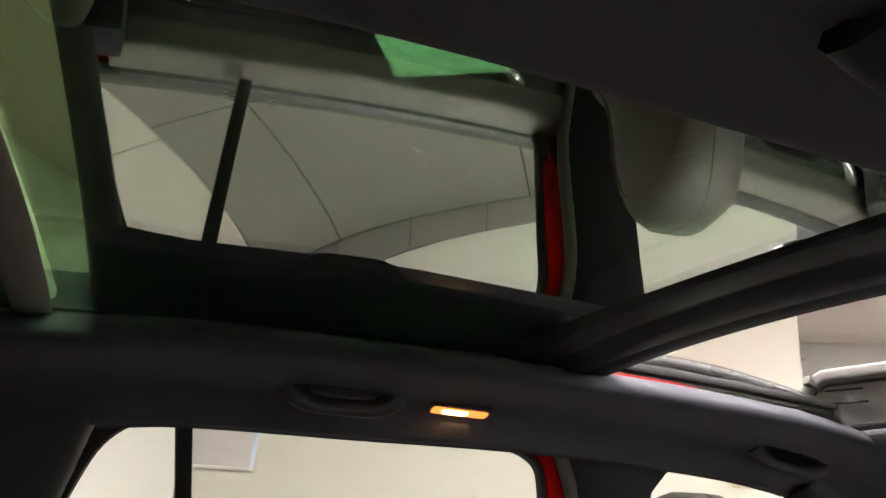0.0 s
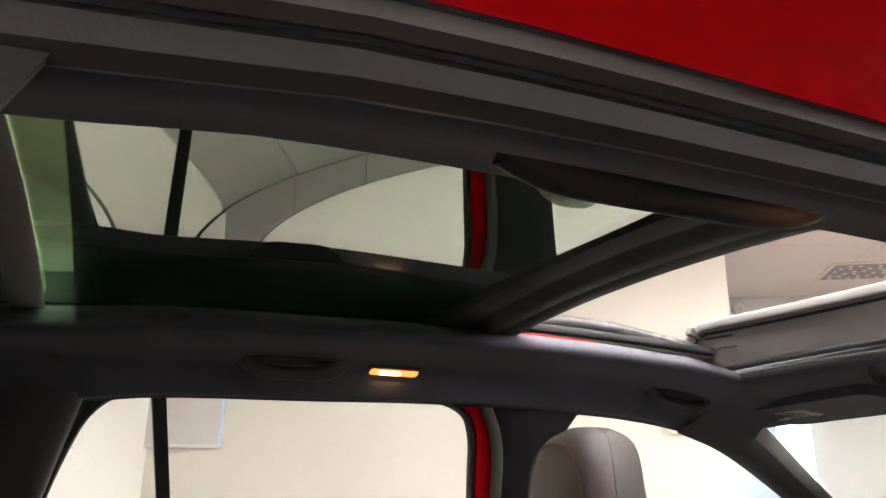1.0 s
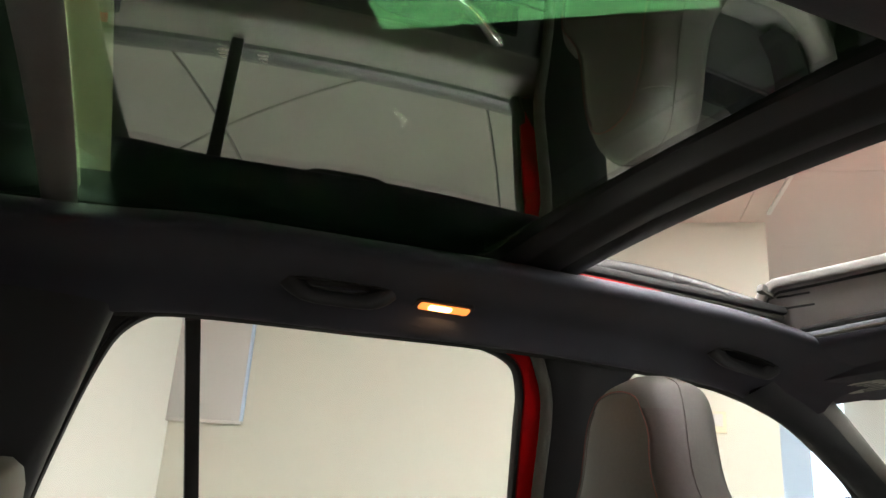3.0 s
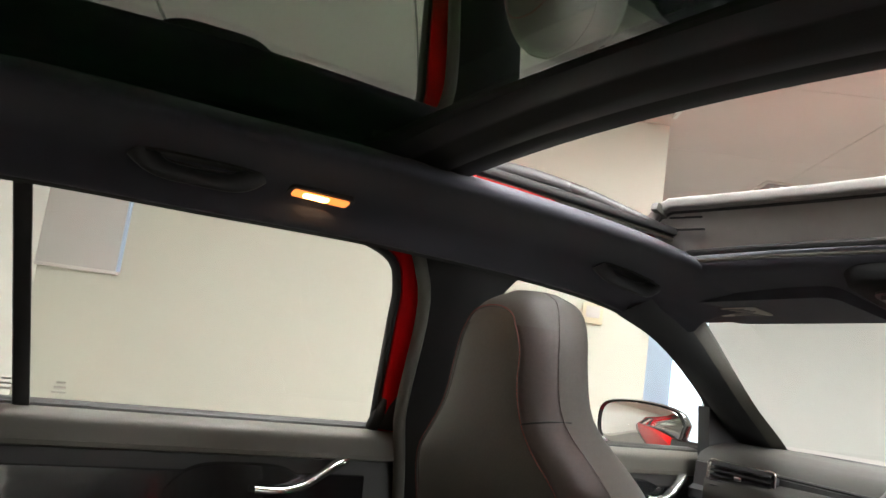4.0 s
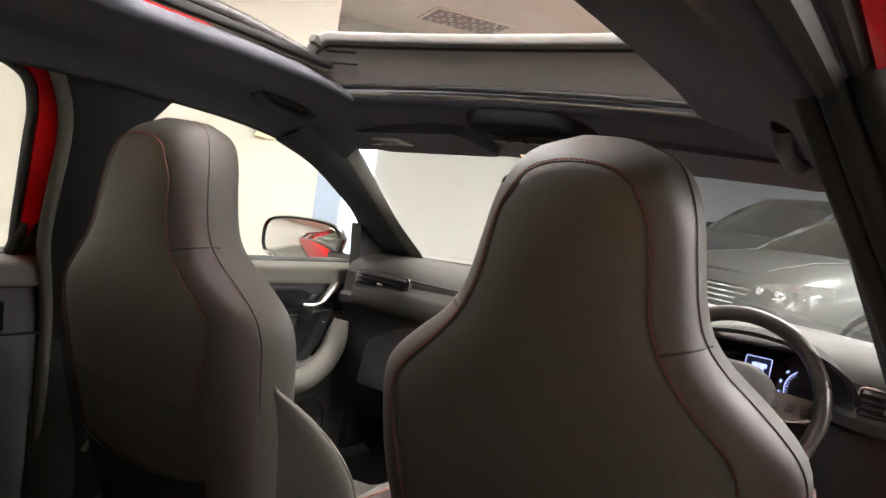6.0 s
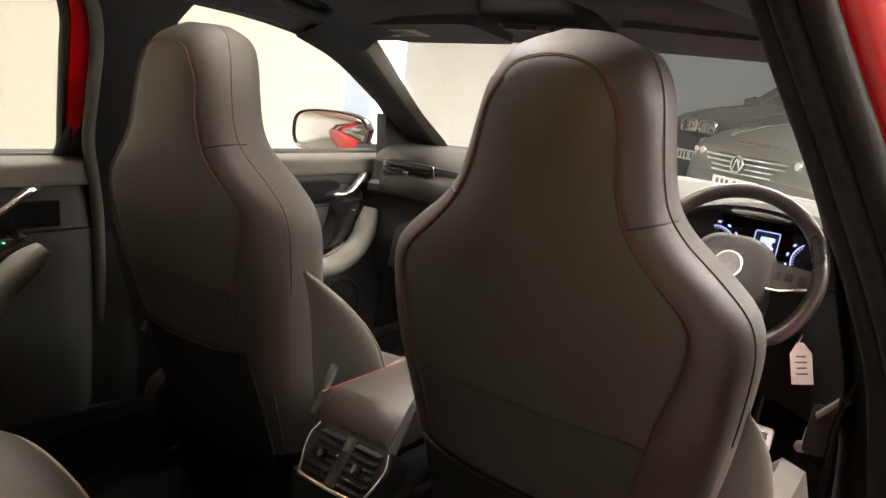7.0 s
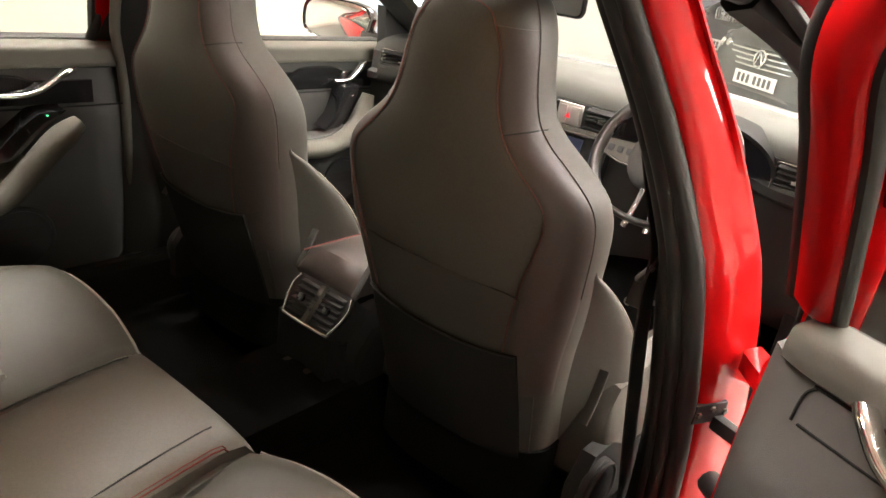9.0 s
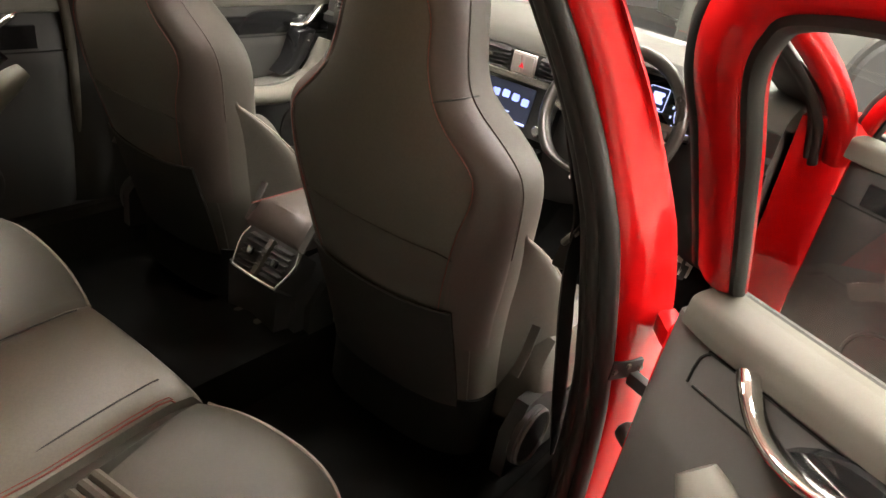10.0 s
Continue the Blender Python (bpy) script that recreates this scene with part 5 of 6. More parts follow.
# ---- grab handles and reading lamps ----
def grab(x0, L, s, y, lift):
    """A bowed bar whose thick ends sink into the rail, over a shallow dark dish."""
    root = thing("grab_handle", "black fold-down grab handle on the roof rail", "grab handle", group="grab handles")
    out, across = Vector((0, -0.316 * s, -0.949)), Vector((0, -0.949 * s, 0.316))
    z = lerp_table([(0.42, 1.313), (0.455, 1.305), (0.483, 1.292)], y)
    pts = []
    for i in range(25):
        t = -1 + i / 12
        x = x0 + L * t
        base = Vector((x, ly(s, y), z + rail_dz(s, x) + lz(s)))
        pts.append(base + out * (lift * (1 - abs(t) ** 5) - 0.006) - across * 0.003 * (1 - t * t))
    part("grip", sweep(pts, [(a, b) for a, b in circle(0.0085, 14, 0.0125)], up=tuple(out), scale=lambda f: 1.0 + 0.75 * abs(2 * f - 1) ** 4), PLASTIC, root)
    rings = []
    for k, deep in ((1.0, -0.004), (0.97, 0.0022), (0.86, 0.0022), (0.78, -0.001)):
        ring = []
        for i in range(32):
            a = 2 * math.pi * i / 32
            x = x0 + L * 1.08 * k * math.copysign(abs(math.cos(a)) ** 0.7, math.cos(a))
            ring.append(Vector((x, ly(s, y), z + rail_dz(s, x) + lz(s))) + across * (0.006 + 0.014 * k * math.copysign(abs(math.sin(a)) ** 0.7, math.sin(a))) + out * deep)
        rings.append(ring)
    part("dish", loft(rings), RUBBER, root, "shallow dark dish behind the bar")
    return root


grab(-0.393, 0.074, 1, 0.466, 0.024)
grab(0.418, 0.070, 1, 0.470, 0.022)
grab(-0.384, 0.108, -1, 0.446, 0.017)
grab(0.400, 0.100, -1, 0.474, 0.022)


def reading_lamp(s):
    root = thing("reading_lamp", "lit warm reading lamp in the roof rail", "reading lamp", group="reading lamps")
    dz = spline_table(RAIL_DZ, -0.225)
    m = Matrix.Translation((-0.2125 if s > 0 else -0.240, ly(s, 0.4785), 1.2965 + dz + lz(s))) @ Euler((radians(-17 * s), 0, 0)).to_matrix().to_4x4()
    # local: x along the car, y along the slope, z out of the surface (downwards and inwards)
    flip = Matrix.Rotation(math.pi, 4, "X")
    m = m @ flip
    part("bezel", plate(rounded(0.102, 0.030, 0.008), 0.010, m), PLASTIC, root)
    part("lens", plate(rounded(0.088, 0.020, 0.005), 0.008, m @ Matrix.Translation((0, 0, 0.003))), WARM, root, "warm orange lit lens")
    part("bulb", plate(rounded(0.040, 0.014, 0.005), 0.008, m @ Matrix.Translation((-0.008, 0.001, 0.0045))), WARM_CORE, root, "bright bulb spot")
    lamp = bpy.data.lights.new("reading_lamp_light", "AREA")
    lamp.energy, lamp.color, lamp.size = 0.15, (1.0, 0.55, 0.22), 0.05
    ob = new("reading_lamp_light", lamp)
    ob.matrix_basis = m @ Matrix.Translation((0, 0, 0.012)) @ flip
    ob.parent = root


for s in (1, -1):
    reading_lamp(s)

# ---- sun visors, roof console, inner mirror ----
for s in (1, -1):
    v = thing("sun_visor", "black folded-up sun visor with a pale printed label", "sun visor", group="sun visors")
    m = Matrix.Translation((0.665, s * 0.315, 1.271 if s > 0 else 1.281)) @ Euler((radians(-2 * s), radians(7), radians(-6 * s))).to_matrix().to_4x4()
    part("board", plate(rounded(0.165, 0.34, 0.025, 5), 0.020, m), CLOTH, v)
    part("hinge_arm", tube([m @ Vector((-0.06, s * 0.17, 0)), m @ Vector((-0.06, s * 0.20, 0.012))], 0.006, 8), PLASTIC, v)
    if s == 1:
        part("label", plate(rounded(0.055, 0.125, 0.002, 1), 0.002, m @ Matrix.Translation((-0.012, 0.085, -0.011))), LABEL, v, "pale printed warning label")
        bm = bmesh.new()
        for k in range(6):
            plate(rounded(0.003, 0.05 + 0.012 * (k % 3), 0.001, 1), 0.001, m @ Matrix.Translation((-0.034 + 0.009 * k, 0.075, -0.0124)), bm)
        part("label_print", bm, INK, v)
con = thing("roof_console", "black roof console with switches and a small lamp", "roof console")
m = Matrix.Translation((0.600, 0, 1.304)) @ Euler((0, radians(9), 0)).to_matrix().to_4x4()
part("housing", loft([[m @ Vector((x * k, y * k, z)) for x, y in rounded(0.19, 0.24, 0.06, 6)] for z, k in ((0.01, 1.08), (-0.006, 1.06), (-0.022, 1.0), (-0.028, 0.9))]), MATTE, con)
part("inset", plate(rounded(0.13, 0.17, 0.03, 5), 0.006, m @ Matrix.Translation((0.01, 0, -0.029))), RUBBER, con)
for k in range(4):
    part("switch", box(tuple(m @ Vector((-0.03, -0.055 + 0.037 * k, -0.034))), (0.026, 0.028, 0.008), 0.003), PLASTIC, con)
part("lamp_lens", box(tuple(m @ Vector((0.085, 0.05, -0.030))), (0.020, 0.036, 0.008), 0.003), glow("pale_lit_lens", (1.0, 0.72, 0.45), 1.2), con, "small lit lens")
rvm = thing("rear_view_mirror", "dark rectangular inner mirror with rounded corners", "rear view mirror")
m = Matrix.Translation((0.64, -0.047, 1.184)) @ Euler((radians(0), radians(-8), radians(10))).to_matrix().to_4x4()
face = Matrix(((0, 0, -1, 0), (1, 0, 0, 0), (0, 1, 0, 0), (0, 0, 0, 1)))
rings = []
for d, k in ((0.002, 0.96), (-0.004, 1.0), (-0.016, 0.98), (-0.026, 0.75)):
    rings.append([m @ face @ Vector((a * k, b * k, d)) for a, b in rounded(0.245, 0.066, 0.018, 5)])
part("housing", loft(rings), PLASTIC, rvm)
part("mirror_glass", plate(rounded(0.230, 0.053, 0.013, 5), 0.002, m @ face @ Matrix.Translation((0, 0, 0.0035))), MIRROR, rvm, "reflecting mirror glass")
part("stem", sweep(smooth_path([m @ Vector((0.02, 0, 0.0)), (0.70, -0.05, 1.215), (0.74, -0.03, 1.285)], 5), rounded(0.035, 0.022, 0.008, 3), up=(1, 0, 0)), PLASTIC, rvm)
part("sensor_cover", box((0.74, -0.02, 1.262), (0.09, 0.09, 0.05), 0.015, (0, 25, 0)), PLASTIC, rvm)

# ---- dashboard ----
dash = thing("dashboard", "grey soft dashboard with black vents, screen and lit dials", "dashboard")
rings = []
for i in range(37):
    y = -0.70 + 1.40 * i / 36
    q = (y / 0.70) ** 2
    xf = 0.985 - 0.04 * q + 0.115 * math.exp(-((y + 0.352) / 0.17) ** 4)
    hood = 0.0
    xe = 1.56 - 0.33 * q
    sec = [(xf + 0.01, 0.925), (xf + 0.02, 0.945 + hood * 0.6), (xf + 0.06, 0.962 + hood), (xf + 0.12, 0.972 + hood), (xf + 0.25, 0.975), (xe - 0.02, 0.965), (xe, 0.94), (xe - 0.1, 0.85), (xf + 0.12, 0.86)]
    rings.append([Vector((x, y, z)) for x, z in sec])
part("top_pad", loft(rings), DASH_GREY, dash, "grey soft dashboard top")
rings = []
for i in range(37):
    y = -0.70 + 1.40 * i / 36
    q = (y / 0.70) ** 2
    xf = 0.985 - 0.04 * q + 0.115 * math.exp(-((y + 0.352) / 0.17) ** 4)
    rings.append([Vector((x, y, z)) for x, z in ((xf + 0.03, 0.932), (xf + 0.008, 0.922), (xf + 0.004, 0.868), (xf - 0.012, 0.858), (xf - 0.012, 0.838), (xf + 0.01, 0.826), (xf + 0.01, 0.72), (xf + 0.05, 0.60), (xf + 0.12, 0.50), (xf + 0.4, 0.5), (xf + 0.4, 0.85))])
part("fascia", loft(rings), PANEL_DARK, dash)
part("passenger_shelf", loft([[Vector((x, y, z)) for x, z in ((0.93, 0.888), (0.938, 0.898), (1.0, 0.918), (1.0, 0.83), (0.938, 0.838), (0.93, 0.848))] for y in (0.20, 0.40, 0.50, 0.655)]), DASH_GREY, dash)
part("glovebox", box((0.985, 0.40, 0.715), (0.05, 0.42, 0.19), 0.015, (0, 10, 0)), PLASTIC, dash)
part("shadow_gap", tube([(0.965 - 0.002 * i, 0.16 + 0.06 * i, 0.930) for i in range(8)], 0.004, 6), RUBBER, dash)


def vent(root, c, w, h, n, yaw=0.0, chrome=True, knob=True, pitch=0.0):
    m = Matrix.Translation(c) @ Euler((0, radians(pitch), radians(yaw))).to_matrix().to_4x4() @ face
    part("vent_box", plate(rounded(w, h, 0.008, 3), 0.02, m @ Matrix.Translation((0, 0, -0.012))), RUBBER, root)
    for k in range(n):
        part("vent_slat", box((0, 0, 0), (w * 0.92, 0.005, 0.016), 0.001), PLASTIC, root).matrix_basis = m @ Matrix.Translation((0, -h / 2 + h * (k + 0.5) / n, 0.002)) @ Matrix.Rotation(radians(25), 4, "X")
    if knob:
        part("vent_tab", box((0, 0, 0), (0.018, 0.010, 0.012), 0.002), CHROME, root).matrix_basis = m @ Matrix.Translation((0, 0, 0.010))
    if chrome:
        pts = [m @ Vector((a, b, 0.004)) for a, b in rounded(w + 0.006, h + 0.006, 0.010, 4)]
        part("vent_rim", tube(pts + pts[:1], 0.002, 6, up=tuple(m.to_3x3() @ Vector((0, 0, 1)))), CHROME, root, "thin chrome rim")


vent(dash, (0.945, 0.565, 0.905), 0.16, 0.058, 5, yaw=6)
part("vent_wheel", box((0.938, 0.640, 0.905), (0.012, 0.024, 0.05), 0.004), CHROME, dash)
vent(dash, (0.975, 0.085, 0.895), 0.125, 0.055, 5, chrome=False)
vent(dash, (0.975, -0.118, 0.895), 0.105, 0.055, 5, chrome=False)
vent(dash, (0.965, -0.615, 0.885), 0.105, 0.065, 5, yaw=-6)
haz = thing("hazard_panel", "silver button panel with a red hazard triangle", "button panel")
part("plate", box((0.968, -0.022, 0.895), (0.012, 0.070, 0.056), 0.003), PALE, haz)
for dy in (-0.02, 0.02):
    part("button", box((0.960, -0.022 + dy, 0.895), (0.006, 0.026, 0.044), 0.002), GREYBOX, haz)
bm = bmesh.new()
tri = [Vector((0.956, -0.022 + 0.009 * math.cos(a), 0.890 + 0.009 * math.sin(a))) for a in (math.pi / 2, math.pi * 7 / 6, math.pi * 11 / 6)]
loft([tri, [p + Vector((-0.002, 0, 0)) for p in tri]], bm=bm)
part("triangle", bm, RED_LED, haz, "red warning triangle")
part("chrome_strip", sweep([(0.966 - 0.0 * i, 0.17 - 0.043 * i, 0.857) for i in range(9)], rounded(0.010, 0.020, 0.003, 2)), CHROME, dash, "bright trim strip")

unit = thing("infotainment_unit", "glossy black display unit with lit menu and round knobs", "car radio")
tilt = Matrix.Translation((0.962, 0.0, 0.778)) @ Euler((0, radians(12), 0)).to_matrix().to_4x4() @ face
part("housing", plate(rounded(0.30, 0.135, 0.012, 4), 0.03, tilt @ Matrix.Translation((0, 0, -0.012))), GLOSS, unit)
part("display", plate(rounded(0.175, 0.105, 0.004, 2), 0.004, tilt @ Matrix.Translation((0.012, 0.006, 0.005))), SCREEN_DARK, unit, "dark lit display")
bm = bmesh.new()
for k in range(5):
    plate(rounded(0.022, 0.020, 0.004, 2), 0.001, tilt @ Matrix.Translation((-0.055 + 0.032 * k, 0.018 + 0.008 * math.cos((k - 2) * 0.8), 0.0078)), bm)
part("icons", bm, SCREEN_BLUE, unit, "blue menu icons")
part("status_line", plate(rounded(0.17, 0.006, 0.002, 1), 0.001, tilt @ Matrix.Translation((0.012, -0.040, 0.0078))), DIAL_WHITE, unit)
bm = bmesh.new()
for k in range(3):
    plate(rounded(0.014, 0.004, 0.001, 1), 0.001, tilt @ Matrix.Translation((-0.01 + 0.018 * k, -0.018, 0.0078)), bm)
part("caption", bm, DIAL_WHITE, unit)
for s in (1, -1):
    part("knob", disc(tilt @ Vector((s * 0.118 + 0.0, -0.042, 0.012)), 0.013, 0.02, tuple(tilt.to_3x3() @ Vector((0, 0, 1))), 20, bevel=0.002), CHROME, unit)
    for k in range(4):
        part("key", box((0, 0, 0), (0.020, 0.014, 0.004), 0.002), PLASTIC, unit).matrix_basis = tilt @ Matrix.Translation((s * 0.118, -0.016 + 0.019 * k, 0.005))
clim = thing("climate_panel", "black heater panel with two knobs", "heater panel")
part("panel", box((0.955, 0.0, 0.655), (0.03, 0.28, 0.07), 0.008, (0, -16, 0)), GLOSS, clim)
for s in (1, -1):
    part("knob", disc((0.935, s * 0.085, 0.655), 0.026, 0.022, (-1, 0, 0.25), 22, bevel=0.003), CHROME, clim)

# instrument cluster under its hood
clu = thing("instrument_cluster", "lit instrument cluster with two round blue-white dials", "instruments")
cx, cy, cz = 1.078, -0.358, 0.872
cm = Matrix.Translation((cx, cy, cz)) @ Euler((0, radians(14), 0)).to_matrix().to_4x4() @ face
part("backing", plate(rounded(0.36, 0.14, 0.05, 6), 0.02, cm @ Matrix.Translation((0, 0, -0.012))), GLOSS, clu)
part("hood", loft([[Vector((x, cy + 0.20 * math.cos(a) * k, 0.880 + 0.096 * math.sin(a) * k)) for a in [math.pi * j / 24 for j in range(25)]] + [Vector((x, cy + 0.20 * math.cos(a) * k * 0.95, 0.880 + 0.088 * math.sin(a) * k)) for a in [math.pi * (24 - j) / 24 for j in range(25)]] for x, k in ((0.965, 1.04), (1.03, 1.02), (1.12, 1.0))]), MATTE, clu, "black dial hood")
for dy in (0.105, -0.105):
    dial = part("dial_ring", torus(cm @ Vector((dy, -0.004, 0.004)), 0.043, 0.0011, tuple(cm.to_3x3() @ Vector((0, 0, 1))), 32, 6), DIAL_WHITE, clu)
    bm = bmesh.new()
    for k in range(11):
        a = radians(220 - 26 * k)
        plate(rounded(0.0045, 0.007, 0.001, 1), 0.001, cm @ Matrix.Translation((dy + 0.053 * math.cos(a), -0.004 + 0.053 * math.sin(a), 0.003)) @ Matrix.Rotation(a, 4, "Z"), bm)
    for k in range(31):
        a = radians(220 - 8.67 * k)
        plate(rounded(0.005, 0.0011, 0.0003, 1), 0.001, cm @ Matrix.Translation((dy + 0.039 * math.cos(a), -0.004 + 0.039 * math.sin(a), 0.003)) @ Matrix.Rotation(a, 4, "Z"), bm)
    part("dial_marks", bm, DIAL_WHITE, dial)
    part("needle", plate(rounded(0.03, 0.003, 0.001, 1), 0.001, cm @ Matrix.Translation((dy - 0.013, -0.010, 0.004)) @ Matrix.Rotation(radians(35), 4, "Z")), DIAL_WHITE, dial)
part("orange_lamp", plate(rounded(0.012, 0.008, 0.002, 2), 0.001, cm @ Matrix.Translation((0.098, 0.008, 0.0045))), ORANGE_LED, clu)
part("green_lamp", plate(rounded(0.010, 0.008, 0.002, 2), 0.001, cm @ Matrix.Translation((-0.108, 0.004, 0.0045))), GREEN_LED, clu)
trip = part("trip_display", plate(rounded(0.054, 0.060, 0.003, 2), 0.002, cm @ Matrix.Translation((-0.004, 0.017, 0.003))), SCREEN_DARK, clu)
pts = [cm @ Vector((a - 0.004, b + 0.017, 0.005)) for a, b in rounded(0.052, 0.058, 0.003, 2)]
part("trip_frame", tube(pts + pts[:1], 0.0010, 5, up=(-1, 0, 0.3)), DIAL_WHITE, trip)
bm = bmesh.new()
for w, h, dx, dyy in ((0.026, 0.030, 0.0, 0.002), (0.012, 0.010, 0.012, 0.012), (0.012, 0.010, 0.012, -0.008), (0.034, 0.004, 0.0, -0.024)):
    plate(rounded(w, h, 0.003, 2), 0.0008, cm @ Matrix.Translation((-dx - 0.004, dyy + 0.017, 0.0046)), bm)
part("trip_icon", bm, DIAL_WHITE, trip, "white car icon")

# ---- steering wheel ----
wheel = thing("steering_wheel", "black leather three-spoke steering wheel with flat base and chrome badge ring", "steering wheel")
wc = Vector((0.835, -0.352, 0.870))
ax = Vector((-0.90, 0, 0.436)).normalized()


def flat_base(p):
    q = p.copy()
    if q.y < -0.125:
        q.y = -0.125 + (q.y + 0.125) * 0.55
    return q


part("rim", torus(wc, 0.163, 0.0152, tuple(ax), 72, 14, squash=flat_base), leather("wheel_leather", (0.03, 0.027, 0.025), 0.33), wheel)
wm = Matrix.Translation(wc) @ ax.to_track_quat("Z", "Y").to_matrix().to_4x4()
hub = part("hub", loft([[wm @ Vector((x * k, y * k, z)) for x, y in rounded(0.165, 0.135, 0.062, 8)] for z, k in ((-0.05, 0.9), (-0.02, 1.05), (0.0, 1.0), (0.012, 0.85), (0.016, 0.6))]), PLASTIC_PANEL, wheel)
part("badge_ring", torus(wm @ Vector((0, 0, 0.017)), 0.026, 0.0022, tuple(ax), 28, 6), STEEL, hub)
part("badge", disc(wm @ Vector((0, 0, 0.018)), 0.025, 0.005, tuple(ax), 24, bevel=0.001), BADGE, hub, "plain silver badge disc")
for sx in (1, -1):
    rings = [[wm @ Vector((sx * x, y0 + h * b, z + 0.006 * a)) for a, b in ((1, -0.5), (1, 0.5), (-1, 0.5), (-1, -0.5))] for x, y0, h, z in ((0.06, 0.0, 0.058, -0.008), (0.11, 0.002, 0.050, -0.010), (0.152, 0.008, 0.036, -0.012))]
    spoke = part("spoke", loft(rings), PLASTIC_GREY, wheel, "grey spoke face")
    part("spoke_trim", sweep([wm @ Vector((sx * x, y, -0.002)) for x, y in ((0.062, -0.028), (0.10, -0.026), (0.155, -0.010))], rounded(0.006, 0.006, 0.002, 2), up=tuple(ax)), CHROME, spoke, "chrome spoke trim")
    for k in range(3):
        part("spoke_button", box((0, 0, 0), (0.014, 0.016, 0.005), 0.002), PLASTIC, spoke).matrix_basis = wm @ Matrix.Translation((sx * (0.086 + 0.024 * k), 0.003, -0.001))
for sx in (1, -1):
    part("lower_spoke", sweep([wm @ Vector((sx * 0.018, -0.06, -0.008)), wm @ Vector((sx * 0.022, -0.11, -0.010)), wm @ Vector((sx * 0.028, -0.166, -0.006))], rounded(0.014, 0.012, 0.004, 2), up=tuple(ax)), CHROME, wheel, "chrome lower spoke")
part("column_shroud", sweep([wm @ Vector((0, -0.01, -0.05)), wm @ Vector((0, -0.02, -0.20))], rounded(0.11, 0.09, 0.03, 4), up=(0, 0, 1)), PLASTIC, wheel)
for sx in (1, -1):
    part("stalk", tube([wm @ Vector((sx * 0.05, 0.0, -0.065)), wm @ Vector((sx * 0.12, 0.012, -0.06)), wm @ Vector((sx * 0.175, 0.02, -0.055))], 0.008, 8), PLASTIC, wheel)
key = thing("key_tag", "white paper key tag hanging from the ignition key", "key tag")
km = Matrix.Translation((0.900, -0.508, 0.700)) @ Euler((radians(-14), 0, radians(15))).to_matrix().to_4x4() @ face
part("tag", plate([(-0.020, -0.046), (0.020, -0.046), (0.020, 0.018), (0.006, 0.040), (-0.006, 0.040), (-0.020, 0.018)], 0.0015, km), WHITE_INK, key)
bm = bmesh.new()
for k in range(4):
    plate(rounded(0.022 - 0.004 * (k % 2), 0.003, 0.001, 1), 0.0008, km @ Matrix.Translation((0, -0.024 + 0.012 * k, 0.0012)), bm)
part("tag_print", bm, INK, key)
part("key_ring", torus(km @ Vector((0, 0.046, 0)), 0.011, 0.0012, (0, 1, 0.2), 20, 6), STEEL, key)

# pedals
for name, y, x, w, h, z in (("brake_pedal", -0.405, 1.16, 0.095, 0.055, 0.415), ("accelerator_pedal", -0.535, 1.19, 0.050, 0.10, 0.418), ("clutch_pedal", -0.30, 1.16, 0.070, 0.055, 0.42)):
    p = thing(name, "bright metal pedal pad with rubber studs on a dark arm", "pedal")
    m = Matrix.Translation((x, y, z)) @ Euler((0, radians(30), 0)).to_matrix().to_4x4() @ face
    part("pad", plate(rounded(w, h, 0.008, 3), 0.008, m), STEEL, p)
    for k in (-1, 1):
        part("stud", plate(rounded(w * 0.30, h * 0.5, 0.003, 2), 0.006, m @ Matrix.Translation((k * w * 0.22, 0, 0.006))), RUBBER if name != "brake_pedal" else CHROME, p)
    part("arm", tube([m @ Vector((0, 0, -0.004)), Vector((x + 0.06, y, z + 0.12)), Vector((x + 0.05, y, z + 0.30))], 0.008, 8, up=(0, 1, 0)), PLASTIC, p)

# ---- centre console with arm rest and rear vents ----
cons = thing("centre_console", "black centre console with padded leather arm rest", "centre console")
part("body", loft([[Vector((x, y, z)) for y, z in ((-0.10, 0.30), (-w, h - 0.02), (-w + 0.015, h), (w - 0.015, h), (w, h - 0.02), (0.10, 0.30))] for x, w, h in ((0.135, 0.090, 0.575), (0.20, 0.092, 0.585), (0.45, 0.095, 0.57), (0.62, 0.10, 0.56), (0.80, 0.115, 0.60), (0.96, 0.13, 0.66))]), PLASTIC, cons)
rings = []
for i in range(21):
    f = i / 20
    x = 0.145 + 0.30 * f
    e = min(1, f * 9 + 0.1, (1 - f) * 9 + 0.1) ** 0.5
    rings.append([Vector((x, y * (0.9 + 0.1 * e), 0.60 + (z - 0.60) * e)) for y, z in ((-0.082, 0.60), (-0.086, 0.625), (-0.072, 0.648), (-0.04, 0.656), (0, 0.658), (0.04, 0.656), (0.072, 0.648), (0.086, 0.625), (0.082, 0.60))])
part("arm_rest", loft(rings), LEATHER_SIDE, cons, "padded leather arm rest with red seam")
part("arm_rest_seam", tube([Vector((0.152 + 0.018 * i, 0.074, 0.6475)) for i in range(16)], 0.002, 6), THREAD, cons)
part("gear_knob", disc((0.66, 0.0, 0.70), 0.026, 0.07, (0, 0, 1), 18, bevel=0.012), LEATHER, cons)
part("gear_gaiter", loft([[Vector((0.68 + a * k, b * k, z)) for a, b in circle(0.06, 16)] for z, k in ((0.555, 1.0), (0.60, 0.75), (0.66, 0.3))]), LEATHER, cons)
rv = thing("rear_air_vent", "rear air vent with two black grilles in a chrome frame", "air vent")
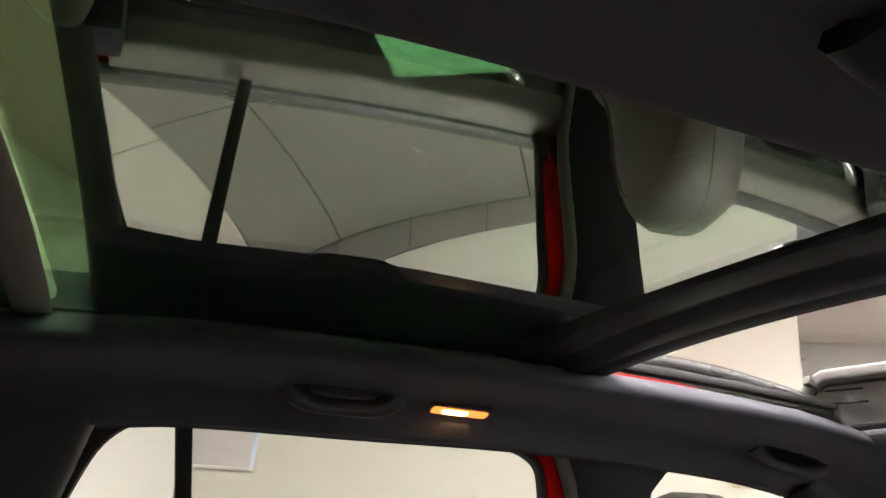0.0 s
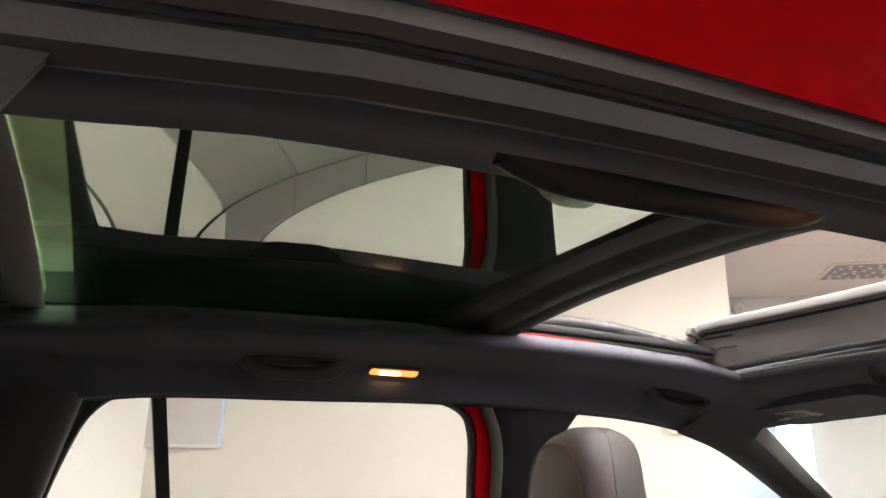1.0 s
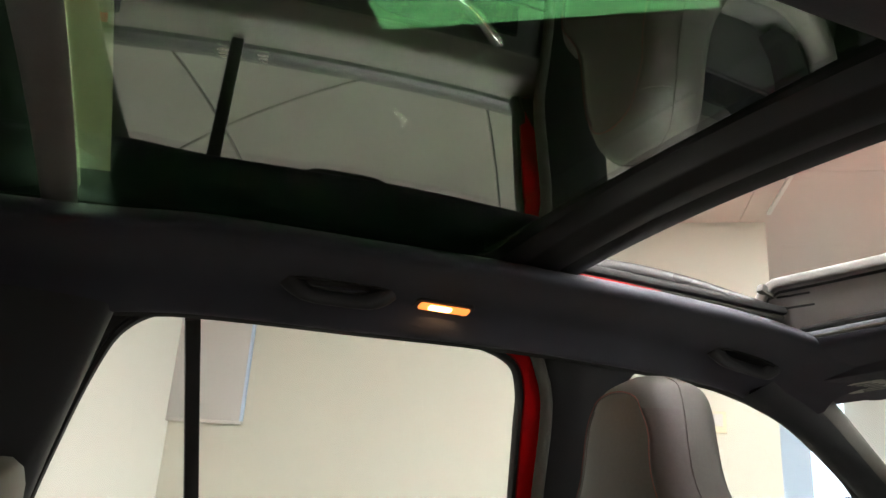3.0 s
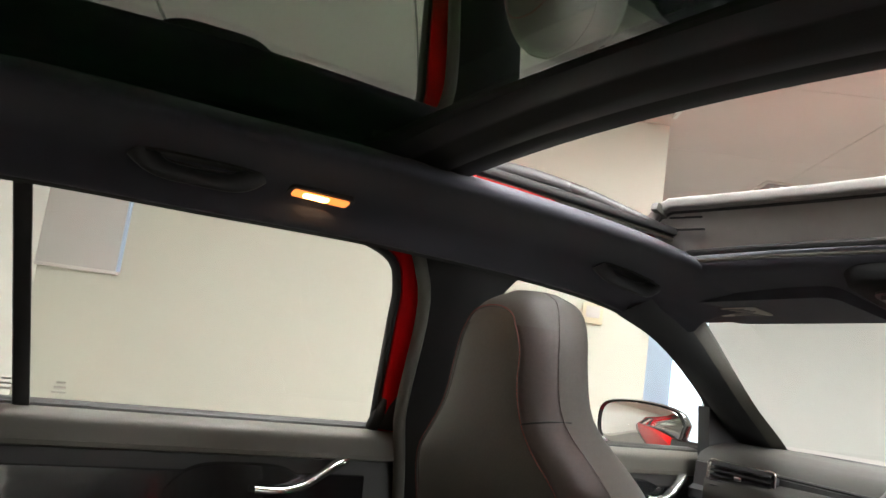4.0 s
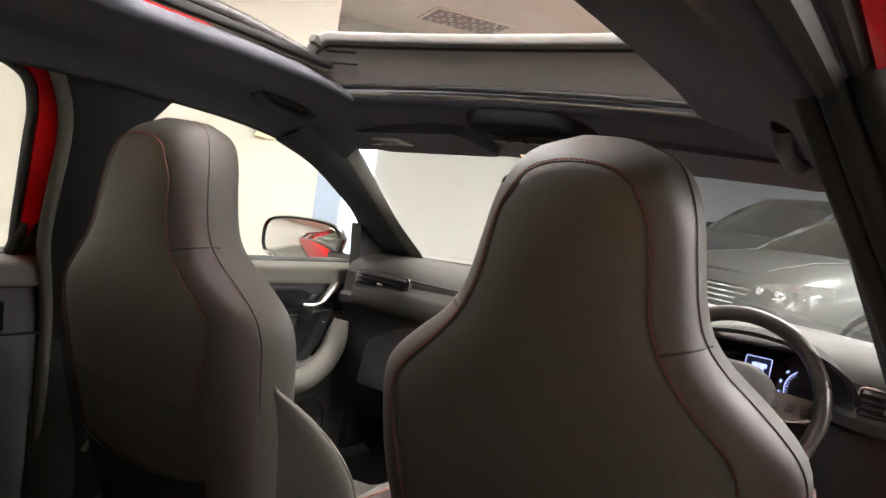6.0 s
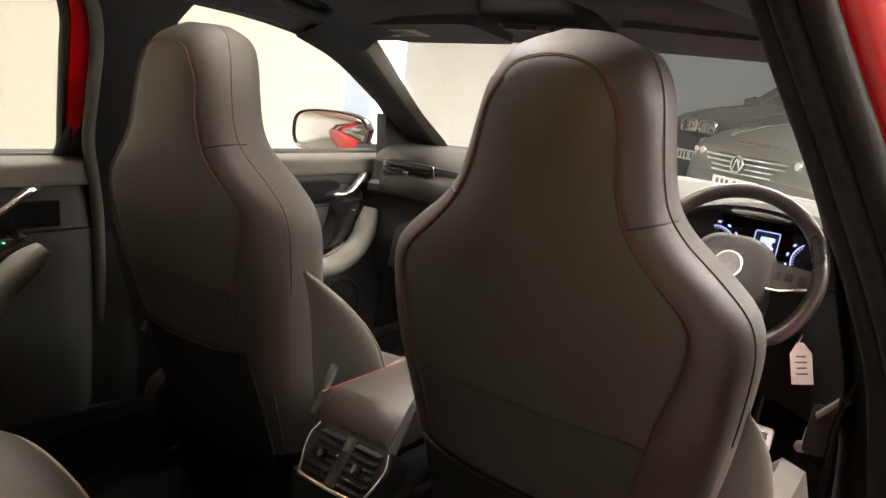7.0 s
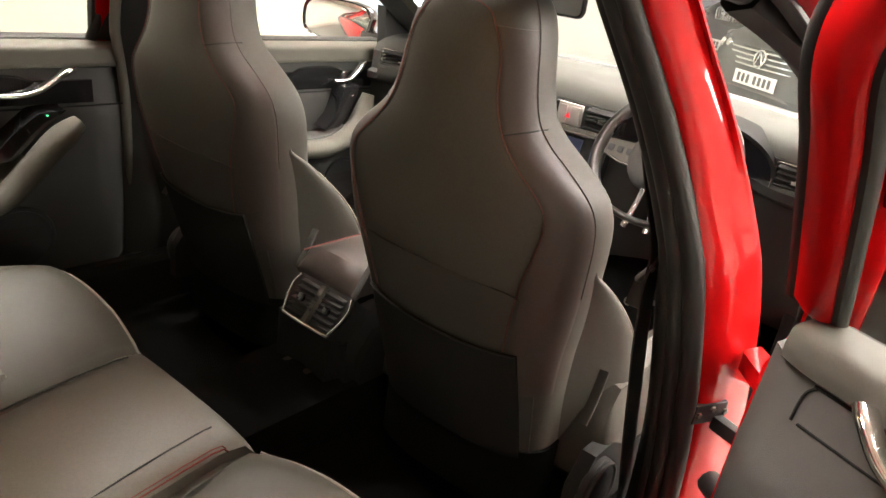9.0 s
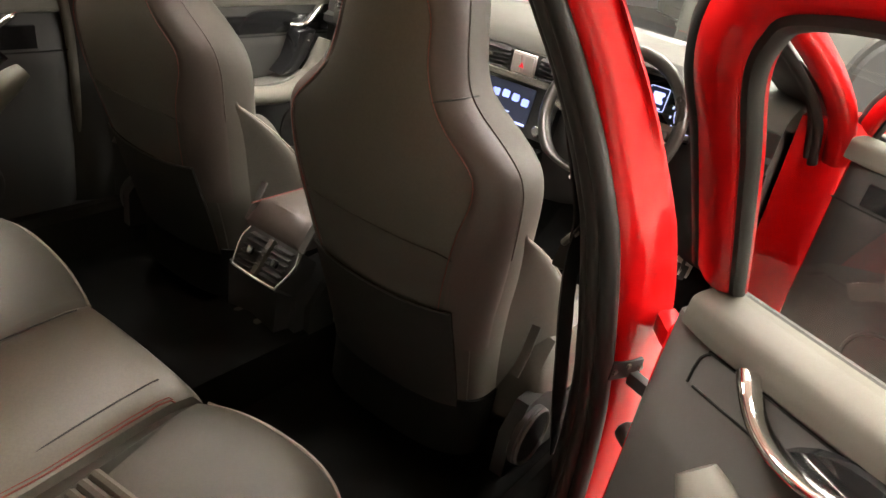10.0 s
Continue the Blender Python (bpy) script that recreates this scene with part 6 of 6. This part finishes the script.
vm = Matrix.Translation((0.114, -0.018, 0.576)) @ Euler((0, radians(38), 0)).to_matrix().to_4x4() @ face
shape = [(0.072, 0.038), (-0.072, 0.038), (-0.080, 0.010), (-0.066, -0.038), (-0.052, -0.046), (0.052, -0.046), (0.066, -0.038), (0.080, 0.010)]
part("housing", plate([(a * 1.06, b * 1.08) for a, b in shape], 0.05, vm @ Matrix.Translation((0, 0, -0.028))), PLASTIC, rv)
pts = [vm @ Vector((a, b, 0.0)) for a, b in shape[1:]] + [vm @ Vector((*shape[0], 0.0))]
part("chrome_frame", sweep(smooth_path(pts, 3), rounded(0.007, 0.006, 0.002, 2), up=tuple(vm.to_3x3() @ Vector((0, 0, 1)))), CHROME, rv, "chrome frame round the grilles")
for s in (1, -1):
    for k in range(6):
        part("slat", box((0, 0, 0), (0.050, 0.004, 0.014), 0.001), PLASTIC, rv).matrix_basis = vm @ Matrix.Translation((s * 0.036, -0.034 + 0.0125 * k, 0.0)) @ Matrix.Rotation(radians(35), 4, "X")
    part("slat_tab", box((0, 0, 0), (0.016, 0.016, 0.008), 0.002), GLOSS, rv).matrix_basis = vm @ Matrix.Translation((s * 0.036, -0.004, 0.007))
part("divider", box((0, 0, 0), (0.012, 0.078, 0.014), 0.002), PLASTIC_GREY, rv).matrix_basis = vm @ Matrix.Translation((0, -0.003, 0.002))
for k in range(6):
    part("wheel_tooth", box((0, 0, 0), (0.010, 0.003, 0.006), 0.001), PLASTIC_PANEL, rv).matrix_basis = vm @ Matrix.Translation((0, -0.022 + 0.007 * k, 0.011))
part("lower_panel", loft([[Vector((x, y * k, z)) for x, y in ((0.10, -0.075), (0.10, 0.075), (0.16, 0.085), (0.16, -0.085))] for z, k in ((0.30, 0.9), (0.42, 0.95), (0.53, 1.0))]), PLASTIC, rv)
part("lower_tray", box((0.094, 0.0, 0.425), (0.02, 0.075, 0.022), 0.006), PLASTIC_PANEL, rv)

# ---- belts ----
for s in (-1,):
    b = thing("seat_belt", "black seat belt webbing coming out of the door pillar", "seat belt")
    part("webbing", sweep(smooth_path([(0.12, s * 0.665, 0.95), (0.10, s * 0.652, 0.90), (0.125, s * 0.650, 0.80), (0.155, s * 0.650, 0.72), (0.22, s * 0.650, 0.55), (0.30, s * 0.650, 0.36)], 6), rounded(0.003, 0.045, 0.0012, 2), up=(1, 0, 0.1)), BELT, b)
    part("tongue", box((0.112, s * 0.636, 0.866), (0.014, 0.022, 0.050), 0.006, (0, 25, 0)), RUBBER, b)
    part("upper_webbing", sweep(smooth_path([(0.060, s * 0.592, 1.150), (0.075, s * 0.615, 1.06), (0.10, s * 0.645, 0.95), (0.10, s * 0.652, 0.90)], 6), rounded(0.003, 0.045, 0.0012, 2), up=(1, 0, 0.1)), BELT, b)
    if s < 0:
        part("tongue_blade", tube([(0.098, s * 0.635, 0.885), (0.083, s * 0.655, 0.914)], 0.005, 8, up=(1, 0, 0)), STEEL, b)
        part("tongue_button", disc((0.120, s * 0.622, 0.840), 0.006, 0.008, (-1, 0, 0), 10, bevel=0.002), STEEL, b)


# ---- other cars ----
def tyre_wheel(root, c, side, r=0.345):
    hub = part("wheel", loft([[Vector((c[0] + a * math.cos(t), c[1] + side * y, c[2] + a * math.sin(t))) for t in [2 * math.pi * k / 32 for k in range(32)]] for a, y in ((r * 0.66, -0.10), (r * 0.70, -0.10), (r * 0.70, 0.09), (r * 0.66, 0.09))]), STEEL, root)
    part("tyre", loft([[Vector((c[0] + a * math.cos(t), c[1] + side * y, c[2] + a * math.sin(t))) for t in [2 * math.pi * k / 36 for k in range(36)]] for a, y in ((r * 0.70, -0.11), (r * 0.95, -0.11), (r, -0.08), (r, 0.08), (r * 0.95, 0.11), (r * 0.72, 0.115))]), TYRE, hub)
    part("rim", torus((c[0], c[1] + side * 0.095, c[2]), r * 0.68, 0.016, (0, 1, 0), 36, 8), ALLOY, hub)
    part("brake_disc", disc((c[0], c[1] + side * 0.03, c[2]), r * 0.5, 0.03, (0, 1, 0), 24), STEEL, hub)
    part("hub_cap", disc((c[0], c[1] + side * 0.10, c[2]), 0.045, 0.03, (0, 1, 0), 16, bevel=0.006), ALLOY, hub)
    for k in range(10):
        a = 2 * math.pi * (k // 2) / 5 + (0.16 if k % 2 else -0.16)
        p0 = Vector((c[0] + 0.04 * math.cos(a), c[1] + side * 0.10, c[2] + 0.04 * math.sin(a)))
        a2 = a + (0.10 if k % 2 else -0.10)
        p1 = Vector((c[0] + r * 0.67 * math.cos(a2), c[1] + side * 0.088, c[2] + r * 0.67 * math.sin(a2)))
        part("spoke", sweep([p0, p0.lerp(p1, 0.5), p1], rounded(0.020, 0.026, 0.006, 2), up=(0, 1, 0)), ALLOY, hub)


def parked_car(label, m, paint, tall=1.0, roofz=1.5, r=0.345, twin=False):
    """A parked car: nose towards local -x, y across, nose at x = 0; twin gives it a two-part grille."""
    root = thing("parked_car", label, "car", m, group="parked cars")
    T = tall
    # lower body: rings along x, (half width, sill z, waist z, top z)
    rows = [(-0.02, 0.62, 0.30, 0.60, 0.66), (0.03, 0.74, 0.24, 0.66, 0.76), (0.12, 0.84, 0.22, 0.74, 0.83), (0.30, 0.89, 0.22, 0.82, 0.90), (0.60, 0.905, 0.22, 0.86, 0.96), (1.00, 0.91, 0.22, 0.90, 1.01), (1.25, 0.91, 0.22, 0.93, 1.03), (2.2, 0.915, 0.22, 0.95, 1.03), (3.4, 0.91, 0.22, 0.97, 1.04), (4.1, 0.88, 0.25, 0.97, 1.05), (4.45, 0.78, 0.35, 0.92, 1.0)]
    rings = []
    for x, w, z0, z1, z2 in rows:
        z1, z2 = z1 * T, z2 * T
        rings.append([Vector((x, y, z)) for y, z in ((-w * 0.86, z0), (-w * 0.98, z0 + 0.08), (-w, z0 + 0.28), (-w * 0.99, z1 - 0.12), (-w * 0.94, z1), (-w * 0.80, z2 - 0.01), (-w * 0.4, z2 + 0.012), (0, z2 + 0.016), (w * 0.4, z2 + 0.012), (w * 0.80, z2 - 0.01), (w * 0.94, z1), (w * 0.99, z1 - 0.12), (w, z0 + 0.28), (w * 0.98, z0 + 0.08), (w * 0.86, z0))])
    part("body", loft(rings), paint, root)
    # cabin: pillars and roof
    rings = [[Vector((x, y, z)) for y, z in ((-w, zz - 0.03), (-w * 0.9, zz), (0, zz + 0.03), (w * 0.9, zz), (w, zz - 0.03), (0, zz - 0.02))] for x, w, zz in ((1.98, 0.58, roofz - 0.03), (2.3, 0.60, roofz), (3.0, 0.60, roofz), (3.7, 0.57, roofz - 0.05), (3.95, 0.55, roofz - 0.10))]
    part("roof", loft(rings), paint, root)
    base = 1.00 * T
    for s in (1, -1):
        part("front_pillar", sweep([(1.22, s * 0.76, base), (1.62, s * 0.67, (base + roofz) / 2 + 0.03), (2.05, s * 0.585, roofz - 0.02)], rounded(0.05, 0.06, 0.015, 2)), paint, root)
        part("middle_pillar", sweep([(2.60, s * 0.80, base), (2.68, s * 0.60, roofz - 0.02)], rounded(0.05, 0.09, 0.015, 2), up=(1, 0, 0)), GLOSS, root)
        part("rear_pillar", sweep([(4.20, s * 0.76, base), (3.85, s * 0.57, roofz - 0.05)], rounded(0.06, 0.16, 0.02, 2), up=(1, 0, 0)), paint, root)
        pn = part("side_window", loft([[(1.35, s * 0.775, base), (2.08, s * 0.60, roofz - 0.04)], [(2.6, s * 0.80, base), (2.66, s * 0.61, roofz - 0.02)], [(4.1, s * 0.765, base), (3.8, s * 0.585, roofz - 0.06)]], closed=False), CAR_GLASS, root)
        pn.visible_shadow = False
        part("door_mirror", loft([[Vector((x, s * y, z * T)) for y, z in ((0.90, 1.0), (1.08, 1.0), (1.10, 1.09), (0.94, 1.12))] for x in (1.45, 1.56)]), paint, root)
        # lights
        hl = loft([[Vector((x, s * y, z * T)) for y, z in ((a, b), (a, b + h), (a + 0.03, b + h + 0.006), (a + 0.03, b - 0.004))] for x, a, b, h in ((0.045, 0.40, 0.675, 0.075), (0.035, 0.52, 0.69, 0.09), (0.07, 0.66, 0.705, 0.10), (0.20, 0.79, 0.73, 0.09), (0.42, 0.865, 0.775, 0.05))])
        lamp = part("headlight", hl, LAMP_CLEAR, root, "clear headlight cover")
        for dy, rr in ((0.56, 0.036), (0.70, 0.030)):
            part("headlight_lens", disc((0.035 if dy < 0.6 else 0.075, s * dy, 0.742 * T), rr, 0.04, (-1, 0, 0.1), 18, bevel=0.006), CHROME, lamp)
        part("headlight_strip", tube([(0.022, s * 0.42, 0.688 * T), (0.020, s * 0.55, 0.694 * T), (0.06, s * 0.70, 0.708 * T), (0.20, s * 0.825, 0.733 * T)], 0.008, 6), PALE, lamp)
        part("fog_light", box((0.03, s * 0.60, 0.40), (0.06, 0.16, 0.05), 0.012), CHROME, root)
        for x in (0.85, 3.55):
            part("wheel_arch", torus((x, s * 0.895, r), r + 0.04, 0.030, (0, 1, 0), 36, 6), RUBBER, root)
            part("arch_liner", disc((x, s * 0.865, r), r + 0.027, 0.10, (0, 1, 0), 32), RUBBER, root)
            tyre_wheel(root, (x, s * 0.84, r), s, r)
    rows = []
    for i in range(9):
        t = i / 8
        rows.append([Vector((1.18 + (2.02 - 1.18) * t - 0.10 * (1 - (j / 6 - 1) ** 2), (j / 6 - 1) * (0.76 + (0.585 - 0.76) * t), base + (roofz - base) * t + 0.03 * math.sin(math.pi * t))) for j in range(13)])
    pn = part("windscreen", loft(rows, closed=False), CAR_GLASS, root, "reflecting windscreen")
    pn.visible_shadow = False
    # dark cabin inside
    part("cabin", box((2.6, 0, 0.98 * T), (2.6, 1.36, 0.12), 0.03), RUBBER, root)
    for s in (1, -1):
        part("seat_back", box((2.35, s * 0.36, base + 0.10), (0.14, 0.46, 0.42), 0.06, (0, 14, 0)), PLASTIC, root)
        part("seat_head", box((2.42, s * 0.36, base + 0.36), (0.09, 0.24, 0.16), 0.04, (0, 10, 0)), PLASTIC, root)
    # bonnet crease, row of dark bars along its front edge
    for s in (1, -1):
        part("bonnet_crease", tube([(0.20, s * 0.44, 0.878 * T), (0.60, s * 0.50, 0.972 * T), (1.05, s * 0.56, 1.022 * T)], 0.007, 6), paint, root)
    for k in range(11):
        q = -0.50 + 0.10 * k
        part("bonnet_dark_bar", box((0.115 + 0.10 * q * q, q, 0.838 * T - 0.03 * abs(q) ** 2), (0.03, 0.074, 0.012), 0.003, (0, -28, 0)), RUBBER, root)
    # grille, badge, plate
    grille = part("grille", loft([[Vector((0.045 - 0.05 * (1 - (q / 0.5) ** 2), q, z)) for z in (0.60 * T, 0.755 * T)] + [Vector((0.10, q, 0.755 * T)), Vector((0.10, q, 0.60 * T))] for q in [-0.48 + 0.08 * i for i in range(13)]]), RUBBER, root)
    if twin:
        for s in (1, -1):
            pts = [Vector((-0.022, s * (0.16 + a), 0.79 * T + b)) for a, b in rounded(0.27, 0.125, 0.04, 5)]
            part("grille_frame", tube(pts + pts[:1], 0.014, 8, up=(1, 0, 0)), CHROME, grille, "chrome grille surround")
            for k in range(6):
                part("grille_bar", box((-0.010, s * (0.06 + 0.04 * k), 0.79 * T), (0.02, 0.012, 0.11), 0.003), ALLOY, grille)
            part("grille_well", box((0.012, s * 0.16, 0.79 * T), (0.03, 0.26, 0.12), 0.01), RUBBER, root)
    else:
        for k in range(4):
            z = (0.735 - 0.036 * k) * T
            part("grille_bar", sweep([(0.040 - 0.055 * (1 - (q / 0.48) ** 2) - 0.03, q, z) for q in [-0.48 + 0.08 * i for i in range(13)]], rounded(0.010, 0.016, 0.003, 2)), CHROME, grille)
        badge = part("badge", torus((-0.060, 0, 0.69 * T), 0.066, 0.009, (-1, 0, 0.1), 28, 8), CHROME, root)
        part("badge_disc", disc((-0.055, 0, 0.69 * T), 0.060, 0.012, (-1, 0, 0.1), 24, bevel=0.002), GLOSS, badge)
        for q in (-0.022, 0.022):
            part("badge_bar", box((-0.064, q, 0.69 * T), (0.006, 0.012, 0.095), 0.002, (22 if q > 0 else -22, 0, 0)), CHROME, badge)
    plate_ob = part("number_plate", box((-0.055, 0, 0.540 * T), (0.014, 0.52, 0.11), 0.004), WHITE_INK, root, "white number plate with dark bars")
    for k in range(7):
        part("plate_bar", box((-0.064, -0.195 + 0.06 * k + (0.03 if k > 3 else 0), 0.540 * T), (0.004, 0.034, 0.070), 0.002), INK, plate_ob)
    part("lower_intake", box((0.01, 0, 0.33), (0.08, 1.0, 0.11), 0.02), RUBBER, root)
    part("bumper_line", tube([(0.03 - 0.05 * (1 - (q / 0.7) ** 2), q, 0.27) for q in [-0.7 + 0.1 * i for i in range(15)]], 0.012, 6), CHROME, root)
    part("wiper", tube([(1.10, -0.55, base + 0.02), (1.16, 0.05, base + 0.04)], 0.008, 6), RUBBER, root)
    return root


parked_car("dark grey parked car with chrome grille bars facing the red car", ROOM @ Matrix.Translation((4.13, 3.97, 0)), CAR_DARK, 1.155, 1.59, 0.385)
parked_car("dark navy parked car with a two-part chrome grille", ROOM @ Matrix.Translation((5.22, 6.02, 0)), CAR_NAVY, 1.30, 1.86, 0.42, True)
parked_car("silver parked car further back in the hall", ROOM @ Matrix.Translation((11.3, 8.2, 0)) @ Matrix.Rotation(-math.pi / 2, 4, "Z"), CAR_SILVER, 1.2, 1.75, 0.385)

# ---- floor: grey slabs with a narrow border row, cream tiles towards the walls; each its own piece ----
def floor_piece(u0, u1, v0, v1, mat, cache={}):
    key = (round(u1 - u0, 3), round(v1 - v0, 3), mat.name)
    if key not in cache:
        me = bpy.data.meshes.new("tile")
        bm = box((0, 0, -0.006), (u1 - u0 - 0.012, v1 - v0 - 0.012, 0.012), 0.0025, seg=1)
        bm.to_mesh(me)
        bm.free()
        me.materials.append(mat)
        cache[key] = me
    ob = new("tile", cache[key])
    ob.parent = floor
    ob.matrix_basis = Matrix.Translation(((u0 + u1) / 2, (v0 + v1) / 2, 0.0))


us = [-2.44, -1.93] + [-1.93 + 1.20 * k for k in range(1, 10)]
vs = [3.59, 2.24] + [2.24 - 1.20 * k for k in range(1, 6)]
for u0, u1 in zip(us, us[1:]):
    for v1, v0 in zip(vs, vs[1:]):
        floor_piece(u0, u1, v0, v1, FLOOR)
for j in range(6):
    floor_piece(-2.99, -2.44, 3.59 - 1.25 * (j + 1), 3.59 - 1.25 * j, CREAM_TILE)
for k in range(8):
    for j in range(2):
        floor_piece(0.76 + 1.0 * k, 1.76 + 1.0 * k, 3.59 + 1.0 * j, 4.59 + 1.0 * j, FLOOR)

# grey skirting tiles along the side wall
skirting = tagged(part("baseboard", box((-0.845, 3.5965, 0.046), (3.17, 0.005, 0.092), 0.0), JOINT, smooth=False), "row of grey skirting tiles along the cream wall", "skirting", kind="structure")
skirting.matrix_basis = ROOM
tile_mesh = bpy.data.meshes.new("tile")
bm = box((0, 0, 0), (0.472, 0.010, 0.090), 0.002, seg=1)
bm.to_mesh(tile_mesh)
bm.free()
tile_mesh.materials.append(FLOOR)
for k in range(6):
    ob = new("tile", tile_mesh)
    ob.parent = skirting
    ob.matrix_basis = Matrix.Translation((-2.19 + 0.48 * k, 3.590, 0.046))
